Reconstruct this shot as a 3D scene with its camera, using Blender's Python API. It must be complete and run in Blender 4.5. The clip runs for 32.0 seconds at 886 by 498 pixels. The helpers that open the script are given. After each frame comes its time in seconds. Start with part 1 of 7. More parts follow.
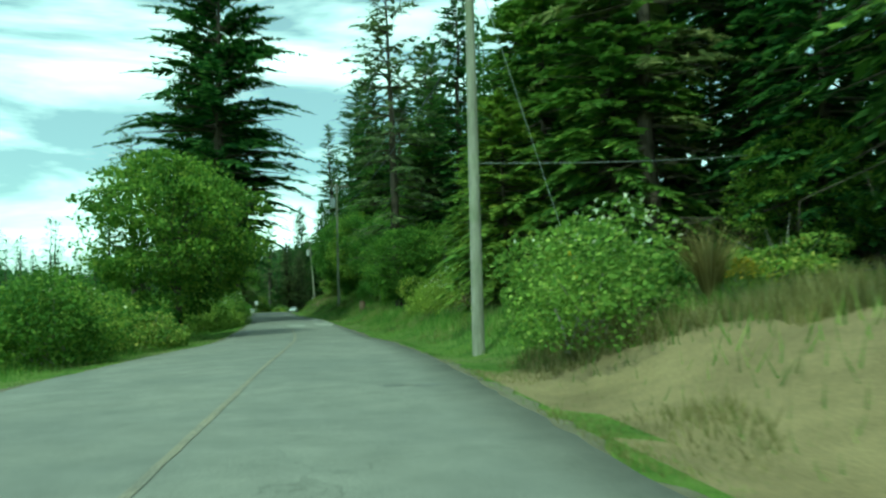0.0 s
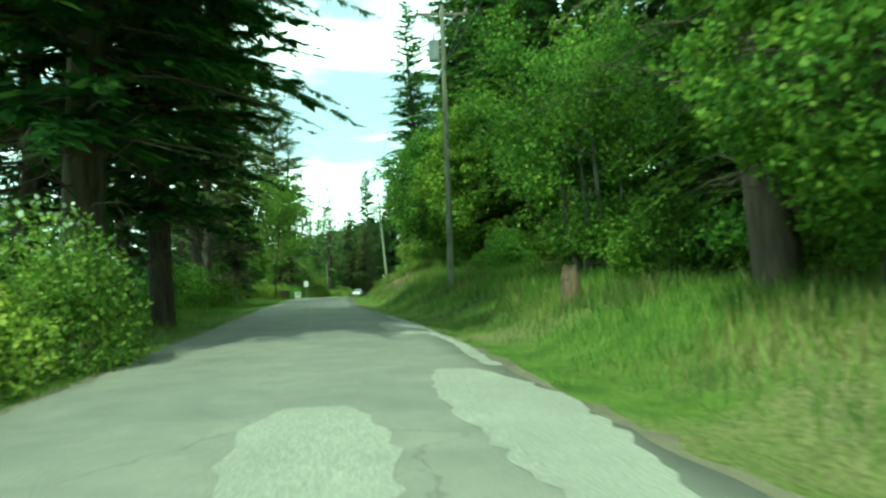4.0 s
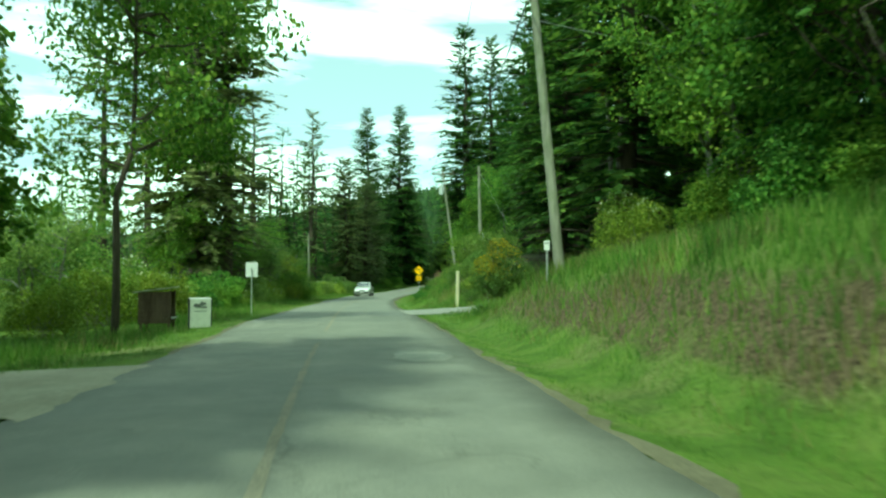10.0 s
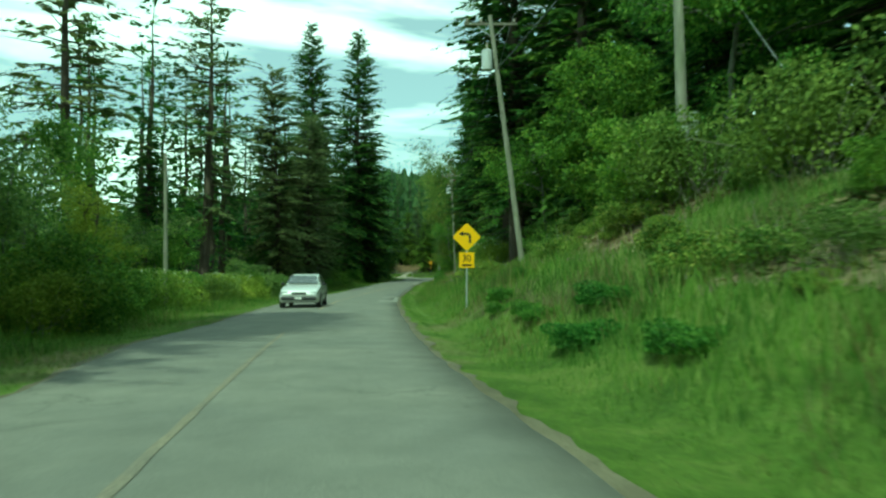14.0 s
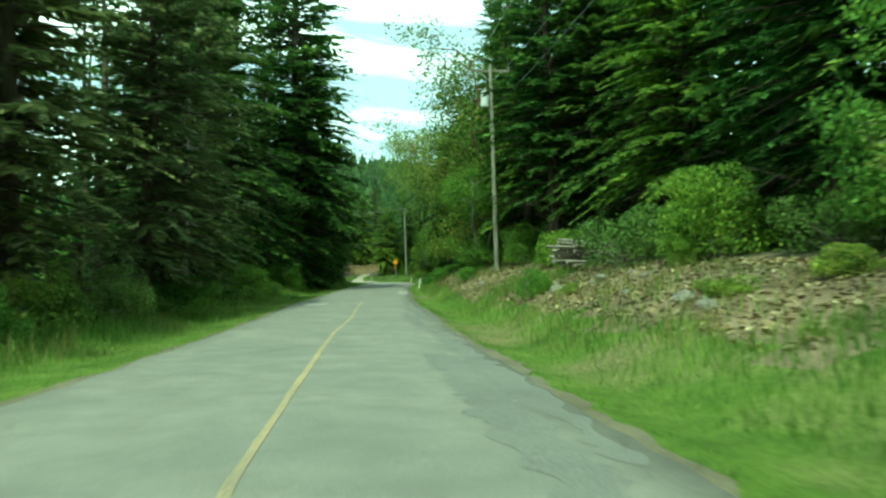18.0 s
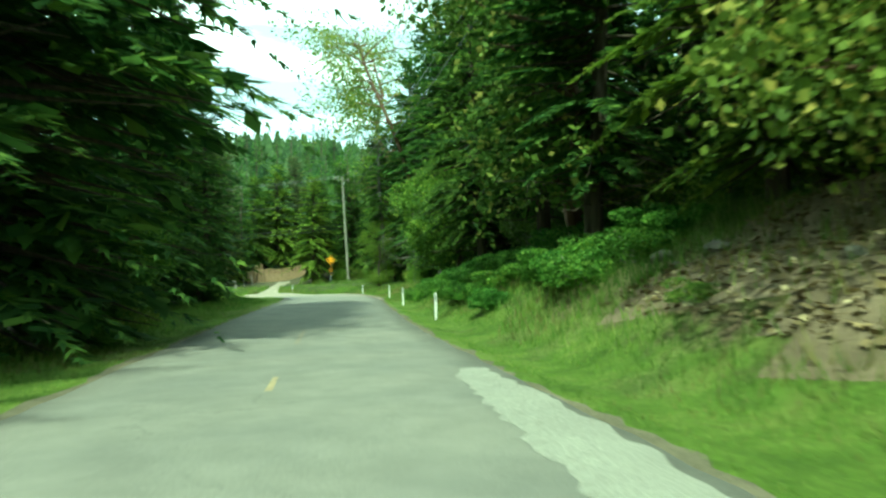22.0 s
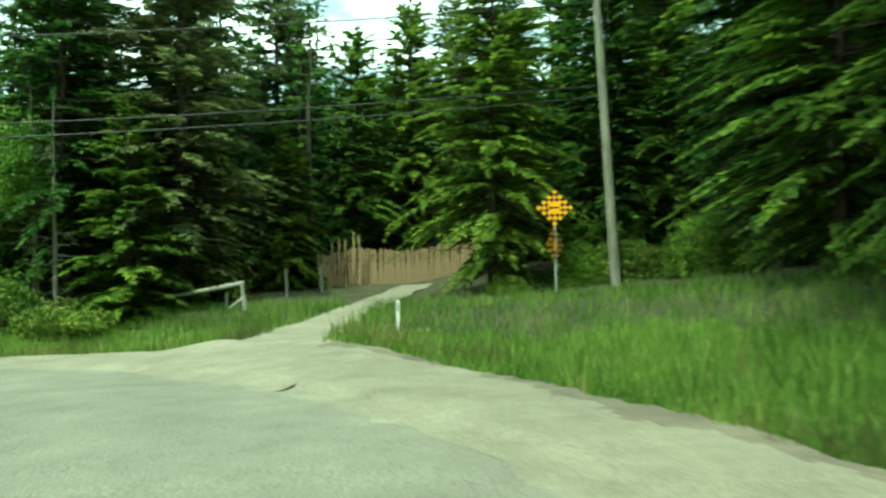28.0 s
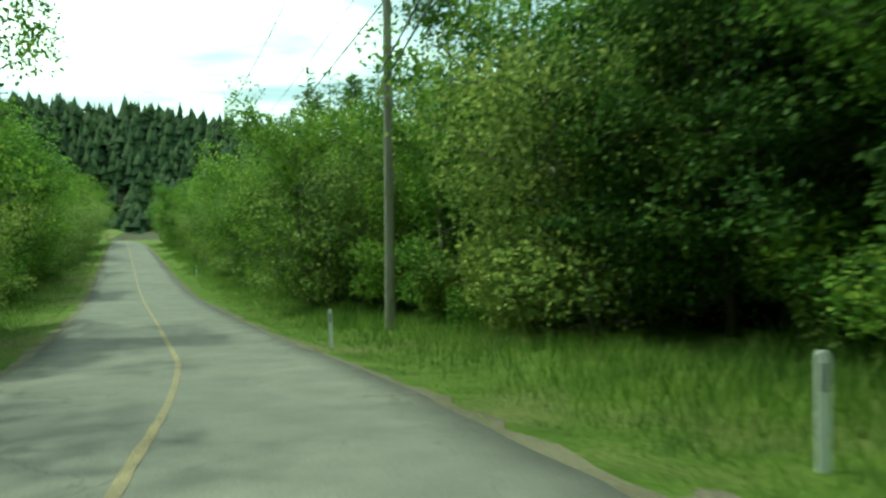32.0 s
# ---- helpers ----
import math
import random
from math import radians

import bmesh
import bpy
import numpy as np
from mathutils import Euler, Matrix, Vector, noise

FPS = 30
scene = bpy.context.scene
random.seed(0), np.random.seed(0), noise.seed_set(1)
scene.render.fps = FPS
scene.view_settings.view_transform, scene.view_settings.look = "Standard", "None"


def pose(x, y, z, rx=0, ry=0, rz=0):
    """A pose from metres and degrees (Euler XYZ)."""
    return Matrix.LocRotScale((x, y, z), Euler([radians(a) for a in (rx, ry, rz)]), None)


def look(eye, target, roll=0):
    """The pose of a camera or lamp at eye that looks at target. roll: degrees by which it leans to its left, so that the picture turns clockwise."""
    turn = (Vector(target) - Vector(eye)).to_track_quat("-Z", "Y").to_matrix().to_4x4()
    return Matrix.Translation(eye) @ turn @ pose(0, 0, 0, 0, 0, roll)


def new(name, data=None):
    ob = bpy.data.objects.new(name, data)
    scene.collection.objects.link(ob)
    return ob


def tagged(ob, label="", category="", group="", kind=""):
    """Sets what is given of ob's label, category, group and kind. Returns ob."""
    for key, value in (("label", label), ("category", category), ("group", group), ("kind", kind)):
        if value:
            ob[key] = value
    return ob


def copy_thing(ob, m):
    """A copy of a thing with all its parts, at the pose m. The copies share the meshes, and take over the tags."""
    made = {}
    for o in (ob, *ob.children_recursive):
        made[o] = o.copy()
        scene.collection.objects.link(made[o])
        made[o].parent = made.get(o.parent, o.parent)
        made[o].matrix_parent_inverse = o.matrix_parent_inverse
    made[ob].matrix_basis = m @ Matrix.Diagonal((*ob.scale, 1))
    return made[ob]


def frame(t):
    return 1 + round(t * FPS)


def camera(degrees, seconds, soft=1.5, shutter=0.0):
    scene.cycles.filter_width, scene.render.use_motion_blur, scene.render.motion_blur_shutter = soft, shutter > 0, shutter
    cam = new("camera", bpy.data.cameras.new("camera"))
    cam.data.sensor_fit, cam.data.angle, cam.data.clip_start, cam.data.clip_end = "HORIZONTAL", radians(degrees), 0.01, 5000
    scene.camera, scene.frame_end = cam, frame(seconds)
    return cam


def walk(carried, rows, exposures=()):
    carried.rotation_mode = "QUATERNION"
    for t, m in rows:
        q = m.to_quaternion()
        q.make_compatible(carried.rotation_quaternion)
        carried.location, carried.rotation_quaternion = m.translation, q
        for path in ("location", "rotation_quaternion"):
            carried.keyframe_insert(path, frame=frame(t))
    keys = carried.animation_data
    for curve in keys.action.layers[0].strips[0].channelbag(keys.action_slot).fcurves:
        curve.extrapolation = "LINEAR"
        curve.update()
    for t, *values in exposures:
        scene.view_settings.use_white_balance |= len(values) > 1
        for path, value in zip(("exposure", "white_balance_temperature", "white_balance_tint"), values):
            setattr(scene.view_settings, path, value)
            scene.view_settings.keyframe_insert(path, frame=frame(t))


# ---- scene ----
EXPOSURES = ((0, -0.52, 5500, -50), (1, -0.32, 5600, -53), (2, -0.12, 6000, -50), (4, 0.23, 6200, -48), (7, 0.43, 6400, -45), (8, 0.18, 6200, -48), (9, 0.08, 6300, -48), (9.6, -0.06, 6300, -48), (10, -0.02, 6300, -48), (11, -0.08, 6200, -48), (12, 0.16, 6300, -44), (13, -0.12, 6200, -48), (14, -0.46, 6000, -52), (17, 0.18, 6300, -46), (18, 0.23, 6300, -46), (19, 0.55, 6300, -43), (22, 0.72, 6300, -44), (24, 0.73, 6300, -45), (27, 0.18, 6400, -38), (28, 0.28, 6400, -39), (29.5, 0.63, 6400, -39), (30, 0.73, 6500, -37), (31, 0.38, 6600, -30), (32, -0.32, 6500, -35))
cam = camera(64.4, 32.0, soft=2.4, shutter=0.25)
# seconds, place in metres, tilt, lean and heading in degrees
PATH = [
    (0.0, -0.00, -0.00, 0.00, 94.0, 1.5, -8.6),
    (0.5, -0.01, 5.28, 0.02, 92.9, 1.0, -8.1),
    (1.0, -0.13, 10.48, -0.01, 92.2, 0.8, -7.4),
    (1.5, -0.28, 15.63, -0.08, 91.8, 1.7, -7.1),
    (2.0, -0.49, 20.76, -0.15, 92.0, -0.1, -6.2),
    (2.5, -0.73, 25.92, -0.22, 91.8, 1.3, -5.6),
    (3.0, -1.00, 31.16, -0.28, 92.5, 0.4, -4.9),
    (3.5, -1.39, 36.53, -0.33, 92.2, 1.2, -4.0),
    (4.0, -1.93, 42.01, -0.33, 92.7, 1.7, -3.3),
    (4.5, -2.64, 47.40, -0.24, 92.8, 2.0, -2.8),
    (5.0, -3.19, 52.74, -0.23, 92.5, 1.0, -2.8),
    (5.5, -3.75, 58.02, -0.24, 92.4, 0.6, -2.6),
    (6.0, -4.35, 63.25, -0.25, 92.6, 0.3, -2.0),
    (6.5, -5.02, 68.49, -0.26, 93.5, 0.4, -1.2),
    (7.0, -5.72, 73.75, -0.25, 93.1, 0.7, -0.7),
    (7.5, -6.40, 79.09, -0.25, 92.9, 0.6, -0.9),
    (8.0, -7.02, 84.51, -0.26, 92.5, 0.5, -1.6),
    (8.5, -7.61, 90.02, -0.26, 92.2, -0.1, -2.2),
    (9.0, -8.16, 95.61, -0.23, 92.2, 0.0, -2.9),
    (9.5, -8.64, 101.18, -0.19, 91.9, -0.2, -4.0),
    (10.0, -9.00, 106.69, -0.16, 91.9, 0.1, -5.0),
    (10.5, -9.26, 112.19, -0.19, 92.1, -0.9, -5.8),
    (11.0, -9.49, 117.72, -0.24, 91.6, -0.9, -6.6),
    (11.5, -9.61, 123.31, -0.34, 91.5, -0.6, -6.9),
    (12.0, -9.74, 128.89, -0.47, 91.3, -0.5, -7.2),
    (12.5, -9.89, 134.38, -0.65, 91.5, -1.2, -7.6),
    (13.0, -9.98, 139.79, -0.80, 91.3, -1.2, -8.2),
    (13.5, -9.98, 145.19, -0.90, 92.0, 0.1, -8.9),
    (14.0, -9.94, 150.64, -0.98, 91.6, -0.1, -9.5),
    (14.5, -9.85, 156.15, -1.07, 91.5, 0.8, -9.8),
    (15.0, -9.73, 161.73, -1.14, 91.7, 0.5, -10.0),
    (15.5, -9.58, 167.41, -1.22, 91.8, 0.5, -10.4),
    (16.0, -9.35, 173.22, -1.29, 91.8, 0.6, -11.2),
    (16.5, -9.01, 179.17, -1.36, 91.9, 1.1, -12.2),
    (17.0, -8.60, 185.24, -1.45, 91.9, 0.9, -12.9),
    (17.5, -8.09, 191.38, -1.54, 91.8, -0.2, -13.6),
    (18.0, -7.49, 197.54, -1.64, 92.0, -0.4, -14.3),
    (18.5, -6.82, 203.73, -1.73, 91.7, 0.1, -15.2),
    (19.0, -6.05, 209.93, -1.82, 91.7, 0.5, -16.2),
    (19.5, -5.19, 216.14, -1.90, 92.0, 0.9, -17.0),
    (20.0, -4.26, 222.29, -1.94, 92.2, 0.8, -17.9),
    (20.5, -3.32, 228.40, -1.95, 92.4, 0.6, -18.8),
    (21.0, -2.27, 234.43, -1.91, 92.4, 0.2, -19.6),
    (21.5, -1.11, 240.38, -1.85, 93.2, 0.7, -20.2),
    (22.0, 0.09, 246.29, -1.80, 92.3, 1.4, -20.4),
    (22.5, 1.31, 252.14, -1.78, 92.4, 1.0, -20.3),
    (23.0, 2.55, 257.93, -1.80, 92.4, 1.0, -20.3),
    (23.5, 3.76, 263.64, -1.83, 92.1, 1.1, -20.5),
    (24.0, 4.96, 269.20, -1.82, 92.2, 1.2, -20.8),
    (24.5, 6.16, 274.57, -1.82, 92.2, 0.8, -21.3),
    (25.0, 7.34, 279.77, -1.81, 92.6, 0.5, -21.5),
    (25.5, 8.46, 284.78, -1.80, 92.7, 0.3, -21.3),
    (26.0, 9.48, 289.60, -1.78, 92.7, 0.3, -20.5),
    (26.5, 10.33, 294.22, -1.77, 92.6, 0.4, -19.0),
    (27.0, 11.03, 298.64, -1.76, 92.4, 0.6, -17.0),
    (27.5, 11.38, 302.99, -1.77, 91.9, 1.1, -12.3),
    (28.0, 11.18, 307.28, -1.79, 92.7, 0.8, -5.1),
    (28.5, 10.28, 311.39, -1.84, 91.1, 0.5, 4.4),
    (29.0, 8.71, 315.04, -1.93, 90.4, 1.3, 15.9),
    (29.5, 6.47, 318.18, -2.08, 89.3, -0.7, 27.4),
    (30.0, 3.66, 320.72, -2.24, 90.4, -0.5, 39.2),
    (30.5, 0.31, 322.68, -2.39, 90.3, -0.1, 51.8),
    (31.0, -3.57, 323.93, -2.55, 90.4, 0.1, 64.5),
    (31.5, -7.94, 324.39, -2.69, 90.9, 0.0, 76.2),
    (32.0, -12.65, 324.20, -2.88, 90.3, 0.6, 84.4),
]
walk(cam, [(t, pose(x, y, z, rx, ry, rz)) for t, x, y, z, rx, ry, rz in PATH], EXPOSURES)

# ---------------------------------------------------------------- light and sky
SUN_AZ = Vector((-0.50, -0.866))          # towards the sun, over the ground
SUN_EL = radians(56)
world = bpy.data.worlds.new("world")
scene.world = world
world.use_nodes = True
wn, wl = world.node_tree.nodes, world.node_tree.links
wn.clear()
w_out = wn.new("ShaderNodeOutputWorld")
w_bg = wn.new("ShaderNodeBackground")
w_sky = wn.new("ShaderNodeTexSky")
w_sky.sky_type = "NISHITA"
w_sky.sun_disc = False
w_sky.sun_elevation = SUN_EL
w_sky.sun_rotation = math.atan2(SUN_AZ.x, SUN_AZ.y)
w_bg.inputs["Strength"].default_value = 0.15
w_tc = wn.new("ShaderNodeTexCoord")
w_map = wn.new("ShaderNodeMapping")
w_map.inputs["Scale"].default_value = (1.0, 1.0, 5.5)
w_no = wn.new("ShaderNodeTexNoise")
w_no.inputs["Scale"].default_value = 1.7
w_no.inputs["Detail"].default_value = 7.0
w_no.inputs["Roughness"].default_value = 0.55
w_no.inputs["Distortion"].default_value = 0.35
w_ramp = wn.new("ShaderNodeValToRGB")
w_ramp.color_ramp.elements[0].position = 0.48
w_ramp.color_ramp.elements[0].color = (0.14, 0.14, 0.14, 1)
w_ramp.color_ramp.elements[1].position = 0.73
w_mix = wn.new("ShaderNodeMix")
w_mix.data_type = "RGBA"
w_mix.inputs["B"].default_value = (25.0, 25.5, 26.0, 1)
wl.new(w_tc.outputs["Generated"], w_map.inputs["Vector"])
wl.new(w_map.outputs["Vector"], w_no.inputs["Vector"])
wl.new(w_no.outputs["Fac"], w_ramp.inputs["Fac"])
wl.new(w_ramp.outputs["Color"], w_mix.inputs["Factor"])
wl.new(w_sky.outputs["Color"], w_mix.inputs["A"])
wl.new(w_mix.outputs["Result"], w_bg.inputs["Color"])
wl.new(w_bg.outputs["Background"], w_out.inputs["Surface"])

sun = new("sun", bpy.data.lights.new("sun", "SUN"))
sun.data.energy = 3.9
sun.data.angle = radians(1.5)
sun.data.color = (1.0, 0.95, 0.86)
sun_dir = Vector((SUN_AZ.x * math.cos(SUN_EL), SUN_AZ.y * math.cos(SUN_EL), math.sin(SUN_EL)))
sun.matrix_world = look(sun_dir * 400, (0, 0, 0))

# ---------------------------------------------------------------- materials
def mat(name):
    m = bpy.data.materials.new(name)
    m.use_nodes = True
    nt = m.node_tree
    return m, nt.nodes, nt.links, nt.nodes["Principled BSDF"]


def tex_noise(nodes, links, scale, detail=4.0, rough=0.55, coord="Object", stretch=None):
    tc = nodes.new("ShaderNodeTexCoord")
    n = nodes.new("ShaderNodeTexNoise")
    n.inputs["Scale"].default_value = scale
    n.inputs["Detail"].default_value = detail
    n.inputs["Roughness"].default_value = rough
    src = tc.outputs[coord]
    if stretch:
        mp = nodes.new("ShaderNodeMapping")
        mp.inputs["Scale"].default_value = stretch
        links.new(src, mp.inputs["Vector"])
        src = mp.outputs["Vector"]
    links.new(src, n.inputs["Vector"])
    return n


def ramp(nodes, links, src, stops):
    r = nodes.new("ShaderNodeValToRGB")
    e = r.color_ramp.elements
    while len(e) < len(stops):
        e.new(0.5)
    for k, (p, c) in enumerate(stops):
        e[k].position = p
        e[k].color = (*c, 1)
    links.new(src, r.inputs["Fac"])
    return r


def mixed(nodes, links, fac, a, b, mode="MIX"):
    m = nodes.new("ShaderNodeMix")
    m.data_type = "RGBA"
    m.blend_type = mode
    for key, v in (("Factor", fac), ("A", a), ("B", b)):
        if isinstance(v, (int, float)):
            m.inputs[key].default_value = v
        elif isinstance(v, tuple):
            m.inputs[key].default_value = (*v, 1)
        else:
            links.new(v, m.inputs[key])
    return m.outputs["Result"]


def bumped(nodes, links, bsdf, height, strength, dist=0.05):
    b = nodes.new("ShaderNodeBump")
    b.inputs["Strength"].default_value = strength
    b.inputs["Distance"].default_value = dist
    links.new(height, b.inputs["Height"])
    links.new(b.outputs["Normal"], bsdf.inputs["Normal"])


def plain(name, colour, rough=0.6, metal=0.0, grain=8.0, vary=0.25, bump=0.15):
    """A surface of one paint or stuff, uneven at two scales."""
    m, nd, lk, bs = mat(name)
    n1 = tex_noise(nd, lk, grain)
    n2 = tex_noise(nd, lk, grain * 9, 3)
    dark = tuple(c * (1 - vary) for c in colour)
    light = tuple(min(1, c * (1 + vary * 0.7)) for c in colour)
    r = ramp(nd, lk, n1.outputs["Fac"], ((0.3, dark), (0.7, light)))
    lk.new(mixed(nd, lk, 0.25, r.outputs["Color"], ramp(nd, lk, n2.outputs["Fac"], ((0.35, dark), (0.65, light))).outputs["Color"]), bs.inputs["Base Color"])
    bs.inputs["Roughness"].default_value = rough
    bs.inputs["Metallic"].default_value = metal
    bumped(nd, lk, bs, n2.outputs["Fac"], bump, 0.01)
    return m


def leafy(name, dark, light, tip=None, gloss=0.45, through_light=0.35):
    """Foliage: each leaf or spray its own tone, each plant its own shade."""
    m, nd, lk, bs = mat(name)
    geo = nd.new("ShaderNodeNewGeometry")
    inf = nd.new("ShaderNodeObjectInfo")
    stops = [(0.0, dark), (0.75, light)]
    if tip:
        stops.append((0.97, tip))
    r = ramp(nd, lk, geo.outputs["Random Per Island"], stops)
    big = tex_noise(nd, lk, 0.55, 3)
    shade = ramp(nd, lk, big.outputs["Fac"], ((0.35, (0.62, 0.68, 0.62)), (0.65, (1.25, 1.2, 1.05))))
    col = mixed(nd, lk, 1.0, r.outputs["Color"], shade.outputs["Color"], "MULTIPLY")
    own = ramp(nd, lk, inf.outputs["Random"], ((0.0, (0.8, 0.9, 0.85)), (1.0, (1.2, 1.1, 0.95))))
    col = mixed(nd, lk, 1.0, col, own.outputs["Color"], "MULTIPLY")
    lk.new(col, bs.inputs["Base Color"])
    bs.inputs["Roughness"].default_value = gloss
    bs.inputs["Specular IOR Level"].default_value = 0.18
    tr = nd.new("ShaderNodeBsdfTranslucent")
    lk.new(col, tr.inputs["Color"])
    mx = nd.new("ShaderNodeMixShader")
    mx.inputs["Fac"].default_value = through_light
    lk.new(bs.outputs["BSDF"], mx.inputs[1])
    lk.new(tr.outputs["BSDF"], mx.inputs[2])
    lk.new(mx.outputs["Shader"], nd["Material Output"].inputs["Surface"])
    return m


def barky(name, dark, light):
    m, nd, lk, bs = mat(name)
    n = tex_noise(nd, lk, 6.0, 6, 0.65, stretch=(1, 1, 0.18))
    n2 = tex_noise(nd, lk, 0.9, 3)
    r = ramp(nd, lk, n.outputs["Fac"], ((0.3, dark), (0.7, light)))
    moss = ramp(nd, lk, n2.outputs["Fac"], ((0.5, (1, 1, 1)), (0.75, (0.75, 0.9, 0.6))))
    lk.new(mixed(nd, lk, 1.0, r.outputs["Color"], moss.outputs["Color"], "MULTIPLY"), bs.inputs["Base Color"])
    bs.inputs["Roughness"].default_value = 0.9
    bumped(nd, lk, bs, n.outputs["Fac"], 0.8, 0.05)
    return m


def asphalt_material():
    m, nd, lk, bs = mat("worn_asphalt")
    fine = tex_noise(nd, lk, 90.0, 3)
    mid = tex_noise(nd, lk, 1.6, 5)
    long = tex_noise(nd, lk, 0.35, 5, 0.6)
    c = ramp(nd, lk, mid.outputs["Fac"], ((0.3, (0.178, 0.174, 0.154)), (0.7, (0.224, 0.218, 0.194))))
    c2 = ramp(nd, lk, long.outputs["Fac"], ((0.35, (0.90, 0.91, 0.91)), (0.68, (1.14, 1.13, 1.09))))
    col = mixed(nd, lk, 1.0, c.outputs["Color"], c2.outputs["Color"], "MULTIPLY")
    sp = ramp(nd, lk, fine.outputs["Fac"], ((0.3, (0.75, 0.75, 0.75)), (0.7, (1.25, 1.25, 1.25))))
    col = mixed(nd, lk, 1.0, col, sp.outputs["Color"], "MULTIPLY")
    vor = nd.new("ShaderNodeTexVoronoi")
    vor.feature = "DISTANCE_TO_EDGE"
    vor.inputs["Scale"].default_value = 0.42
    tc = nd.new("ShaderNodeTexCoord")
    wob = tex_noise(nd, lk, 1.1, 4)
    va = nd.new("ShaderNodeVectorMath")
    va.operation = "MULTIPLY_ADD"
    va.inputs[1].default_value = (1.6, 1.6, 0)
    lk.new(wob.outputs["Color"], va.inputs[0])
    lk.new(tc.outputs["Object"], va.inputs[2])
    lk.new(va.outputs["Vector"], vor.inputs["Vector"])
    crack = ramp(nd, lk, vor.outputs["Distance"], ((0.0, (0.68, 0.68, 0.68)), (0.010, (1, 1, 1))))
    gate = ramp(nd, lk, long.outputs["Fac"], ((0.45, (0, 0, 0)), (0.6, (1, 1, 1))))
    crk = mixed(nd, lk, gate.outputs["Color"], (1.0, 1.0, 1.0), crack.outputs["Color"])
    col = mixed(nd, lk, 1.0, col, crk, "MULTIPLY")
    lk.new(col, bs.inputs["Base Color"])
    bs.inputs["Roughness"].default_value = 0.88
    bs.inputs["Specular IOR Level"].default_value = 0.185
    bumped(nd, lk, bs, fine.outputs["Fac"], 0.4, 0.01)
    return m


def ground_material():
    """Meadow and forest floor: green grass, dry straw patches, brown litter on the steep banks."""
    m, nd, lk, bs = mat("meadow_ground")
    big = tex_noise(nd, lk, 0.16, 5, 0.6)
    mid = tex_noise(nd, lk, 1.1, 5, 0.65)
    fine = tex_noise(nd, lk, 14.0, 4, 0.7)
    green = ramp(nd, lk, mid.outputs["Fac"], ((0.25, (0.07, 0.12, 0.022)), (0.5, (0.145, 0.22, 0.04)), (0.75, (0.22, 0.27, 0.07))))
    straw = ramp(nd, lk, fine.outputs["Fac"], ((0.3, (0.17, 0.15, 0.07)), (0.7, (0.36, 0.31, 0.17))))
    sel = ramp(nd, lk, big.outputs["Fac"], ((0.52, (0, 0, 0)), (0.66, (0.85, 0.85, 0.85))))
    col = mixed(nd, lk, sel.outputs["Color"], green.outputs["Color"], straw.outputs["Color"])
    geo = nd.new("ShaderNodeNewGeometry")
    sep = nd.new("ShaderNodeSeparateXYZ")
    lk.new(geo.outputs["Normal"], sep.inputs[0])
    soil = ramp(nd, lk, fine.outputs["Fac"], ((0.3, (0.06, 0.042, 0.026)), (0.7, (0.24, 0.18, 0.115))))
    ad = nd.new("ShaderNodeMath")
    ad.operation = "MULTIPLY_ADD"
    ad.inputs[1].default_value = 0.24
    lk.new(mid.outputs["Fac"], ad.inputs[0])
    lk.new(sep.outputs["Z"], ad.inputs[2])
    st = ramp(nd, lk, ad.outputs[0], ((0.90, (1, 1, 1)), (0.98, (0, 0, 0))))
    col = mixed(nd, lk, st.outputs["Color"], col, soil.outputs["Color"])
    fl = ramp(nd, lk, fine.outputs["Fac"], ((0.3, (0.7, 0.7, 0.7)), (0.7, (1.25, 1.25, 1.2))))
    col = mixed(nd, lk, 1.0, col, fl.outputs["Color"], "MULTIPLY")
    lk.new(col, bs.inputs["Base Color"])
    bs.inputs["Roughness"].default_value = 0.95
    bs.inputs["Specular IOR Level"].default_value = 0.15
    bumped(nd, lk, bs, fine.outputs["Fac"], 1.0, 0.12)
    return m


def gravel_material(name, dark, light):
    m, nd, lk, bs = mat(name)
    a = tex_noise(nd, lk, 0.8, 5, 0.65)
    b = tex_noise(nd, lk, 38.0, 3, 0.6)
    c = ramp(nd, lk, a.outputs["Fac"], ((0.3, dark), (0.7, light)))
    s = ramp(nd, lk, b.outputs["Fac"], ((0.3, (0.6, 0.6, 0.6)), (0.7, (1.3, 1.3, 1.3))))
    lk.new(mixed(nd, lk, 1.0, c.outputs["Color"], s.outputs["Color"], "MULTIPLY"), bs.inputs["Base Color"])
    bs.inputs["Roughness"].default_value = 0.95
    bumped(nd, lk, bs, b.outputs["Fac"], 0.8, 0.02)
    return m


M_ASPHALT = asphalt_material()
M_GROUND = ground_material()
M_PATCH_PALE = gravel_material("pale_patch_asphalt", (0.26, 0.255, 0.22), (0.34, 0.332, 0.285))
M_PATCH_DARK = gravel_material("dark_patch_asphalt", (0.145, 0.144, 0.13), (0.196, 0.194, 0.175))
M_GRAVEL = gravel_material("pale_gravel", (0.22, 0.20, 0.145), (0.37, 0.335, 0.25))
M_BROWN_GRAVEL = gravel_material("brown_gravel", (0.13, 0.11, 0.078), (0.27, 0.23, 0.17))
M_DRIVE = gravel_material("drive_asphalt", (0.20, 0.195, 0.172), (0.31, 0.30, 0.265))
M_DIRT = gravel_material("edge_dirt", (0.095, 0.085, 0.05), (0.20, 0.175, 0.115))
M_FAINT_LINE = gravel_material("faded_yellow_paint", (0.19, 0.175, 0.145), (0.285, 0.245, 0.175))
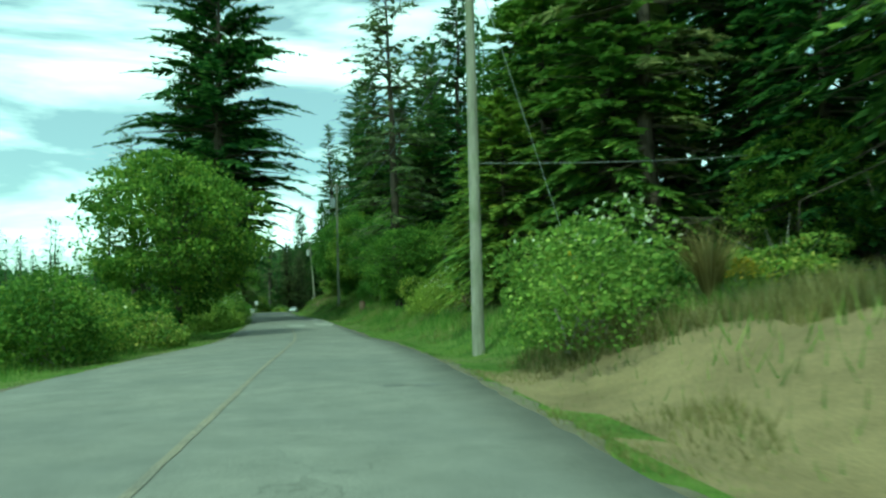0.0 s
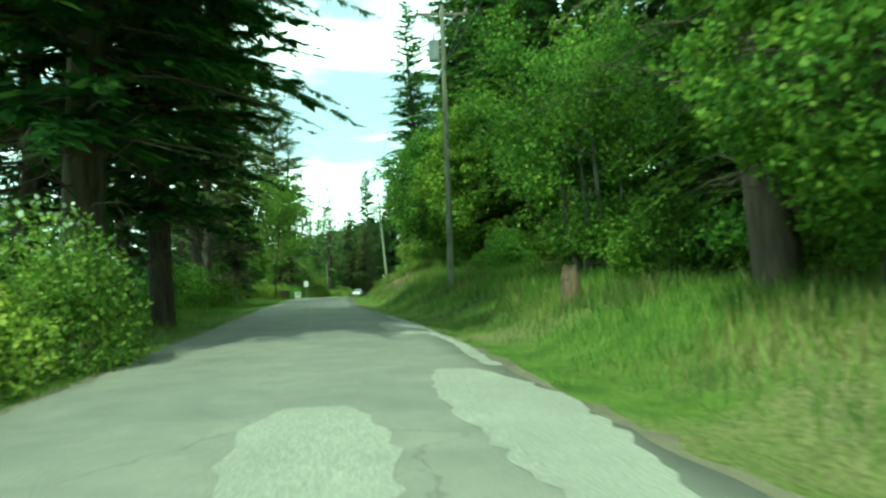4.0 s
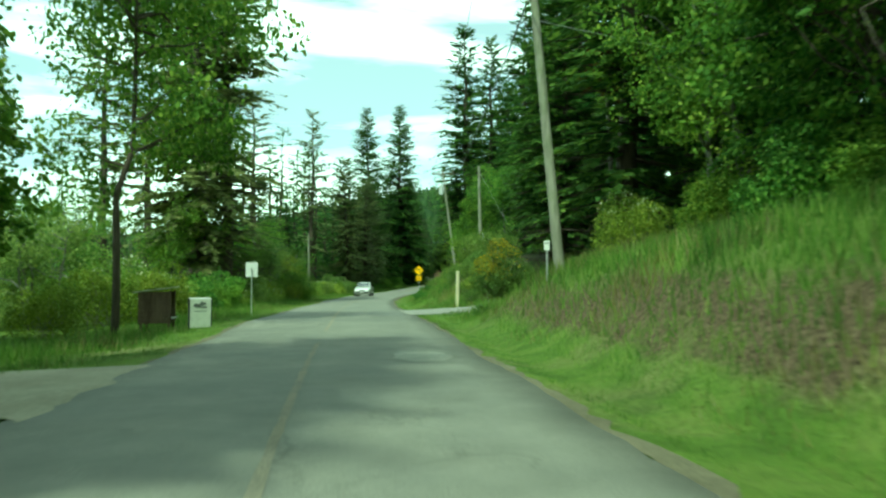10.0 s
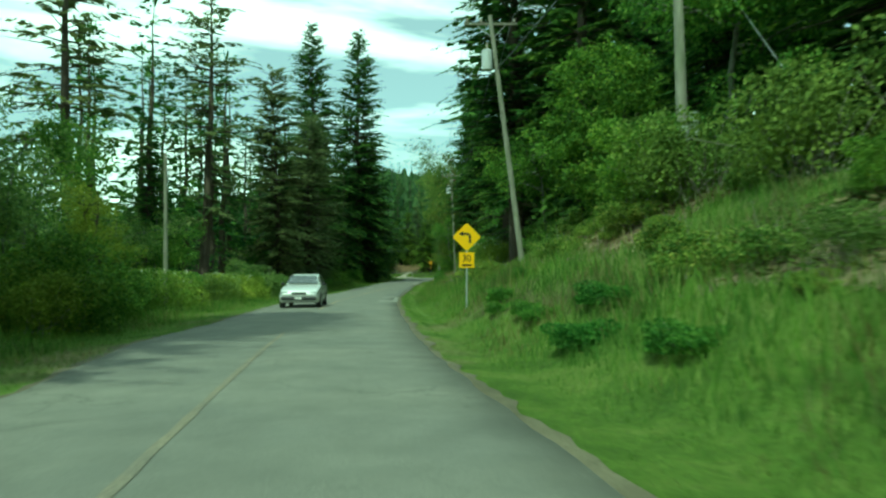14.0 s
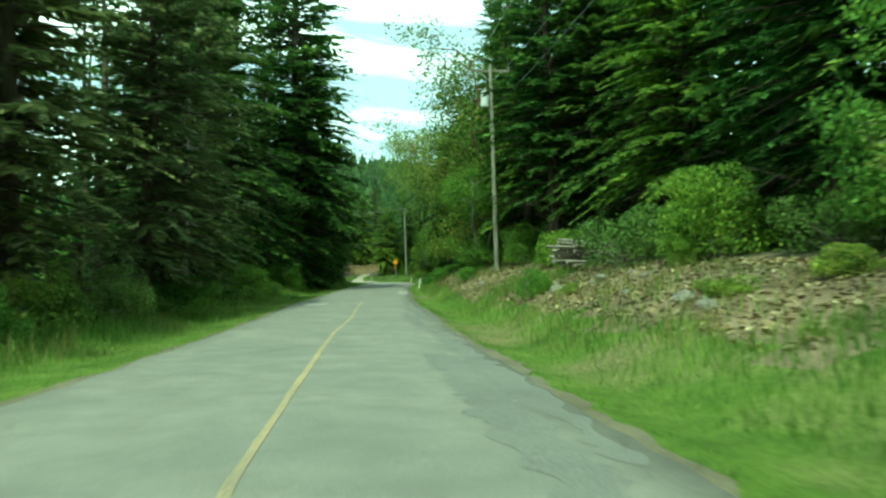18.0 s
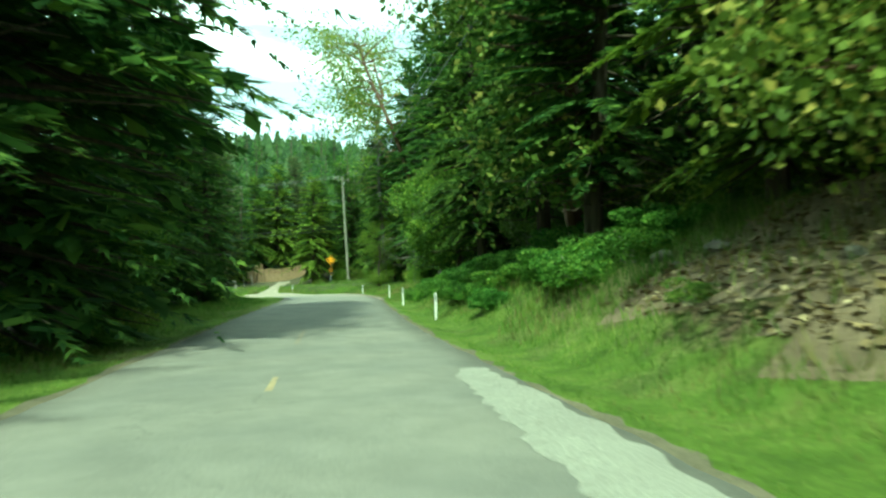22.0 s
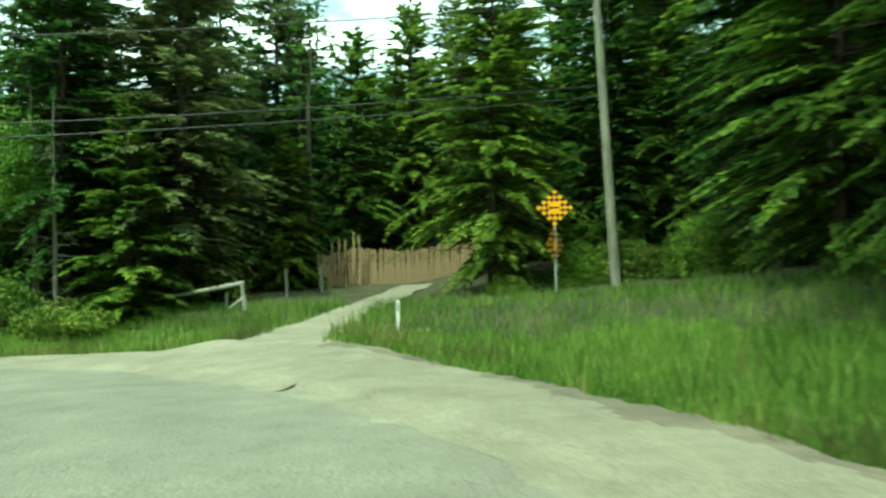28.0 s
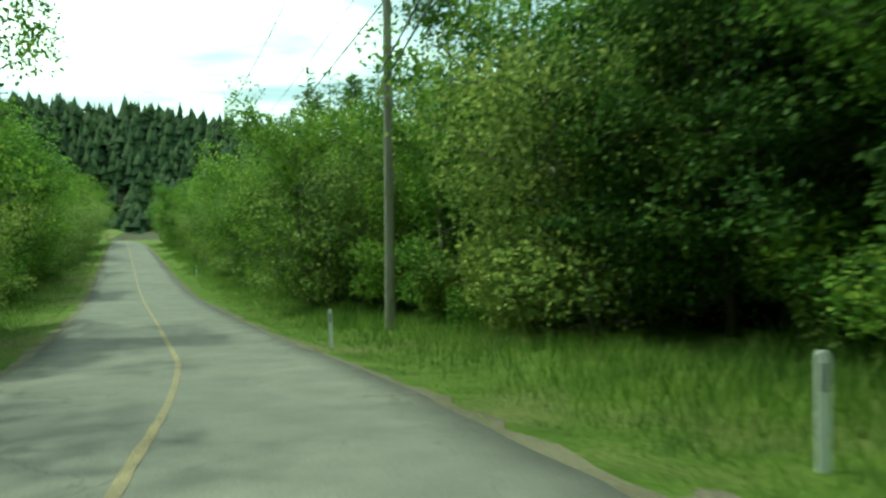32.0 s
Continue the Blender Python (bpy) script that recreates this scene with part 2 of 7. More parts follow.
M_SOIL = gravel_material("dry_litter", (0.10, 0.075, 0.042), (0.27, 0.21, 0.128))
M_STRAW = gravel_material("dry_straw", (0.15, 0.112, 0.048), (0.29, 0.22, 0.105))
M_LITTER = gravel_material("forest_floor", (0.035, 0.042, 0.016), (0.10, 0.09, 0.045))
M_YELLOW_LINE = gravel_material("worn_yellow_paint", (0.25, 0.215, 0.15), (0.42, 0.325, 0.185))
M_FIR = leafy("fir_needles", (0.04, 0.088, 0.032), (0.125, 0.225, 0.06), (0.26, 0.39, 0.09), 0.75, 0.4)
M_LICHEN = leafy("lichened_needles", (0.10, 0.132, 0.064), (0.245, 0.29, 0.135), (0.38, 0.41, 0.22), 0.8, 0.45)
M_FERN = leafy("fern_fronds", (0.06, 0.145, 0.03), (0.15, 0.30, 0.06), (0.26, 0.41, 0.10), 0.7, 0.4)
M_FIR_LIGHT = leafy("young_fir_needles", (0.1, 0.176, 0.046), (0.251, 0.381, 0.08), (0.428, 0.55, 0.117), 0.75, 0.45)
M_CEDAR = leafy("cedar_sprays", (0.107, 0.176, 0.039), (0.281, 0.39, 0.0884), (0.421, 0.488, 0.108), 0.7, 0.35)
M_MAPLE = leafy("maple_leaves", (0.0754, 0.15, 0.0273), (0.194, 0.31, 0.0575), (0.303, 0.391, 0.0802), 0.7, 0.4)
M_ALDER = leafy("alder_leaves", (0.09, 0.182, 0.04), (0.227, 0.374, 0.0762), (0.366, 0.488, 0.11), 0.7, 0.4)
M_WILLOW = leafy("willow_leaves", (0.13, 0.208, 0.0737), (0.293, 0.393, 0.128), (0.453, 0.521, 0.201), 0.75, 0.4)
# a dark species, with the wood's weak light also put into the leaf colour
M_HAWTHORN_DIM = leafy("hawthorn_leaves_dimmed", (0.032, 0.075, 0.02), (0.088, 0.17, 0.042), (0.17, 0.26, 0.07), 0.7, 0.3)
M_MADRONA = leafy("arbutus_leaves", (0.085, 0.146, 0.030), (0.207, 0.293, 0.067), (0.415, 0.390, 0.122), 0.65, 0.35)
M_ROSE = leafy("wild_rose_leaves", (0.132, 0.205, 0.0414), (0.311, 0.41, 0.0818), (0.459, 0.505, 0.137), 0.7, 0.4)
M_BRAMBLE = leafy("bramble_leaves", (0.0871, 0.163, 0.039), (0.251, 0.359, 0.0793), (0.439, 0.445, 0.14), 0.7, 0.35)
M_GOLDEN = leafy("golden_leaves", (0.13, 0.19, 0.03), (0.26, 0.33, 0.055), (0.40, 0.45, 0.12), 0.7, 0.4)
M_BROOM_GREEN = leafy("broom_stems", (0.0935, 0.153, 0.0425), (0.221, 0.306, 0.085), None, 0.75, 0.3)
M_BROOM_FLOWER = leafy("broom_flowers", (0.50, 0.30, 0.015), (0.80, 0.52, 0.03), (0.9, 0.66, 0.10), 0.7, 0.3)
M_WHITE_FLOWER = leafy("white_blossom", (0.6, 0.62, 0.52), (0.85, 0.85, 0.78), None, 0.7, 0.3)
M_RUST_LEAF = leafy("dead_brown_needles", (0.12, 0.05, 0.025), (0.24, 0.105, 0.05), None, 0.8, 0.2)
M_GRASS = leafy("grass_blades", (0.085, 0.165, 0.034), (0.185, 0.305, 0.068), (0.33, 0.40, 0.15), 0.7, 0.4)
M_DRY_GRASS = leafy("dry_grass_blades", (0.143, 0.135, 0.053), (0.270, 0.240, 0.112), (0.360, 0.323, 0.188), 0.75, 0.35)
M_FAR = leafy("distant_needles", (0.024, 0.05, 0.024), (0.053, 0.09, 0.039), None, 0.85, 0.15)
M_DUST = gravel_material("dusty_asphalt", (0.205, 0.195, 0.156), (0.30, 0.285, 0.225))
M_DEBRIS = leafy("dry_debris", (0.07, 0.048, 0.028), (0.30, 0.235, 0.15), (0.5, 0.43, 0.32), 0.85, 0.1)
M_BARK = barky("fir_bark", (0.035, 0.026, 0.018), (0.13, 0.10, 0.075))
M_BARK_PALE = barky("alder_bark", (0.10, 0.095, 0.08), (0.28, 0.265, 0.23))
M_BARK_RED = barky("arbutus_bark", (0.085, 0.045, 0.03), (0.20, 0.115, 0.075))
M_DEADWOOD = barky("grey_deadwood", (0.14, 0.12, 0.10), (0.36, 0.33, 0.28))
M_POLE = barky("weathered_pole", (0.17, 0.165, 0.125), (0.36, 0.345, 0.275))
M_ARM = barky("crossarm_wood", (0.12, 0.11, 0.085), (0.26, 0.24, 0.19))
M_PICKET = barky("cedar_picket", (0.29, 0.195, 0.105), (0.53, 0.39, 0.23))
M_OLDWOOD = barky("old_board", (0.07, 0.045, 0.03), (0.19, 0.13, 0.085))
M_GREYRAIL = barky("grey_rail", (0.27, 0.26, 0.22), (0.5, 0.48, 0.42))
M_GALV = plain("galvanised_steel", (0.55, 0.56, 0.56), 0.45, 0.6, 5, 0.2)
M_TRAFO = plain("transformer_paint", (0.58, 0.60, 0.60), 0.4, 0.0, 4, 0.12)
M_PORCELAIN = plain("porcelain", (0.42, 0.36, 0.30), 0.25, 0.0, 6, 0.1)
M_WIRE = plain("aluminium_cable", (0.30, 0.31, 0.31), 0.5, 0.3, 20, 0.1)
M_WIRE_BLACK = plain("black_cable", (0.03, 0.032, 0.034), 0.5, 0, 20, 0.1)
M_SIGN_YELLOW = plain("sign_yellow", (0.95, 0.55, 0.01), 0.35, 0, 3, 0.05, 0.03)
M_SIGN_AMBER = plain("sign_amber", (0.95, 0.44, 0.01), 0.35, 0, 3, 0.05, 0.03)
M_SIGN_BLACK = plain("sign_black", (0.012, 0.012, 0.014), 0.4, 0, 3, 0.1, 0.03)
M_WHITE = plain("white_paint", (0.80, 0.80, 0.77), 0.5, 0, 7, 0.12, 0.08)
M_CREAM = plain("cream_paint", (0.70, 0.64, 0.42), 0.5, 0, 7, 0.15, 0.08)
M_GREY_PRINT = plain("grey_print", (0.16, 0.17, 0.17), 0.6, 0, 9, 0.2, 0.02)
M_REFLECTOR = plain("grey_reflector", (0.35, 0.37, 0.36), 0.25, 0, 9, 0.1, 0.02)
M_ROCK = plain("grey_rock", (0.20, 0.185, 0.15), 0.9, 0, 3, 0.45, 0.6)
M_CAR = plain("silver_car_paint", (0.62, 0.63, 0.62), 0.28, 0.35, 2, 0.05, 0.01)
M_RUBBER = plain("tyre_rubber", (0.022, 0.022, 0.023), 0.8, 0, 12, 0.2)
M_BLACK = plain("black_plastic", (0.03, 0.03, 0.032), 0.5, 0, 9, 0.2)
M_RED = plain("red_lens", (0.35, 0.015, 0.012), 0.25, 0, 9, 0.1, 0.02)
M_LAMP = plain("headlight_lens", (0.75, 0.78, 0.8), 0.12, 0.3, 5, 0.1, 0.02)


def glass_material():
    m, nd, lk, bs = mat("car_glass")
    bs.inputs["Base Color"].default_value = (0.02, 0.025, 0.028, 1)
    bs.inputs["Roughness"].default_value = 0.06
    bs.inputs["Transmission Weight"].default_value = 0.35
    return m


M_GLASS = glass_material()

# ---------------------------------------------------------------- mesh helpers
def mesh_np(name, verts, faces, material=None, smooth=False):
    """A mesh from arrays: verts (n, 3) and faces (m, 3) or (m, 4)."""
    verts = np.asarray(verts, np.float32)
    faces = np.asarray(faces, np.int32)
    me = bpy.data.meshes.new(name)
    k = faces.shape[1]
    me.vertices.add(len(verts))
    me.vertices.foreach_set("co", verts.ravel())
    me.loops.add(faces.size)
    me.loops.foreach_set("vertex_index", faces.ravel())
    me.polygons.add(len(faces))
    me.polygons.foreach_set("loop_start", np.arange(0, faces.size, k, dtype=np.int32))
    if smooth:
        me.polygons.foreach_set("use_smooth", np.ones(len(faces), bool))
    me.update(calc_edges=True)
    if material:
        me.materials.append(material)
    return me


def part(name, bm, material, parent, label=""):
    """Links a bmesh or a mesh as one mesh object under a thing or a part."""
    if isinstance(bm, bmesh.types.BMesh):
        me = bpy.data.meshes.new(name)
        bm.to_mesh(me)
        bm.free()
        me.materials.append(material)
    else:
        me = bm
    ob = new(name, me)
    ob.parent = parent
    if label:
        ob["label"] = label
    return ob


def box(bm, cx, cy, cz, sx, sy, sz, bevel=0.0, turn=None):
    r = bmesh.ops.create_cube(bm, size=1.0, matrix=Matrix.LocRotScale((cx, cy, cz), turn, (sx, sy, sz)))
    if bevel:
        es = list({e for v in r["verts"] for e in v.link_edges})
        bmesh.ops.bevel(bm, geom=es, offset=bevel, segments=2, affect="EDGES", profile=0.5)
    return bm


def rod(bm, a, b, r1, r2=None, seg=8):
    """A tapered round bar from a to b."""
    a, b = Vector(a), Vector(b)
    d = b - a
    q = d.to_track_quat("Z", "Y")
    bmesh.ops.create_cone(bm, cap_ends=True, segments=seg, radius1=r1, radius2=r1 if r2 is None else r2, depth=d.length,
                          matrix=Matrix.LocRotScale((a + b) / 2, q, None))
    return bm


def smoothstep(a, b, x):
    t = np.clip((x - a) / (b - a), 0, 1)
    return t * t * (3 - 2 * t)


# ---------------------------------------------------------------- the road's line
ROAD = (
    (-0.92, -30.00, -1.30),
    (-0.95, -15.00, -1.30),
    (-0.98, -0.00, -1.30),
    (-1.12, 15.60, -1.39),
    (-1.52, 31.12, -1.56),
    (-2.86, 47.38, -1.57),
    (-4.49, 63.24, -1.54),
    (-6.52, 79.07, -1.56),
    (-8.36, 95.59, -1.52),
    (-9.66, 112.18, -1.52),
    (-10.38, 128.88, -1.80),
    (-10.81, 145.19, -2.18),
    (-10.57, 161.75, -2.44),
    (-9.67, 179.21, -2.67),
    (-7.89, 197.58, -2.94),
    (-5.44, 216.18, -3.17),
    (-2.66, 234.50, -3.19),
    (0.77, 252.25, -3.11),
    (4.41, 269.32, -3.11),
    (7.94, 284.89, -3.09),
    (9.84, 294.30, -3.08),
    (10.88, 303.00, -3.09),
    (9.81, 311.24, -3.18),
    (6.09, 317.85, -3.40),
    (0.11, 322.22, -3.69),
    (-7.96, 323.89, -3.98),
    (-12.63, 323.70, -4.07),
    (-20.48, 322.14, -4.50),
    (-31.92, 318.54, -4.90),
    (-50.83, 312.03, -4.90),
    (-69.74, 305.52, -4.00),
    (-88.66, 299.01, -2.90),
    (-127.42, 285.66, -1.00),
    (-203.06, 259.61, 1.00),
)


def spline(points, step=0.5):
    p = np.array(points, float)
    p = np.vstack([2 * p[0] - p[1], p, 2 * p[-1] - p[-2]])
    out = []
    for i in range(1, len(p) - 2):
        n = max(2, int(np.linalg.norm(p[i + 1] - p[i]) / step))
        t = np.linspace(0, 1, n, endpoint=False)[:, None]
        a, b, c, d = p[i - 1], p[i], p[i + 1], p[i + 2]
        out.append(0.5 * (2 * b + (c - a) * t + (2 * a - 5 * b + 4 * c - d) * t ** 2 + (3 * b - a - 3 * c + d) * t ** 3))
    out.append(p[-2][None])
    return np.vstack(out)


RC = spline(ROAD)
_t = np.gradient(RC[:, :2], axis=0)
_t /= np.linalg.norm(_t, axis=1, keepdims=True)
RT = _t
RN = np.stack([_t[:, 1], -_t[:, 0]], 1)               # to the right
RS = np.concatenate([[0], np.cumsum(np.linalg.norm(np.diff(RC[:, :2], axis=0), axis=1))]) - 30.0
HALF = 2.92
# the asphalt's left and right edge and the painted line, from the road's line, over the distance along it
EDGE_LEFT = ((-30, -4.6), (14, -4.5), (22, -4.1), (30, -3.4), (50, -3.0), (58, -3.1), (82, -2.95), (90, -2.65), (104, -2.55), (113, -2.7), (124, -2.7), (132, -3.15), (140, -3.0), (150, -3.1), (160, -2.75),
             (166, -3.3), (172, -2.95), (195, -3.3), (201, -3.25), (218, -2.95), (230, -2.95), (245, -2.8), (256, -2.7), (267, -3.0), (276, -3.2), (287, -3.35), (300, -3.3), (345, -2.7), (354, -2.45), (374, -2.35))
EDGE_RIGHT = ((-30, 3.2), (6, 3.2), (15, 3.4), (25, 3.2), (30, 2.75), (50, 2.75), (57, 2.9), (80, 2.55), (90, 2.5), (97, 2.45), (114, 2.62), (130, 2.98), (136, 3.05), (146, 2.85), (152, 2.65),
              (164, 2.45), (180, 2.7), (200, 2.74), (217, 2.85), (224, 3.1), (241, 2.9), (250, 2.95), (265, 2.6), (284, 2.7), (300, 2.9), (330, 2.9), (345, 2.5), (374, 2.45))
PAINT = ((-30, -0.42), (15, -0.43), (30, -0.26), (38, -0.24), (82, -0.2), (96, -0.15), (114, -0.17), (130, -0.22), (135, -0.25), (164, -0.53), (192, -0.55), (196, -0.4), (206, -0.3), (216, -0.2),
         (222, 0.1), (241, 0.25), (248, -0.2), (265, -0.3), (284, -0.42), (289, -0.5), (320, -0.4), (347, -0.3), (350, -0.15), (354, 0.05), (370, 0.0))
EL, ER = np.array(EDGE_LEFT), np.array(EDGE_RIGHT)


def shifted(table, by):
    return tuple((a, b + by) for a, b in table)


def half(s, d):
    """Half the asphalt's width on the side of d."""
    return np.where(np.asarray(d) > 0, np.interp(s, ER[:, 0], ER[:, 1]), -np.interp(s, EL[:, 0], EL[:, 1]))


# how far the bank stands over the road: along the road, at 4 m and 7.5 m beyond its right edge
BANK = ((-40, .3, .8), (0, .8, 1.4), (20, .9, 1.5), (45, .6, 1.0), (60, .8, 1.3), (75, 1.3, 1.8), (90, 1.8, 2.7), (115, 1.9, 2.8), (129.5, 1.8, 2.5),
        (133, .2, .35), (149, .2, .4), (153, 1.0, 2.6), (170, 1.6, 3.8), (185, 1.2, 2.4), (200, .7, 1.6), (215, 1.0, 2.0), (230, 1.1, 2.0),
        (245, 1.5, 2.8), (262, 1.5, 3.0), (274, 1.5, 3.0), (284, 1.0, 2.3), (292, .4, 1.2), (305, .5, 1.4), (330, .4, 1.0), (345, .0, .3), (420, .0, .3))
APRON = ((284, 0), (300, .05), (305, .2), (310, 1.0), (316, 2.4), (322, 3.4), (327.5, 3.6), (331, 1.6), (334, .7), (338, .1), (344, 0))
BK, AP = np.array(BANK), np.array(APRON, float)
HILLS = ((-250, 225, 58, 80), (60, 800, 40, 200), (25, 480, 21, 62))


def locate(x, y):
    """Along the road, to the right of it, and the road's height there."""
    x, y = np.atleast_1d(np.asarray(x, float)), np.atleast_1d(np.asarray(y, float))
    s, d, z = np.empty(len(x)), np.empty(len(x)), np.empty(len(x))
    for i in range(0, len(x), 4000):
        dx = x[i:i + 4000, None] - RC[None, :, 0]
        dy = y[i:i + 4000, None] - RC[None, :, 1]
        k = np.argmin(dx * dx + dy * dy, axis=1)
        r = np.arange(len(k))
        s[i:i + 4000] = RS[k]
        lat = dx[r, k] * RN[k, 0] + dy[r, k] * RN[k, 1]
        far = np.sqrt(dx[r, k] ** 2 + dy[r, k] ** 2)
        d[i:i + 4000] = np.where(lat >= 0, 1, -1) * np.maximum(far, np.abs(lat))
        z[i:i + 4000] = RC[k, 2]
    return s, d, z


def waves(x, y, f, seed):
    r = np.random.RandomState(seed)
    out = np.zeros_like(x)
    for k in range(6):
        a, p, g = r.uniform(0, 6.28), r.uniform(0, 6.28), f * r.uniform(0.6, 1.7)
        out += np.sin((x * np.cos(a) + y * np.sin(a)) * g + p)
    return out / 6


# drives: their lines, half widths and how they rise away from the road
DRIVES = ((((-8.9, 139.9), (-6.8, 140.1), (-4.2, 141.2), (-1.4, 143.6), (0.4, 146.4), (1.8, 150.2)), (3.9, 3.3, 3.0, 3.0, 2.9, 2.4), 0.035),
          (((7.5, 318), (8.6, 323.5), (10.0, 330), (11.6, 336), (13.0, 341.5)), (2.3, 1.45, 0.95, 0.8, 0.75), 0.085),
          (((-11.2, 115.6), (-13.6, 116.2), (-15.6, 116.2), (-18.0, 115.6)), (2.6, 1.6, 1.2, 0.7), -0.03))


def off_drive(x, y, k):
    """How far a place lies outside the edge of a drive."""
    pts, ws, _ = DRIVES[k]
    best = np.full(len(x), 1e9)
    for (ax, ay), (bx, by), wa, wb in zip(pts[:-1], pts[1:], ws[:-1], ws[1:]):
        ux, uy = bx - ax, by - ay
        t = np.clip(((x - ax) * ux + (y - ay) * uy) / (ux * ux + uy * uy), 0, 1)
        best = np.minimum(best, np.hypot(x - ax - ux * t, y - ay - uy * t) - (wa + (wb - wa) * t))
    return best


def height(x, y):
    """The lie of the land."""
    x, y = np.atleast_1d(np.asarray(x, float)), np.atleast_1d(np.asarray(y, float))
    s, d, z = locate(x, y)
    w = half(s, d)
    u = np.maximum(0, np.abs(d) - w)
    ur = np.maximum(0, u - np.interp(s, AP[:, 0], AP[:, 1]))
    h4, h7 = np.interp(s, BK[:, 0], BK[:, 1]), np.interp(s, BK[:, 0], BK[:, 2])
    right = -0.10 * smoothstep(0.2, 0.9, ur) + (h4 + 0.10) * smoothstep(0.9, 4.2, ur) + (h7 - h4) * smoothstep(3.6, 7.8, ur) + 0.10 * np.clip(ur - 7.5, 0, 40)
    left = -0.12 * smoothstep(0.3, 2.0, u) - 0.12 * smoothstep(2.0, 9.0, u) - 0.24 * smoothstep(0.8, 3.6, u) * np.exp(-((s - 131) / 7) ** 2)
    h = np.where(d > 0, right, left)
    rough = smoothstep(0.6, 3.5, np.where(d > 0, ur, u))
    h = h + rough * (0.16 * waves(x, y, 0.9, 3) + 0.35 * waves(x, y, 0.22, 5) * smoothstep(3, 12, u))
    for k, side in enumerate((1, 1, -1)):
        near = (1 - smoothstep(0.3, 3.2, off_drive(x, y, k))) * smoothstep(-0.5, 0.5, side * d)
        h = h + near * (DRIVES[k][2] * u + 0.02 - h)
    base = z * (1 - smoothstep(60, 250, u)) - 0.5 * smoothstep(60, 250, u)
    out = base + h - 0.035 - 0.11 * (1 - smoothstep(-0.6, -0.1, np.abs(d) - w))
    for hx, hy, hz, hr in HILLS:
        out = out + smoothstep(40, 110, u) * hz * np.exp(-((x - hx) ** 2 + (y - hy) ** 2) / (2 * hr * hr))
    return out


# bare and dry pieces of the right bank: from and to along the road, nearest and farthest beside it, material slot
LITTER = ((-8, 14, 3.7, 9.5, 3), (84, 110, 5.0, 11.5, 2), (206, 226, 5.6, 10.5, 2), (228, 260, 5.3, 10.5, 2), (166, 180, 7.2, 10.5, 2), (153, 162, 6.5, 9.0, 2))


def build_ground():
    def axis(a, b, step, n):
        mid = np.arange(a, b + step, step)
        grow = np.cumsum(step * 1.22 ** np.arange(1, n))
        return np.concatenate([(a - grow)[::-1], mid, mid[-1] + grow])
    xs, ys = axis(-40, 28, 0.6, 38), axis(-24, 346, 0.6, 38)
    gx, gy = np.meshgrid(xs, ys)
    gz = height(gx.ravel(), gy.ravel())
    v = np.stack([gx.ravel(), gy.ravel(), gz], 1)
    nx, ny = len(xs), len(ys)
    i = (np.arange(ny - 1)[:, None] * nx + np.arange(nx - 1)[None]).ravel()
    f = np.stack([i, i + 1, i + nx + 1, i + nx], 1)
    me = mesh_np("ground", v, f, M_GROUND, True)
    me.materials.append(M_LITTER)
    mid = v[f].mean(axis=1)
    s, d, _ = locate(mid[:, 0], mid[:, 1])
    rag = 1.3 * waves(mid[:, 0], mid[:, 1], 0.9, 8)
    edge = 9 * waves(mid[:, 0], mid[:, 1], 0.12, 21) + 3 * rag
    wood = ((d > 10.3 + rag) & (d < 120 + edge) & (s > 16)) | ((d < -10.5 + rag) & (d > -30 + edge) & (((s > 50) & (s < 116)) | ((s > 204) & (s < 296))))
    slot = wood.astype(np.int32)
    me.materials.append(M_SOIL)
    me.materials.append(M_STRAW)
    for s0, s1, d0, d1, k in LITTER:
        e = 0.7 * waves(mid[:, 0], mid[:, 1], 1.4, 15)
        slot[(s > s0 + 2 * e) & (s < s1 + 2 * e) & (d > d0 + e) & (d < d1 + e)] = k
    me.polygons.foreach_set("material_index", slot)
    tagged(new("ground", me), "green and straw-coloured grassy verge and forest floor", "ground", kind="structure")


def ribbon(name, material, s0, s1, lefts, rights, lift, step=0.5, ragged=0.0, across=4, seed=1, skirt=0.0, on_ground=False):
    """A strip along the road between two offsets; both may be tables over the distance along it."""
    ss = np.arange(s0, s1 + 1e-6, step)
    cx, cy, cz = (np.interp(ss, RS, RC[:, k]) for k in range(3))
    nx, ny = np.interp(ss, RS, RN[:, 0]), np.interp(ss, RS, RN[:, 1])
    nl = np.hypot(nx, ny)
    nx, ny = nx / nl, ny / nl
    tab = lambda o: np.interp(ss, [p[0] for p in o], [p[1] for p in o]) if isinstance(o, tuple) else np.full(len(ss), float(o))
    r = np.random.RandomState(seed)
    jit = lambda: ragged * (0.6 * waves(ss, ss * 0, 1.3, r.randint(1000)) + r.uniform(-0.4, 0.4, len(ss)))
    a, b = tab(lefts) + jit(), tab(rights) + jit()
    rows = []
    for k in range(across + 1):
        o = a + (b - a) * k / across
        z = cz + lift + 0.03 * (1 - np.minimum(1, np.abs(o) / HALF) ** 2)
        x, y = cx + nx * o, cy + ny * o
        if on_ground:
            z = np.where(o < half(ss, o) + 0.3, cz + 0.012, height(x, y) + lift + 0.035)
        rows.append(np.stack([x, y, z], 1))
    if skirt:
        rows = [rows[0] - (0, 0, skirt)] + rows + [rows[-1] - (0, 0, skirt)]
    n, m = len(ss), len(rows)
    v = np.stack(rows, 1).reshape(-1, 3)
    i = (np.arange(n - 1)[:, None] * m + np.arange(m - 1)[None]).ravel()
    f = np.stack([i, i + 1, i + m + 1, i + m], 1)
    return mesh_np(name, v, f, material, skirt == 0)


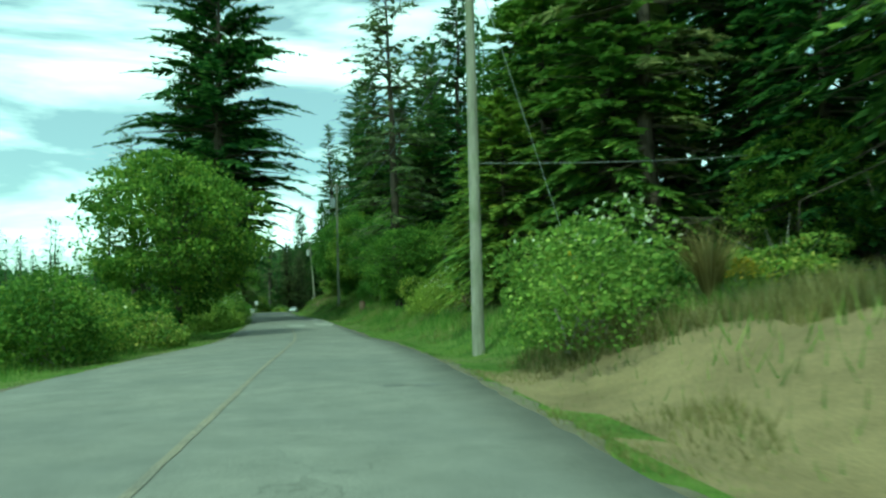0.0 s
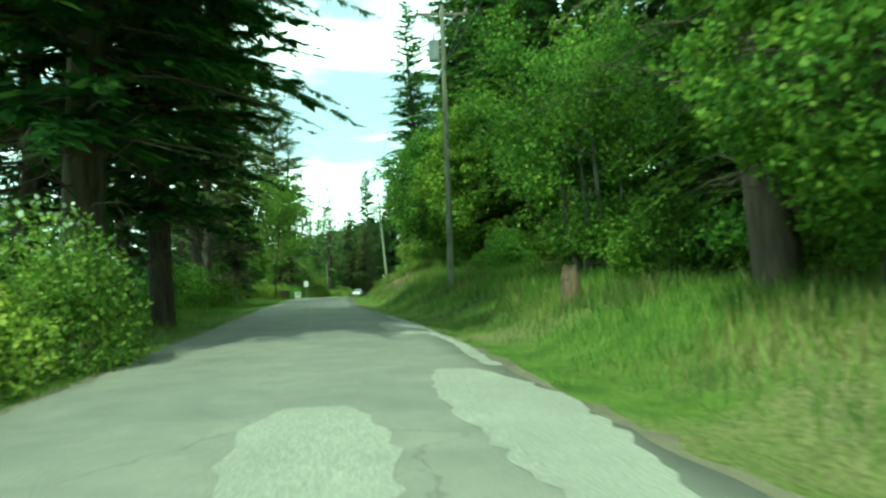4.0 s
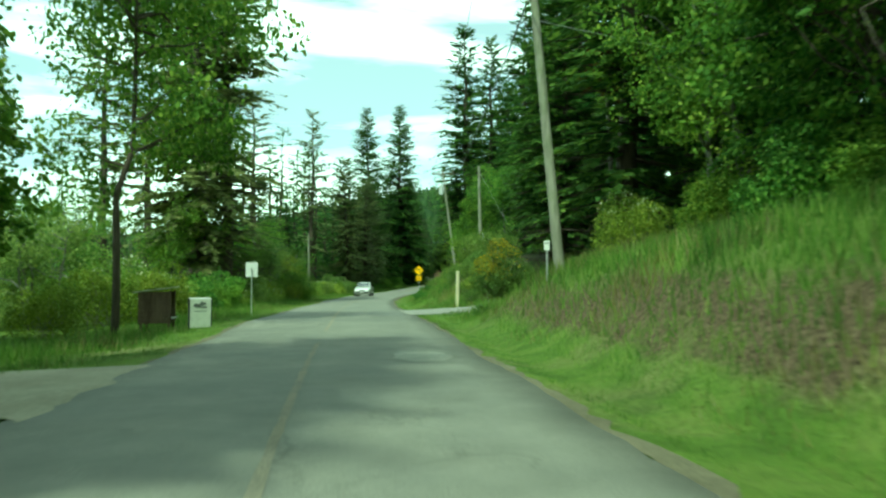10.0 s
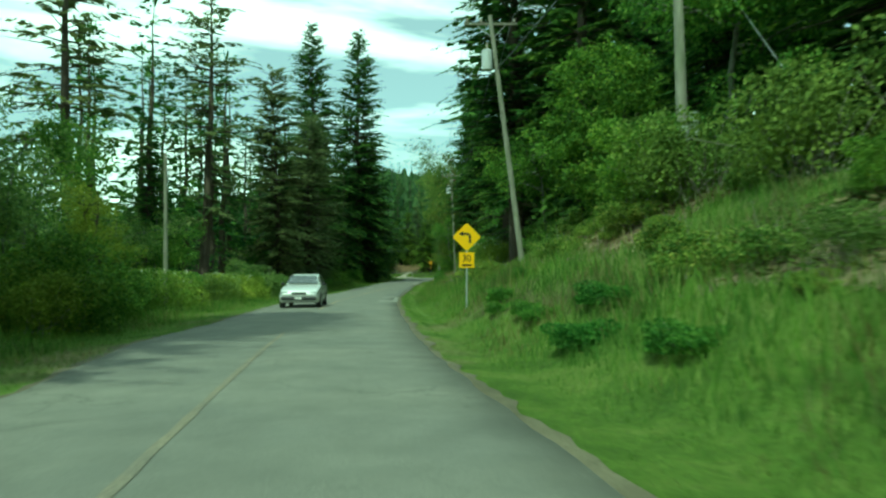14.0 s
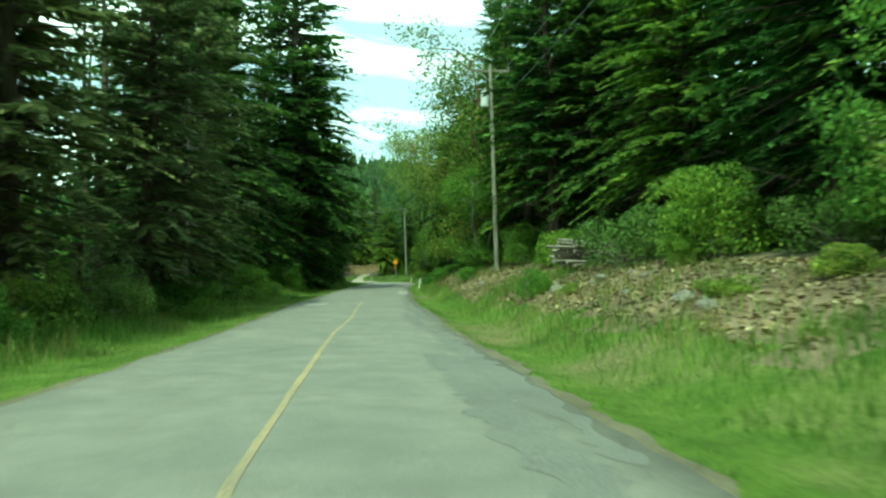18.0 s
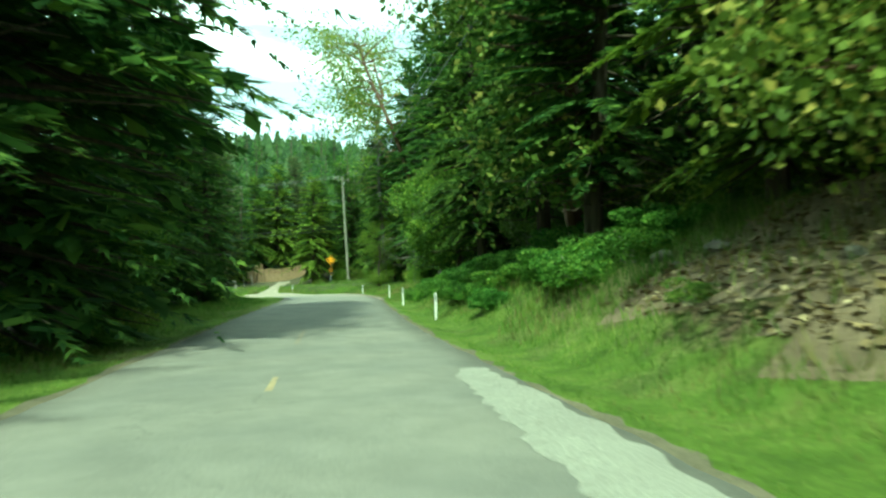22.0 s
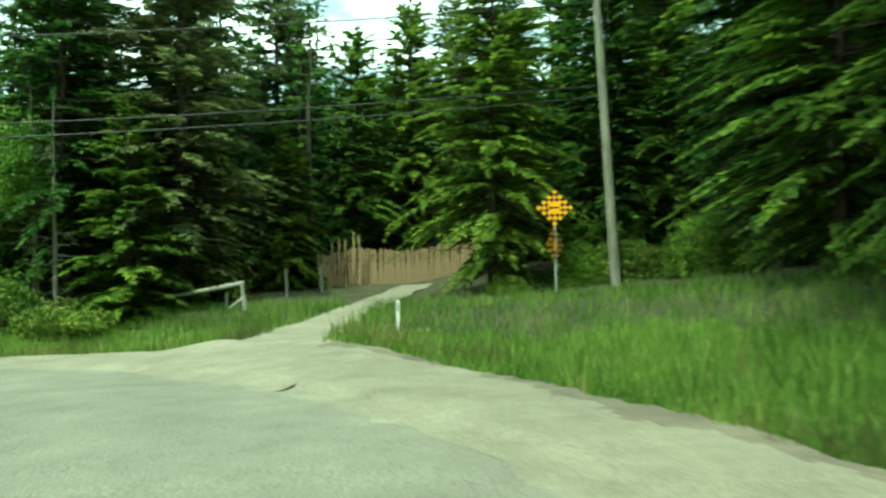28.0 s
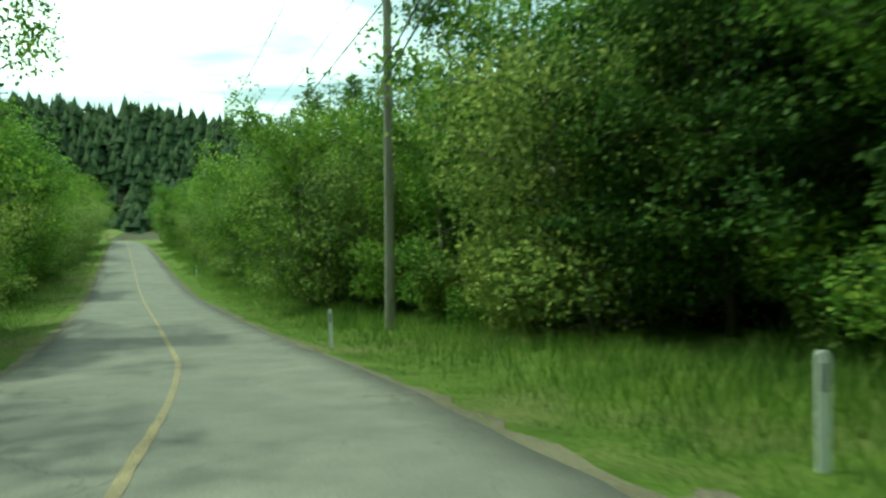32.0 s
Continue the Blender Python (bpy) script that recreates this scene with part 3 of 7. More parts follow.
def build_road():
    end = float(RS[-1]) - 1
    road = tagged(new("road", ribbon("road", M_ASPHALT, -29, end, EDGE_LEFT, EDGE_RIGHT, 0.0, 0.5, 0.10, 8, 2, 0.09)),
                  "worn grey two-lane asphalt road with cracks and patches", "road", kind="structure")
    line = [(-25, 42), (62, 92), (100, 122), (126, 168), (180, 236), (238, 244), (248.5, 249.5), (256, 257.5), (262, 266), (338, end)]
    for k, (a, b) in enumerate(line):
        part("centre_line", ribbon("centre_line", M_FAINT_LINE if k in (0, 1, 2, 3, 5, 8) else M_YELLOW_LINE, a, b, shifted(PAINT, -0.045), shifted(PAINT, 0.045), 0.006, 0.4, 0.022, 1, 10 + k), None, road, "worn yellow centre line")
    def blot(a, b, l, r):
        """The rounded outline of a patch as two tables."""
        q = [(a + (b - a) * k / 8, max(0.15, math.sin(math.pi * (0.06 + 0.88 * k / 8))) ** 0.4) for k in range(9)]
        c, h = (l + r) / 2, (r - l) / 2
        return tuple((s, c - h * e) for s, e in q), tuple((s, c + h * e) for s, e in q)
    pale = [(45.6, 51.8, 1.5, 2.72), (45.0, 49.2, -0.4, 0.85), (58.6, 64, 1.75, 2.9), (190.6, 192.6, 1.7, 2.68), (199.2, 201.2, 1.55, 2.7), (248.0, 257.5, 2.0, 2.8), (231.5, 234.5, -2.5, -1.4), (118.2, 119.8, 1.2, 2.2)]
    for k, (a, b, l, r) in enumerate(pale):
        part("repair_patch", ribbon("repair_patch", M_PATCH_PALE, a, b, *blot(a, b, l, r), 0.005, 0.2, 0.16, 3, 40 + k), None, road, "pale repaired asphalt patch")
    part("dusty_surface", ribbon("dusty_surface", M_DUST, 300, 344, ((300, 1.2), (306, -1.8), (312, -2.85), (330, -2.85), (338, -1.5), (344, 1.4)), ((300, 2.85), (344, 2.85)), 0.003, 0.3, 0.3, 6, 39), None, road, "pale dust spread over the asphalt")
    dark = [(135.2, 142.6, 1.05, 2.7), (200, 211, 1.6, 2.15), (203, 218, 2.2, 2.7), (217, 226, 1.9, 2.3), (222, 239, 2.35, 2.8), (104.4, 105.6, -0.12, 0.9), (10.9, 11.3, 1.75, 1.95), (10.8, 11.3, 2.2, 2.7)]
    for k, (a, b, l, r) in enumerate(dark):
        part("tar_patch", ribbon("tar_patch", M_PATCH_DARK, a, b, *blot(a, b, l, r), 0.004, 0.2, 0.28, 3, 70 + k), None, road, "dark tar-sealed strip")
    for k, (a, b) in enumerate(((52, 68), (190, 201))):
        part("crumbled_edge", ribbon("crumbled_edge", M_PATCH_PALE, a, b, shifted(EDGE_RIGHT, -0.22), shifted(EDGE_RIGHT, 0.02), 0.006, 0.2, 0.14, 2, 90 + k), None, road, "pale crumbled rim of the asphalt")
    tagged(new("shoulder", ribbon("shoulder", M_DIRT, -29, end, shifted(EDGE_RIGHT, -0.10), shifted(EDGE_RIGHT, 0.2), -0.03, 0.35, 0.26, 2, 5)), "strip of brown dirt along the asphalt edge", "shoulder", kind="structure")
    tagged(new("shoulder", ribbon("shoulder", M_DIRT, -29, end, shifted(EDGE_LEFT, -0.24), shifted(EDGE_LEFT, 0.05), -0.03, 0.5, 0.2, 2, 6)), "strip of brown dirt along the asphalt edge", "shoulder", kind="structure")
    apron = ribbon("gravel_apron", M_GRAVEL, 290, 345, ((290, HALF - 0.12), (302, HALF - 0.35), (334, HALF - 0.35), (339, HALF - 0.5), (345, HALF - 0.45)), tuple((p, HALF + 0.15 + q) for p, q in APRON), 0.05, 0.25, 0.3, 24, 7, 0.0, True)
    apron.materials.append(M_BROWN_GRAVEL)
    mid = np.array([p.center[:] for p in apron.polygons])
    ss, dd, _ = locate(mid[:, 0], mid[:, 1])
    rag = 2.2 * waves(mid[:, 0], mid[:, 1], 1.1, 13) + 1.4 * waves(mid[:, 0], mid[:, 1], 3.5, 14)
    brown = (ss + rag < 309) | (ss + rag > 334) | ((dd + 0.25 * rag > HALF - 0.2 + np.interp(ss, AP[:, 0], AP[:, 1])) & (ss < 322))
    apron.polygons.foreach_set("material_index", brown.astype(np.int32))
    tagged(new("gravel_apron", apron), "pale sandy gravel with brown stony edges on the outside of the bend", "gravel", kind="structure")


def draped(name, material, pts, widths, lift=0.05, across=6, seed=3):
    """A drive laid over the land along its own line."""
    c = spline([(x, y, 0) for x, y in pts], 0.5)
    w = np.interp(np.linspace(0, 1, len(c)), np.linspace(0, 1, len(widths)), widths)
    t = np.gradient(c[:, :2], axis=0)
    t /= np.linalg.norm(t, axis=1, keepdims=True)
    r = np.random.RandomState(seed)
    w = w + 0.25 * waves(np.arange(len(c)) * 0.5, np.zeros(len(c)), 1.4, seed)
    rows = []
    for k in range(across + 1):
        o = (k / across - 0.5) * 2 * w
        x, y = c[:, 0] + t[:, 1] * o, c[:, 1] - t[:, 0] * o
        rows.append(np.stack([x, y, height(x, y) + lift], 1))
    m, n = len(rows), len(c)
    v = np.stack(rows, 1).reshape(-1, 3)
    i = (np.arange(n - 1)[:, None] * m + np.arange(m - 1)[None]).ravel()
    return mesh_np(name, v, np.stack([i, i + 1, i + m + 1, i + m], 1), material, True)


build_ground()
build_road()
tagged(new("driveway", draped("driveway", M_DRIVE, DRIVES[0][0], DRIVES[0][1], 0.03)), "pale grey driveway opening through the bank", "driveway", kind="structure")
tagged(new("driveway", draped("driveway", M_GRAVEL, DRIVES[1][0], DRIVES[1][1], 0.05, seed=8)), "sandy gravel track climbing to a picket fence", "driveway", kind="structure")
tagged(new("driveway", draped("driveway", M_GRAVEL, DRIVES[2][0], DRIVES[2][1], 0.04, seed=11)), "narrow gravel side track leaving the road", "driveway", kind="structure")


# ---------------------------------------------------------------- plants
def unit(v):
    return v / np.maximum(np.linalg.norm(v, axis=-1, keepdims=True), 1e-9)


def sprays(base, along, side, length, width, blades):
    """Pointed sprays of needles: one broad diamond, or a fan of narrow blades along a twig. All arrays over n."""
    n = len(base)
    L, Wd = length[:, None], width[:, None]
    if blades <= 1:
        mid = base + along * L * 0.5
        V = np.stack([base, mid + side * Wd * 0.5, base + along * L, mid - side * Wd * 0.5], 1).reshape(-1, 3)
        F = (np.arange(n)[:, None, None] * 4 + np.array([[0, 1, 2], [0, 2, 3]])[None]).reshape(-1, 3)
        return V, F
    v, k = [], 0
    plan = [(0.0, 1.0, 0.0, 0.30), (0.05, 0.62, 0.85, 0.24), (0.10, 0.68, -0.85, 0.24), (0.38, 0.95, 0.62, 0.20), (0.42, 0.98, -0.62, 0.20)][:blades]
    for a, b, lean, fat in plan:
        p0 = base + along * L * a
        tip = base + along * L * b + side * Wd * lean
        ax = unit(tip - p0)
        sd = unit(side - ax * np.sum(side * ax, 1, keepdims=True)) if lean == 0 else along
        v += [p0 - sd * Wd * fat, p0 + sd * Wd * fat, tip]
    V = np.stack(v, 1).reshape(-1, 3)
    return V, np.arange(n * len(plan) * 3).reshape(-1, 3)


def tubes(segs, sides=6):
    """Tapered round limbs: segs of (a, b, r1, r2)."""
    segs = [(np.array(a, float), np.array(b, float), r, q) for a, b, r, q in segs]
    ang = np.arange(sides) * 2 * np.pi / sides
    V, F = [], []
    for i, (a, b, r, q) in enumerate(segs):
        d = unit(b - a)
        u = unit(np.cross(d, (0.3, 0.9, 0.2)))
        w = np.cross(d, u)
        ring = np.cos(ang)[:, None] * u + np.sin(ang)[:, None] * w
        V += [a + ring * r, b + ring * q]
        o = i * 2 * sides
        j = np.arange(sides)
        F.append(np.stack([o + j, o + (j + 1) % sides, o + sides + (j + 1) % sides, o + sides + j], 1))
    return np.vstack(V), np.vstack(F)


def curved(a, b, r1, r2, bend, n, rs):
    """A crooked limb as a chain of pieces."""
    a, b = np.array(a, float), np.array(b, float)
    L = np.linalg.norm(b - a)
    pts = [a + (b - a) * k / n + (rs.uniform(-1, 1, 3) * bend * L if 0 < k < n else 0) for k in range(n + 1)]
    return [(pts[k], pts[k + 1], r1 + (r2 - r1) * k / n, r1 + (r2 - r1) * (k + 1) / n) for k in range(n)], pts


def conifer_meshes(seed, h, r, bare, whorl, per, twigs, rows=3, droop=0.25, ragged=0.35, material=None, bark=None, shape=0.75, dead=0, width=0.5, fine=0.6, boughs=True):
    """Trunk and crown of a fir: whorls of drooping boughs set with flat sprays."""
    rs = np.random.RandomState(seed)
    tr = 0.017 * h
    lean = rs.uniform(-0.015, 0.015, 2) * h
    segs, _ = curved((0, 0, -0.4), (lean[0], lean[1], h * 0.97), tr, 0.02, 0.006, 9, rs)
    inner, outer = [], []
    z = bare * h
    while z < h * 0.985:
        q = (z / h - bare) / (1 - bare)
        grow = 0.55 + 0.45 * min(1, q / 0.18)
        R = r * grow * (1 - q) ** shape + 0.25
        for k in range(per):
            az = rs.uniform(0, 6.283)
            Lb = R * rs.uniform(1 - ragged, 1.1)
            up = 0.55 * q - droop * (1 - q) + rs.uniform(-0.12, 0.12)
            zz = z + rs.uniform(-0.5, 0.5) * whorl
            d = np.array([math.cos(az), math.sin(az), up])
            o = np.array([lean[0] * zz / h, lean[1] * zz / h, zz])
            tip = o + d * Lb - np.array([0, 0, 0.16 * Lb])
            if Lb > 0.8 and boughs:
                segs.append((o, o + (tip - o) * 0.75, 0.012 * Lb + 0.012, 0.006))
            ahead = unit(tip - o)
            flat = unit(np.cross(ahead, (0, 0, 1)))
            for store, count, lo, hi in ((inner, max(2, int(twigs * 0.55 / fine ** 1.5 * (0.4 + 0.6 * Lb / r))), 0.05, 0.75), (outer, max(4, int(twigs / fine ** 1.5 * (0.4 + 0.6 * Lb / r))), 0.25, 1.0)):
                m = count
                t = lo + (hi - lo) * rs.uniform(0, 1, m) ** 0.8
                sgn = rs.choice([-1, 1], m)
                fwd = rs.uniform(0.35, 1.0, m)[:, None]
                a = unit(ahead * fwd + flat * sgn[:, None] * rs.uniform(0.4, 1.0, m)[:, None] + np.array([0, 0, -1]) * rs.uniform(-0.10, 0.45, m)[:, None])
                b = o + (tip - o) * t[:, None] + np.stack([np.zeros(m), np.zeros(m), 0.10 * Lb * np.sin(t * 3.1)], 1)
                s = unit(np.cross(a, np.array([0, 0, 1])) + rs.uniform(-0.45, 0.45, (m, 3)))
                if store is inner:
                    ln = (0.35 + 0.30 * Lb * (1.1 - t)) * rs.uniform(0.6, 1.2, m) * (0.15 + 0.85 * fine)
                    wd = np.minimum(ln * 0.5, 0.6 * fine)
                else:
                    ln = (0.28 + 0.26 * Lb * (1.05 - t)) * rs.uniform(0.7, 1.25, m) * fine
                    wd = np.minimum(ln * width, 0.5)
                store.append((b, a, s, ln, wd))
        z += whorl * rs.uniform(0.75, 1.25)
    top = np.array([lean[0], lean[1], h * 0.95])
    m = 8
    az = np.arange(m) * 0.8
    outer.append((np.repeat(top[None], m, 0) + rs.uniform(-0.05, 0.05, (m, 3)) * (1, 1, 8), unit(np.stack([np.cos(az) * 0.35, np.sin(az) * 0.35, np.ones(m)], 1)),
                  unit(np.stack([-np.sin(az), np.cos(az), np.zeros(m)], 1)), np.full(m, 0.045 * h), np.full(m, 0.2)))
    for k in range(dead):
        zz = rs.uniform(0.08, max(0.15, bare)) * h
        az = rs.uniform(0, 6.283)
        L = rs.uniform(0.4, 1.0) * r * 0.8
        d = np.array([math.cos(az), math.sin(az), rs.uniform(-0.35, 0.15)])
        more, pts = curved((0, 0, zz), np.array([0, 0, zz]) + d * L, 0.03, 0.008, 0.06, 3, rs)
        segs += more
        for p in pts[1:]:
            segs.append((p, p + np.array([rs.uniform(-1, 1), rs.uniform(-1, 1), rs.uniform(-0.8, 0.2)]) * 0.35 * L, 0.010, 0.004))
    got = []
    for store, blades in ((inner, 1), (outer, rows)):
        got.append(sprays(*(np.concatenate([q[k] for q in store]) for k in range(5)), blades))
    V = np.vstack([got[0][0], got[1][0]])
    F = np.vstack([got[0][1], got[1][1] + len(got[0][0])])
    tv, tf = tubes(segs, 6)
    return mesh_np("trunk", tv, tf, bark or M_BARK, True), mesh_np("crown", V, F, material or M_FIR)


def leaves(centres, rs, size, flat=0.5, outward=None):
    """Folded pointed leaves, two faces each, at random turns."""
    n = len(centres)
    a = rs.normal(size=(n, 3))
    if outward is not None:
        a = a * 0.8 + outward * 0.6
    a[:, 2] -= 0.25
    a = unit(a)
    s = unit(np.cross(a, unit(rs.normal(size=(n, 3)) * (1 - flat) + np.array([0, 0, flat * 1.5]))))
    L = (size * rs.uniform(0.65, 1.35, n))[:, None]
    nrm = np.cross(a, s)
    p0, p2 = centres - a * L * 0.5, centres + a * L * 0.5
    m = centres + nrm * L * 0.10
    V = np.stack([p0, m + s * L * 0.36, p2, m - s * L * 0.36], 1).reshape(-1, 3)
    F = np.arange(n * 4).reshape(n, 4)
    return V, F


def broadleaf_meshes(seed, h, r, bare, limbs, clumps, per, leaf, material, bark=None, trunk=0.02, spread=0.33, squash=0.8, lean=0.0, stems=1):
    """Trunk, forking limbs, and leaf clumps round the limb ends, with gaps between them."""
    rs = np.random.RandomState(seed)
    segs, ends = [], []
    for st in range(stems):
        ang = rs.uniform(0, 6.28)
        off = np.array([math.cos(ang), math.sin(ang), 0]) * (0.12 * r if stems > 1 else 0)
        out = np.array([math.cos(ang), math.sin(ang), 0]) * ((0.35 if stems > 1 else 0) * r) + np.array([lean * h, 0, 0])
        more, pts = curved(off + (0, 0, -0.3), off + out + (0, 0, h * 0.8), trunk * h / (stems ** 0.5), trunk * h * 0.25, 0.035, 6, rs)
        segs += more
        for k in range(max(2, limbs // stems)):
            t = rs.uniform(bare, 1.0)
            i = min(5, int(t * 6))
            o = pts[i] + (pts[i + 1] - pts[i]) * (t * 6 - i)
            az = rs.uniform(0, 6.283)
            q = (o[2] / h - bare * 0.8) / max(0.05, 1 - bare * 0.8)
            R = r * math.sqrt(max(0.06, 1 - (2 * q - 0.9) ** 2 * 0.8)) * rs.uniform(0.6, 1.05)
            e = o + np.array([math.cos(az) * R, math.sin(az) * R, rs.uniform(0.05, 0.55) * R])
            e[2] = min(e[2], h * rs.uniform(0.9, 1.0))
            more, lp = curved(o, e, trunk * h * 0.30, 0.008, 0.07, 4, rs)
            segs += more
            ends += [lp[2], lp[3], lp[4]]
    ends = np.array(ends)
    c = ends[rs.randint(len(ends), size=clumps)] + rs.normal(size=(clumps, 3)) * r * 0.16
    c[:, 2] = np.clip(c[:, 2], 0.12 * h * (bare > 0.02) + 0.05, h)
    size = rs.uniform(0.6, 1.3, clumps) * r * spread
    idx = np.repeat(np.arange(clumps), per)
    d = unit(rs.normal(size=(clumps * per, 3)))
    p = c[idx] + d * (size[idx] * rs.uniform(0.35, 1.0, clumps * per) ** 0.6)[:, None] * (1, 1, squash)
    p[:, 2] = np.maximum(p[:, 2], 0.03)
    V, F = leaves(p, rs, leaf, outward=d)
    tv, tf = tubes(segs, 6)
    return mesh_np("trunk", tv, tf, bark or M_BARK_PALE, True), mesh_np("crown", V, F, material)


def dome_meshes(seed, h, r, low, clumps, per, leaf, material, bark=None, trunk=0.018, lumpy=0.16):
    """A full round crown: leaf clumps over a lumpy dome and some within, on a forking trunk."""
    rs = np.random.RandomState(seed)
    mid, up = h * (low + 1) / 2, h * (1 - low) / 2
    segs, pts = curved((0, 0, -0.3), (0, 0, mid), trunk * h, trunk * h * 0.5, 0.03, 5, rs)
    d = unit(rs.normal(size=(clumps, 3)))
    swell = 1 + lumpy * (np.sin(3.1 * d[:, 0] + seed) + np.sin(3.7 * d[:, 1] - seed) + np.sin(4.3 * d[:, 2] + 2 * seed)) * 0.6
    q = np.where(rs.uniform(size=clumps) < 0.75, rs.uniform(0.78, 1.0, clumps), rs.uniform(0.3, 0.8, clumps)) * swell
    c = d * q[:, None] * (r, r, up) + (0, 0, mid)
    c[:, 2] = np.maximum(c[:, 2], low * h * 0.9 + 0.2)
    for e in c[::max(1, clumps // 34)]:
        more, _ = curved(pts[rs.randint(2, 6)], e, trunk * h * 0.28, 0.008, 0.06, 4, rs)
        segs += more
    size = rs.uniform(0.5, 1.25, clumps) * r * 0.19
    idx = np.repeat(np.arange(clumps), per)
    n = unit(rs.normal(size=(clumps * per, 3)))
    p = c[idx] + n * (size[idx] * rs.uniform(0.2, 1.0, clumps * per) ** 0.6)[:, None] * (1.15, 1.15, 0.6)
    V, F = leaves(p, rs, leaf, outward=unit(n + d[idx]))
    tv, tf = tubes(segs, 6)
    return mesh_np("trunk", tv, tf, bark or M_BARK, True), mesh_np("crown", V, F, material)


def shrub_meshes(seed, h, r, n, leaf, material, squash=1.0, lumps=9, stems=14):
    """A bush: many thin stems and a lumpy coat of small leaves, open between the lumps."""
    rs = np.random.RandomState(seed)
    c = rs.normal(size=(lumps, 3)) * (r * 0.42, r * 0.42, h * 0.16) + (0, 0, h * 0.55)
    size = rs.uniform(0.35, 0.62, lumps) * r
    idx = rs.randint(lumps, size=n)
    d = unit(rs.normal(size=(n, 3)))
    p = c[idx] + d * (size[idx] * rs.uniform(0.5, 1.06, n) ** 0.5)[:, None] * (1, 1, squash * h / (2 * r) * 1.15)
    low = rs.uniform(size=n) < 0.28
    a, q = rs.uniform(0, 6.283, n), np.sqrt(rs.uniform(0.3, 1, n)) * r * 0.95
    p[low] = np.stack([np.cos(a) * q, np.sin(a) * q, rs.uniform(0.02, 0.5, n) * h], 1)[low]
    p[:, 2] = np.where(p[:, 2] < 0.02, rs.uniform(0.02, 0.4, n) * h, p[:, 2])
    V, F = leaves(p, rs, leaf, outward=d)
    segs = []
    for k in range(stems):
        e = c[rs.randint(lumps)] + rs.normal(size=3) * r * 0.25
        e[2] = max(e[2], 0.4 * h)
        more, _ = curved((rs.uniform(-0.3, 0.3) * r, rs.uniform(-0.3, 0.3) * r, -0.15), e, 0.022, 0.006, 0.05, 3, rs)
        segs += more
    tv, tf = tubes(segs, 5)
    return mesh_np("stem", tv, tf, M_DEADWOOD, True), mesh_np("foliage", V, F, material), p, d


def blossom_mesh(p, d, n, size, material, seed, top=4.0):
    rs = np.random.RandomState(seed)
    i = np.argsort(-p[:, 2] - 0.4 * rs.normal(size=len(p)))[:max(int(n * top), 1)]
    i = rs.choice(i, min(n, len(i)), replace=False)
    V, F = leaves(p[i] + d[i] * 0.05, rs, size, flat=0.2, outward=d[i])
    return mesh_np("blossom", V, F, material)


KINDS = {}


def kind_of_plant(key, name, label, category, group, meshes):
    KINDS[key] = dict(name=name, label=label, category=category, group=group, meshes=meshes, first=None)


def plant(key, x, y, size=1.0, turn=None, sink=0.05, tall=1.0, label=""):
    """Sets one plant of a kind on the land."""
    k = KINDS[key]
    z = float(height(x, y)[0]) - sink
    turn = random.uniform(0, 360) if turn is None else turn
    m = pose(x, y, z, random.uniform(-2, 2), random.uniform(-2, 2), turn)
    if k["first"] is None:
        ob = new(k["name"])
        for mesh, nm in k["meshes"]:
            part(nm, mesh, None, ob)
        tagged(ob, label or k["label"], k["category"], k["group"])
        k["first"] = ob
        k["size"] = (size, size * tall)
        ob.matrix_basis = m @ Matrix.Diagonal((size, size, size * tall, 1))
        return ob
    a, b = size / k["size"][0], size * tall / k["size"][1]
    ob = copy_thing(k["first"], m @ Matrix.Diagonal((a, a, b, 1)))
    if label:
        ob["label"] = label
    return ob


def two(pair, a="trunk", b="crown"):
    return ((pair[0], a), (pair[1], b))


FIRS = "roadside firs"
for k in range(3):
    kind_of_plant("fir%d" % k, "fir_tree", "tall dark green Douglas fir on the forest edge", "conifer tree", FIRS,
                  two(conifer_meshes(11 + k, 25, 4.9, (0.08, 0.14, 0.10)[k], 0.62, 7, 21, 3, (0.25, 0.12, 0.3)[k], 0.4, shape=(0.62, 0.55, 0.7)[k], dead=(0, 10, 6)[k])))
for k in range(3):
    kind_of_plant("full%d" % k, "fir_tree", "dense dark fir with boughs down to the ground", "conifer tree", FIRS,
                  two(conifer_meshes(21 + k, 17, 4.3, 0.03, 0.5, 7, 20, 3, 0.32, 0.35, shape=0.68)))
for k in range(2):
    kind_of_plant("sparse%d" % k, "fir_tree", "old fir with a long bare trunk and thin ragged crown", "conifer tree", FIRS,
                  two(conifer_meshes(31 + k, 25, 5.4, 0.24, 0.85, 5, 15, 3, 0.1, 0.5, M_LICHEN, shape=0.42, dead=26)))
kind_of_plant("lichenfir", "fir_tree", "broad grey-green fir shaggy with lichen", "conifer tree", FIRS,
              two(conifer_meshes(47, 27, 6.6, 0.10, 0.6, 8, 22, 3, 0.16, 0.45, M_LICHEN, shape=0.4, dead=20)))
kind_of_plant("bigfir", "fir_tree", "huge old fir with a wide ragged crown beside the road", "conifer tree", FIRS,
              two(conifer_meshes(45, 34, 9.6, 0.16, 0.85, 8, 42, 5, 0.12, 0.5, shape=0.42, dead=14, fine=0.6)))
for k in range(2):
    kind_of_plant("young%d" % k, "young_fir", "light green young fir on the forest edge", "conifer tree", "young firs",
                  two(conifer_meshes(51 + k, 8, 2.6, 0.03, 0.34, 7, 24, 5, 0.2, 0.25, M_FIR_LIGHT, shape=0.8)))
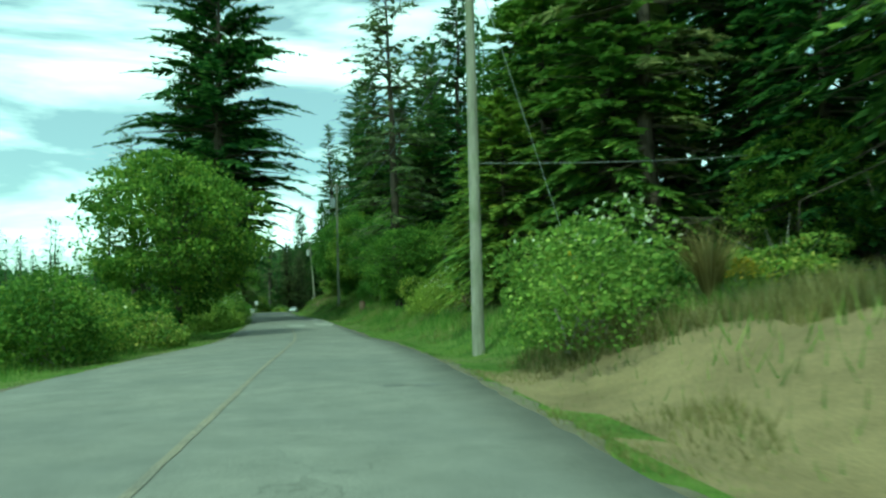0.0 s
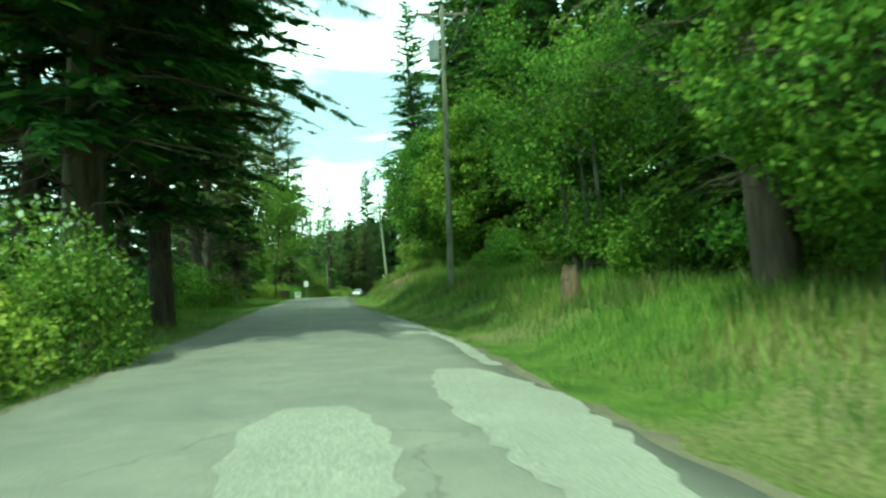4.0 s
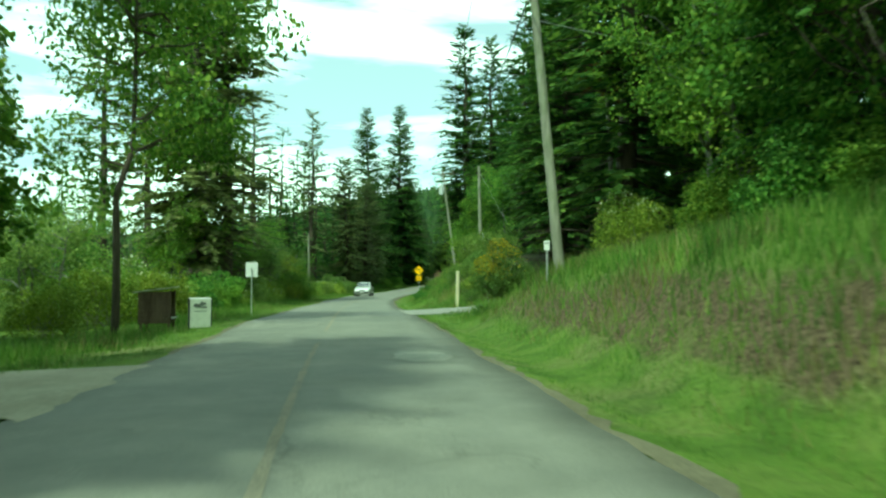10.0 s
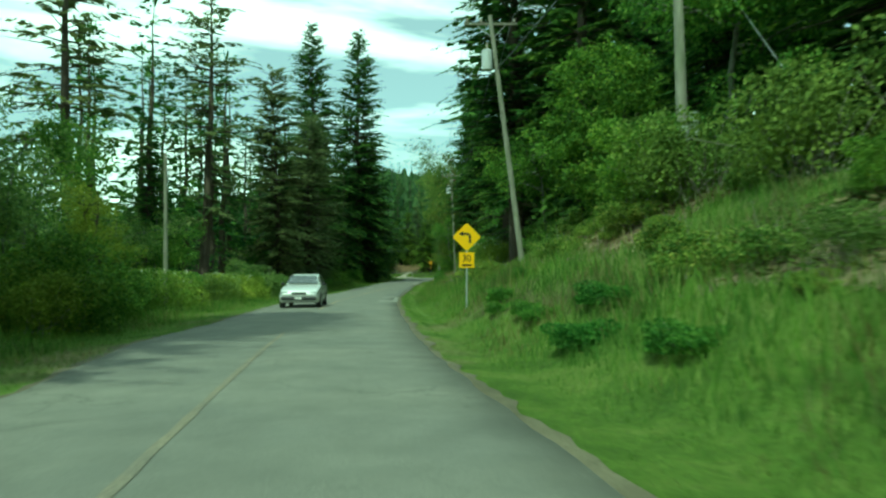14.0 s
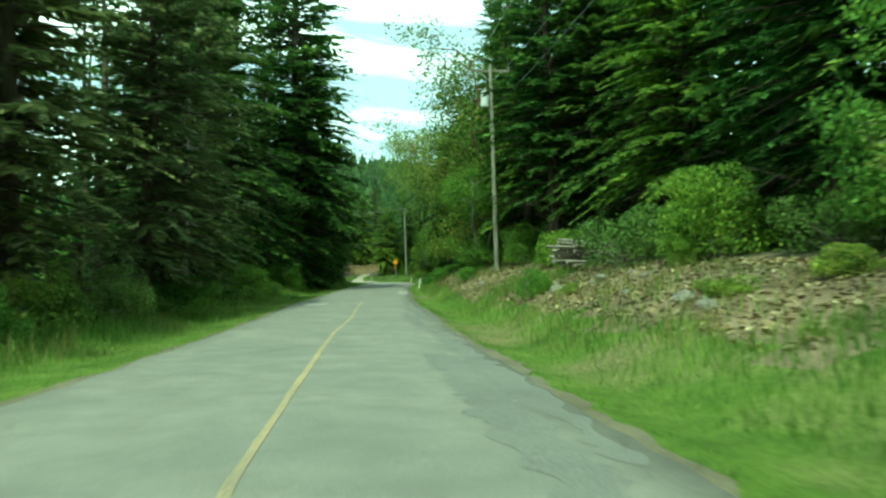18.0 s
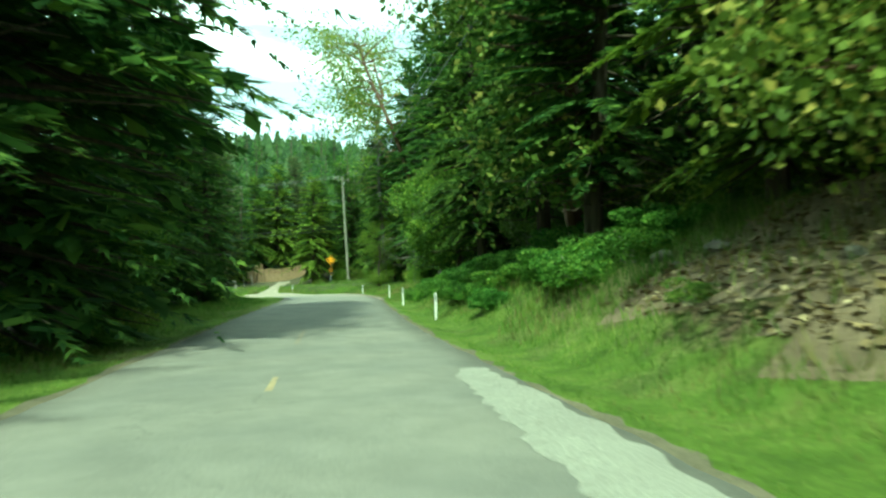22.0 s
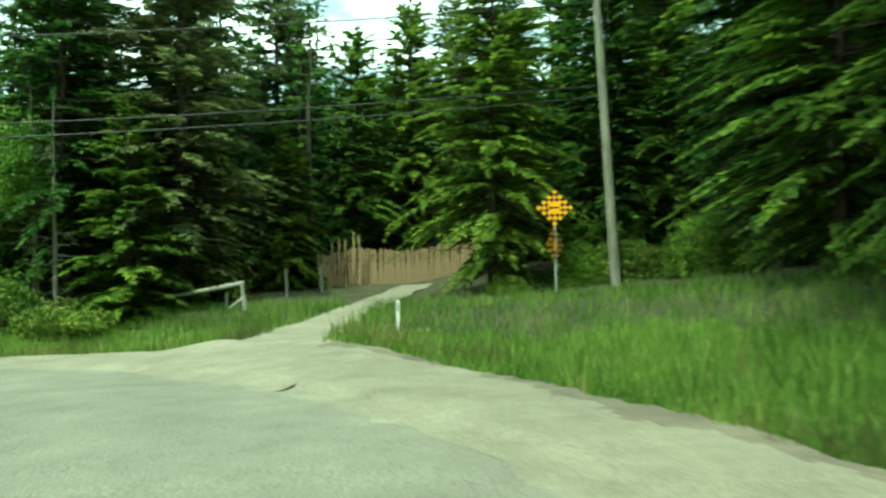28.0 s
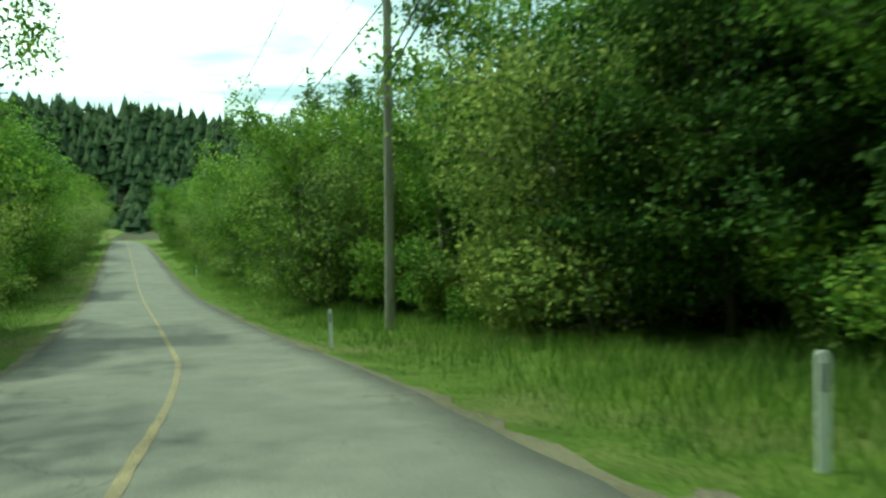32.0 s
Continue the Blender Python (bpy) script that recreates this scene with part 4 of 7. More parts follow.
kind_of_plant("near0", "fir_tree", "green fir with broad drooping boughs over the verge", "conifer tree", FIRS,
              two(conifer_meshes(61, 16, 4.8, 0.08, 0.44, 7, 30, 5, 0.35, 0.35, M_FIR_LIGHT, shape=0.5, dead=8, fine=0.45)))
kind_of_plant("near1", "fir_tree", "green fir with broad drooping boughs over the verge", "conifer tree", FIRS,
              two(conifer_meshes(62, 18, 4.6, 0.14, 0.46, 7, 28, 5, 0.3, 0.4, shape=0.5, dead=16, fine=0.45)))
kind_of_plant("spire", "spruce_tree", "tall pointed dark spruce above its neighbours", "conifer tree", "pointed spruces",
              two(conifer_meshes(71, 32, 7.4, 0.02, 0.5, 9, 20, 3, 0.18, 0.16, shape=0.66)))
kind_of_plant("cedar0", "cedar_tree", "yellowish green cedar with hanging sprays", "conifer tree", "cedars",
              two(conifer_meshes(81, 11, 4.0, 0.02, 0.36, 8, 28, 5, 0.55, 0.3, M_CEDAR, shape=0.5)))
kind_of_plant("polefir", "young_fir", "slim fir with a bare pale stem in the shade", "conifer tree", "slim firs",
              two(conifer_meshes(98, 15, 2.6, 0.36, 0.5, 6, 20, 3, 0.2, 0.4, M_FIR, M_BARK_PALE, dead=18, shape=0.5)))
kind_of_plant("snag", "dead_fir", "thin dead fir with bare grey branches", "dead tree", "",
              two(conifer_meshes(91, 9, 1.3, 0.8, 0.5, 3, 5, 1, 0.1, 0.5, M_FIR, M_DEADWOOD, dead=46)))
for k in range(2):
    kind_of_plant("maple%d" % k, "maple_tree", "leafy green maple in full sun", "broadleaf tree", "maples",
                  two(dome_meshes(101 + k, 9.6, 4.0, 0.10, 330, 80, 0.19, M_MAPLE)))
for k in range(3):
    kind_of_plant("alder%d" % k, "alder_tree", "green alder with pale stems on the wood's edge", "broadleaf tree", "alders",
                  two(broadleaf_meshes(111 + k, 10.0, 3.2, 0.06, 28, 170, 130, 0.14, M_ALDER, spread=0.26, stems=2)))
for k in range(2):
    kind_of_plant("willow%d" % k, "willow_tree", "grey-green willow thicket beside the road", "broadleaf tree", "willows",
                  two(broadleaf_meshes(121 + k, 7.0, 3.2, 0.04, 30, 170, 110, 0.13, M_WILLOW, spread=0.28, stems=4)))
kind_of_plant("hawthorn", "hawthorn_tree", "dark green hawthorn leaning over the verge, leaves toned for shade", "broadleaf tree", "hawthorns",
              two(dome_meshes(125, 7.5, 3.4, 0.06, 260, 90, 0.13, M_HAWTHORN_DIM, M_BARK)))
kind_of_plant("arbutus0", "arbutus_tree", "arbutus with red-brown limbs and yellow-green leaves", "broadleaf tree", "arbutus trees",
              two(broadleaf_meshes(131, 16, 4.6, 0.38, 20, 120, 70, 0.17, M_MADRONA, M_BARK_RED, trunk=0.011, spread=0.25, lean=0.08)))
kind_of_plant("arbutus1", "arbutus_tree", "arbutus with red-brown limbs and yellow-green leaves", "broadleaf tree", "arbutus trees",
              two(broadleaf_meshes(132, 9, 2.8, 0.10, 24, 170, 90, 0.13, M_MADRONA, M_BARK_RED, spread=0.3)))
kind_of_plant("leaning", "arbutus_tree", "tall arbutus leaning out with bare red-brown limbs", "broadleaf tree", "arbutus trees",
              two(broadleaf_meshes(133, 25, 4.4, 0.62, 18, 110, 64, 0.17, M_MADRONA, M_BARK_RED, trunk=0.011, spread=0.25, lean=0.26)))
kind_of_plant("thin0", "alder_tree", "half-bare tree with thin leaves against the sky", "broadleaf tree", "alders",
              two(broadleaf_meshes(141, 14, 4.2, 0.25, 30, 90, 22, 0.17, M_WILLOW, M_BARK, spread=0.3, stems=2)))


def shrub_kind(key, name, label, group, seed, h, r, n, leaf, material, flowers=0, fsize=0.1, fmat=None, top=4.0, **kw):
    st, fo, p, d = shrub_meshes(seed, h, r, n, leaf, material, **kw)
    ms = [(st, "stem"), (fo, "foliage")]
    if flowers:
        ms.append((blossom_mesh(p, d, flowers, fsize, fmat, seed + 1, top), "blossom"))
    kind_of_plant(key, name, label, "shrub", group, tuple(ms))


shrub_kind("rose0", "rose_bush", "rounded light green wild rose bush with white flowers", "wild rose bushes", 201, 2.4, 1.9, 10500, 0.095, M_ROSE, 90, 0.12, M_WHITE_FLOWER)
shrub_kind("rose1", "rose_bush", "rounded light green wild rose bush with white flowers", "wild rose bushes", 202, 2.1, 2.1, 10500, 0.095, M_ROSE, 60, 0.11, M_WHITE_FLOWER)
shrub_kind("green0", "bush", "dense green bush at the foot of the trees", "green bushes", 203, 2.3, 1.8, 11500, 0.105, M_ALDER)
shrub_kind("green1", "bush", "dense green bush at the foot of the trees", "green bushes", 204, 2.9, 1.9, 12000, 0.115, M_MAPLE)
shrub_kind("bramble0", "bramble", "tangled green bramble with grey canes", "brambles", 205, 1.5, 1.7, 6000, 0.115, M_BRAMBLE, stems=30)
shrub_kind("bramble1", "bramble", "tangled green bramble with grey canes", "brambles", 206, 1.1, 1.5, 4800, 0.11, M_BRAMBLE, stems=34)
shrub_kind("broom0", "broom_bush", "broom bush with bright yellow flowers on the bank", "broom bushes", 207, 2.6, 1.7, 5200, 0.11, M_BROOM_GREEN, 750, 0.10, M_BROOM_FLOWER, 1.25, stems=30)
shrub_kind("broom1", "broom_bush", "olive green broom bush on the bank", "broom bushes", 208, 2.3, 1.8, 5600, 0.105, M_BROOM_GREEN, stems=30)
shrub_kind("fern0", "fern_clump", "lush green fern clump on the shaded bank", "fern clumps", 211, 0.8, 1.2, 5200, 0.095, M_FERN, stems=10)
shrub_kind("golden0", "golden_bush", "yellow-green bush hung with creeper", "golden bushes", 209, 2.6, 1.5, 6000, 0.095, M_GOLDEN)
shrub_kind("willowbush0", "willow_bush", "grey-green willow bush at the verge", "willow bushes", 210, 3.0, 2.0, 9000, 0.12, M_WILLOW)
kind_of_plant("rust", "dead_fir", "young fir with dead rust-brown needles", "dead tree", "",
              two(conifer_meshes(95, 11.5, 1.3, 0.8, 0.4, 5, 16, 3, 0.3, 0.4, M_RUST_LEAF, M_DEADWOOD)))
kind_of_plant("gold", "creeper_tree", "tree hung with yellow-green creeper", "broadleaf tree", "",
              two(broadleaf_meshes(151, 9.5, 2.2, 0.05, 26, 150, 110, 0.12, M_GOLDEN, M_BARK, spread=0.3, stems=2)))
kind_of_plant("tall", "maple_tree", "tall maple with a slender bare trunk and a wide crown", "broadleaf tree", "maples",
              two(broadleaf_meshes(161, 14.5, 4.8, 0.42, 34, 180, 90, 0.2, M_MAPLE, M_BARK, trunk=0.011, spread=0.24)))

# ---------------------------------------------------------------- planting by stretches of the road
def beside(s, d):
    """A place s metres along the road and d metres to its right."""
    x, y = np.interp(s, RS, RC[:, 0]), np.interp(s, RS, RC[:, 1])
    nx, ny = np.interp(s, RS, RN[:, 0]), np.interp(s, RS, RN[:, 1])
    n = math.hypot(nx, ny)
    return float(x + nx / n * d), float(y + ny / n * d)


CLEAR = []          # places kept free: x, y, radius


def row(s0, s1, step, d0, d1, kinds, smin=0.8, smax=1.2, keep=1.0, tall=(1.0, 1.0)):
    s = s0
    while s < s1:
        d = random.uniform(d0, d1)
        x, y = beside(s + random.uniform(-0.35, 0.35) * step, d)
        k = random.choice(kinds)
        g, q = random.uniform(smin, smax), random.random()
        tl = random.uniform(*tall)
        _, dd, _ = locate(x, y)
        if q < keep and abs(dd[0]) > min(abs(d0), abs(d1)) * 0.85 and all((x - a) ** 2 + (y - b) ** 2 > c * c for a, b, c in CLEAR):
            plant(k, x, y, g, tall=tl)
        s += step


CLEAR += [(-4.0, 139.5, 6.0), (-1.2, 143.5, 5.5), (1.0, 147.5, 5.0), (8.5, 322.5, 5.5), (10.3, 331.0, 4.0), (12.5, 340.0, 4.0), (13.5, 346.0, 4.5), (16.8, 329.4, 3.5), (19.2, 330.7, 3.2), (18.2, 325.0, 3.8), (17.0, 319.0, 3.4), (-31.0, 324.6, 2.4), (-27.0, 325.6, 3.0), (-23.0, 326.6, 3.0), (-18.5, 327.6, 3.0), (11.5, 337, 4), (14, 344, 5), (8, 338, 3.5), (16, 340, 3.5), (6.2, 333.6, 3), (4, 334, 2.5), (6.0, 224.0, 3.2), (3.8, 222.6, 2.6), (8.0, 226.2, 1.6)]
random.seed(7)
FIR = ("fir0", "fir1", "fir2", "full0", "full1", "full2")

# single trees that stand out
plant("maple0", -7.4, 35.4, 1.0)
plant("bigfir", -9.6, 59.6, 1.0)
plant("bigfir", -10.4, 67.5, 0.78)
plant("fir2", -14.6, 75.0, 1.0)
plant("fir0", -14.0, 65.0, 1.1)
plant("sparse1", -15.2, 90.5, 1.0)
plant("full1", -16.8, 95.5, 0.45)
plant("sparse0", -14.4, 86.0, 1.0)
plant("full0", -17.2, 101.0, 0.45)
plant("cedar0", 9.7, 31.6, 1.4)
plant("cedar0", 10.6, 25.6, 1.2)
plant("cedar0", 6.9, 27.4, 0.8)
plant("sparse1", 11.6, 24.5, 1.0)
plant("maple1", 15.0, 20.5, 0.5)
plant("fir1", 16.5, 25.0, 1.1)
plant("fir0", 18.5, 17.0, 1.1)
plant("young0", 8.6, 43.0, 1.3)
plant("young1", 10.5, 49.0, 1.2)
plant("sparse0", 5.0, 54.5, 1.1)
plant("near0", 7.6, 58.5, 0.9)
plant("alder0", 4.6, 66.0, 0.9)
plant("alder1", 5.4, 72.0, 1.1)
plant("maple0", 4.7, 51.2, 0.66)
plant("near0", 4.6, 82.0, 0.95)
plant("maple0", 1.6, 89.0, 1.0)
plant("maple1", 2.2, 95.5, 1.05)
plant("maple1", 2.8, 83.0, 1.0)
plant("bramble1", *beside(133, 5.6), 0.55)
plant("maple0", 5.0, 104.0, 0.95)
plant("near1", 4.0, 110.0, 1.0)
plant("maple1", 1.8, 120.0, 0.9)
plant("alder0", 2.6, 128.5, 1.0)
plant("near1", 5.2, 134.0, 1.1)
plant("fir1", 7.5, 150.5, 1.1)
plant("fir0", 6.2, 160.0, 1.1)
plant("alder1", 3.0, 170.5, 0.95)
plant("maple1", 2.0, 178.0, 0.8)
plant("alder2", 2.2, 187.0, 0.8)
plant("sparse1", 8.6, 196.5, 1.1)
plant("sparse0", 10.2, 200.5, 1.1)
plant("alder0", 5.4, 208.0, 0.95)
plant("near1", 7.2, 213.0, 1.0)
plant("near0", 8.8, 222.0, 1.0)
plant("near1", 9.6, 231.0, 0.95)
plant("near0", 9.0, 240.5, 0.85)
plant("arbutus1", 8.4, 250.8, 1.2)
plant("near0", 11.0, 246.0, 0.95)
plant("near0", 11.2, 257.0, 0.9)
plant("near1", 10.8, 263.0, 0.95)
plant("arbutus1", 12.2, 266.0, 1.7)
plant("near1", 13.6, 271.0, 1.0)
plant("near1", 14.4, 279.0, 0.95)
plant("maple0", 16.2, 287.0, 0.9)
plant("near1", 18.2, 294.0, 1.0)
plant("near1", 20.5, 300.5, 0.95)
plant("arbutus0", 21.8, 318.0, 1.9, turn=170)
plant("near1", 21.0, 308.0, 1.0)
plant("alder2", 22.5, 316.0, 0.95)
plant("spire", -11.3, 250.9, 1.16)
plant("spire", -4.9, 264.2, 1.28)
plant("young0", 2.2, 333.4, 1.0)
plant("near0", 5.6, 345.0, 0.6)
plant("near1", 17.4, 338.5, 0.75)
plant("near0", 12.6, 355.5, 0.8)
plant("near0", 13.4, 350.0, 1.0)
plant("near0", 21.5, 341.0, 1.0)
plant("near0", 24.0, 336.5, 1.0)
plant("lichenfir", 26.0, 343.0, 0.7)
plant("near1", 21.0, 336.0, 0.75)
plant("near0", 9.6, 349.0, 0.9)
plant("lichenfir", 16.6, 352.0, 0.65)
plant("near0", 19.0, 348.0, 0.85)
plant("full1", 7.0, 350.0, 0.95)
plant("full1", 2.6, 340.8, 1.25)
plant("rust", 0.6, 135.0, 1.0)
plant("near1", 6.0, 140.6, 1.0)
plant("fir1", 9.0, 138.0, 1.0)
plant("alder2", 6.6, 144.2, 0.7)
plant("snag", -1.0, 333.6, 1.05)
plant("snag", 0.0, 332.8, 0.7, tall=1.3)
plant("full0", -3.6, 336.6, 0.8)
plant("alder1", -9.8, 333.6, 0.7)
plant("full2", -11.5, 337.0, 0.9)
plant("alder2", -16.0, 331.6, 0.55)
plant("alder1", -20.0, 331.0, 0.62)
plant("near1", -13.0, 341.0, 1.0)
plant("maple1", -21.5, 334.8, 0.8)
plant("thin0", -27.0, 334.0, 0.9)
plant("maple0", -2.2, 270.8, 0.52)
plant("full1", 1.7, 293.2, 0.85)
plant("hawthorn", 1.0, 291.8, 0.55)
plant("full1", 0.4, 296.4, 1.15)
plant("full0", -1.2, 291.0, 0.95)
plant("lichenfir", -11.9, 226.5, 0.7)
plant("lichenfir", -11.2, 234.0, 0.75)
plant("willowbush0", -12.2, 222.5, 0.7)
plant("golden0", -13.0, 217.5, 0.7)
plant("snag", -10.8, 230.0, 0.9, tall=1.5)
plant("alder0", -17.5, 222.0, 0.6)
plant("willow0", -19.5, 227.0, 0.7)
plant("arbutus0", 8.4, 247.0, 1.2, turn=180)
plant("leaning", 22.0, 306.0, 1.05, turn=180)
plant("tall", -17.7, 130.7, 0.9, tall=1.3)
plant("full2", -19.0, 110.2, 1.2)
plant("fir1", -16.6, 105.6, 0.9)
plant("alder2", 7.4, 244.6, 0.8)
plant("willow0", -23.0, 137.0, 0.8)
plant("alder0", -26.0, 146.0, 0.7)
plant("willow1", -24.5, 131.0, 0.7)
plant("near1", 23.0, 327.0, 0.9)
plant("near1", 26.0, 322.0, 1.0)
plant("full0", 25.0, 332.0, 0.9)
plant("sparse1", -18.9, 103.7, 1.2)
plant("gold", -12.2, 333.4, 0.7)
plant("gold", -17.5, 334.0, 0.75)
plant("alder0", -5.6, 335.0, 0.75)
plant("alder2", -2.2, 335.4, 0.65)
plant("sparse0", -30.0, 162.0, 1.0)
plant("sparse0", -28.0, 178.0, 1.2)
plant("sparse1", -34.0, 184.0, 1.25)
plant("sparse1", -25.0, 170.0, 1.0)
plant("sparse1", -23.9, 192.2, 1.0)
plant("lichenfir", -21.4, 157.7, 1.25)
plant("sparse1", -20.2, 158.9, 1.2)
plant("sparse0", -18.9, 206.6, 1.05)
plant("maple1", -20.8, 122.4, 1.05)
plant("gold", -18.4, 178.0, 0.62)
plant("willow0", -20.0, 172.0, 0.85)
plant("gold", -21.5, 170.0, 0.7)
plant("sparse0", -17.8, 107.0, 1.05)

plant("near1", *beside(285, -9.8), 1.5)
plant("full2", -26.5, 122.5, 1.2)
plant("fir1", -24.0, 118.5, 1.0)
plant("lichenfir", 3.2, 336.0, 0.72)
plant("gold", 17.6, 311.6, 0.62, tall=1.3)
plant("lichenfir", *beside(219, -9.2), 0.8)
# the firs from s 281 on are added tall to shade the wood
for s, d, k, g in ((84, 12.8, "fir0", 1.1), (91, 12.4, "fir2", 1.15), (97.5, 11.6, "fir1", 1.2), (105, 12.2, "fir0", 1.1), (113, 9.8, "fir2", 1.1), (133, 11, "fir1", 1.15), (187.5, 12.2, "fir0", 1.1), (193.5, 10.0, "fir1", 1.25),
                   (199, 10.4, "fir2", 1.1), (236, 10.8, "fir1", 1.0), (243, 10.4, "fir0", 1.05), (251, 10.4, "fir2", 1.0), (259, 10.6, "fir1", 1.0), (281, 12.5, "fir1", 1.1), (287, 13, "fir0", 1.15), (293, 13, "fir2", 1.1), (299, 13.5, "fir1", 1.15), (305, 14, "fir0", 1.1)):
    plant(k, *beside(s, d), g)
# slim firs enlarged so that crowns above the view shade the boughs below
for s, d, g in ((291, 9.4, 0.9), (294, 10.2, 1.0), (297, 9.2, 0.8), (299.5, 10.4, 1.0), (302, 9.0, 0.85), (304.5, 9.8, 1.0), (307.5, 8.8, 0.9), (310, 9.6, 0.95), (313, 9.2, 0.8)):
    plant("polefir", *beside(s, d), g * 1.5)
# right side, from the start to the driveway
row(4, 30, 5.0, 15, 19, FIR, 0.9, 1.15)
row(34, 130, 4.8, 12.5, 16, FIR + ("near1",), 0.85, 1.15)
# right side, driveway to the bend
row(147, 292, 4.8, 13, 16, FIR + ("near1",), 0.85, 1.15)
# left side
row(70, 108, 5.8, -14, -10.5, ("sparse0", "sparse1"), 0.75, 1.0, 0.7)
row(96, 112, 6.0, -21, -17, ("sparse1", "full1", "fir1"), 0.6, 0.9, 0.8)
row(196, 206, 5.0, -15, -12.5, ("full0", "full1"), 0.6, 0.75)
row(284, 311, 3.2, 9.6, 11.6, ("near1", "full0", "near1", "alder2", "near1"), 0.75, 1.0)
row(240, 288, 4.0, -11.5, -8.5, FIR, 0.75, 1.02)


def fill(x0, x1, y0, y1, step, dmin, dmax, kinds, smin, smax):
    """Trees over a piece of land, at a given distance from the road."""
    for i in range(int((x1 - x0) / step)):
        for j in range(int((y1 - y0) / step)):
            x = x0 + (i + random.uniform(0.1, 0.9)) * step
            y = y0 + (j + random.uniform(0.1, 0.9)) * step
            k, g = random.choice(kinds), random.uniform(smin, smax)
            _, d, _ = locate(x, y)
            if dmin < d[0] < dmax and all((x - a) ** 2 + (y - b) ** 2 > c * c for a, b, c in CLEAR):
                plant(k, x, y, g)


# inside of the bend: firs out of view, added to shade the outer verge
fill(-32, -8, 290, 315, 5.0, -24, -9.5, ("fir0", "fir1", "full0", "fir2"), 0.75, 1.0)
# outside of the bend
fill(-14, 10, 332, 352, 4.6, 10.0, 26, ("cedar0", "polefir", "alder1", "cedar0", "young1", "lichenfir"), 0.6, 0.85)
fill(-26, 36, 286, 362, 4.8, 11.5, 20, ("near0", "full1", "cedar0", "near1", "near0", "full2"), 0.65, 0.95)


def deep_woods():
    """The firs deep in the wood, behind the front rows: too many and too dark to tell apart."""
    rs = np.random.RandomState(77)
    trunks, crowns, places = [], [], []
    for k in range(3):
        t, c = conifer_meshes(41 + k, 26, 5.2, 0.02, 1.2, 6, 7, 1, 0.3, 0.35, shape=0.5, width=1.35, fine=1.0, boughs=False)
        for store, me in ((trunks, t), (crowns, c)):
            v = np.empty(len(me.vertices) * 3, np.float32)
            me.vertices.foreach_get("co", v)
            f = np.empty(len(me.loops), np.int32)
            me.loops.foreach_get("vertex_index", f)
            store.append((v.reshape(-1, 3), f.reshape(len(me.polygons), -1)))
            bpy.data.meshes.remove(me)
    for x0, x1, y0, y1, step, dmin, dmax, lo, hi in ((-14, 40, -20, 290, 5.6, 18, 32, 0.85, 1.25), (-34, 56, 282, 382, 4.4, 19, 42, 0.5, 0.72), (-70, 120, 378, 440, 6.2, 45, 130, 0.45, 0.75), (-48, 0, 200, 276, 5.4, -24, -14, 0.75, 1.0),
                                                  (-130, -30, 235, 310, 6.0, -32, -20, 0.6, 0.95), (-70, -40, 110, 200, 6.5, -60, -36, 0.4, 0.7), (-70, -45, -20, 45, 8.0, -70, -46, 0.3, 0.5), (-140, -40, 315, 350, 7.0, 19, 34, 0.6, 0.9)):
        for x in np.arange(x0, x1, step):
            for y in np.arange(y0, y1, step):
                places.append((x + rs.uniform(0, step), y + rs.uniform(0, step), dmin, dmax, rs.uniform(lo, hi)))
    p = np.array(places)
    _, d, _ = locate(p[:, 0], p[:, 1])
    p = p[(d > p[:, 2]) & (d < p[:, 3])]
    p = np.array([q for q in p if all((q[0] - a) ** 2 + (q[1] - b) ** 2 > c * c for a, b, c in CLEAR)])
    z = height(p[:, 0], p[:, 1])
    for name, store, material in (("deep_wood_trunks", trunks, M_BARK), ("deep_wood_crowns", crowns, M_FIR)):
        V, F, o = [], [], 0
        for i, (x, y, _, _, g) in enumerate(p):
            v, f = store[i % 3]
            a = i * 2.4
            c, s = math.cos(a) * g, math.sin(a) * g
            V.append(np.stack([x + v[:, 0] * c - v[:, 1] * s, y + v[:, 0] * s + v[:, 1] * c, z[i] + v[:, 2] * g], 1))
            F.append(f + o)
            o += len(v)
        tagged(new(name, mesh_np(name, np.vstack(V), np.vstack(F), material)), "dark firs standing deep in the wood", "forest", kind="stuff")


deep_woods()
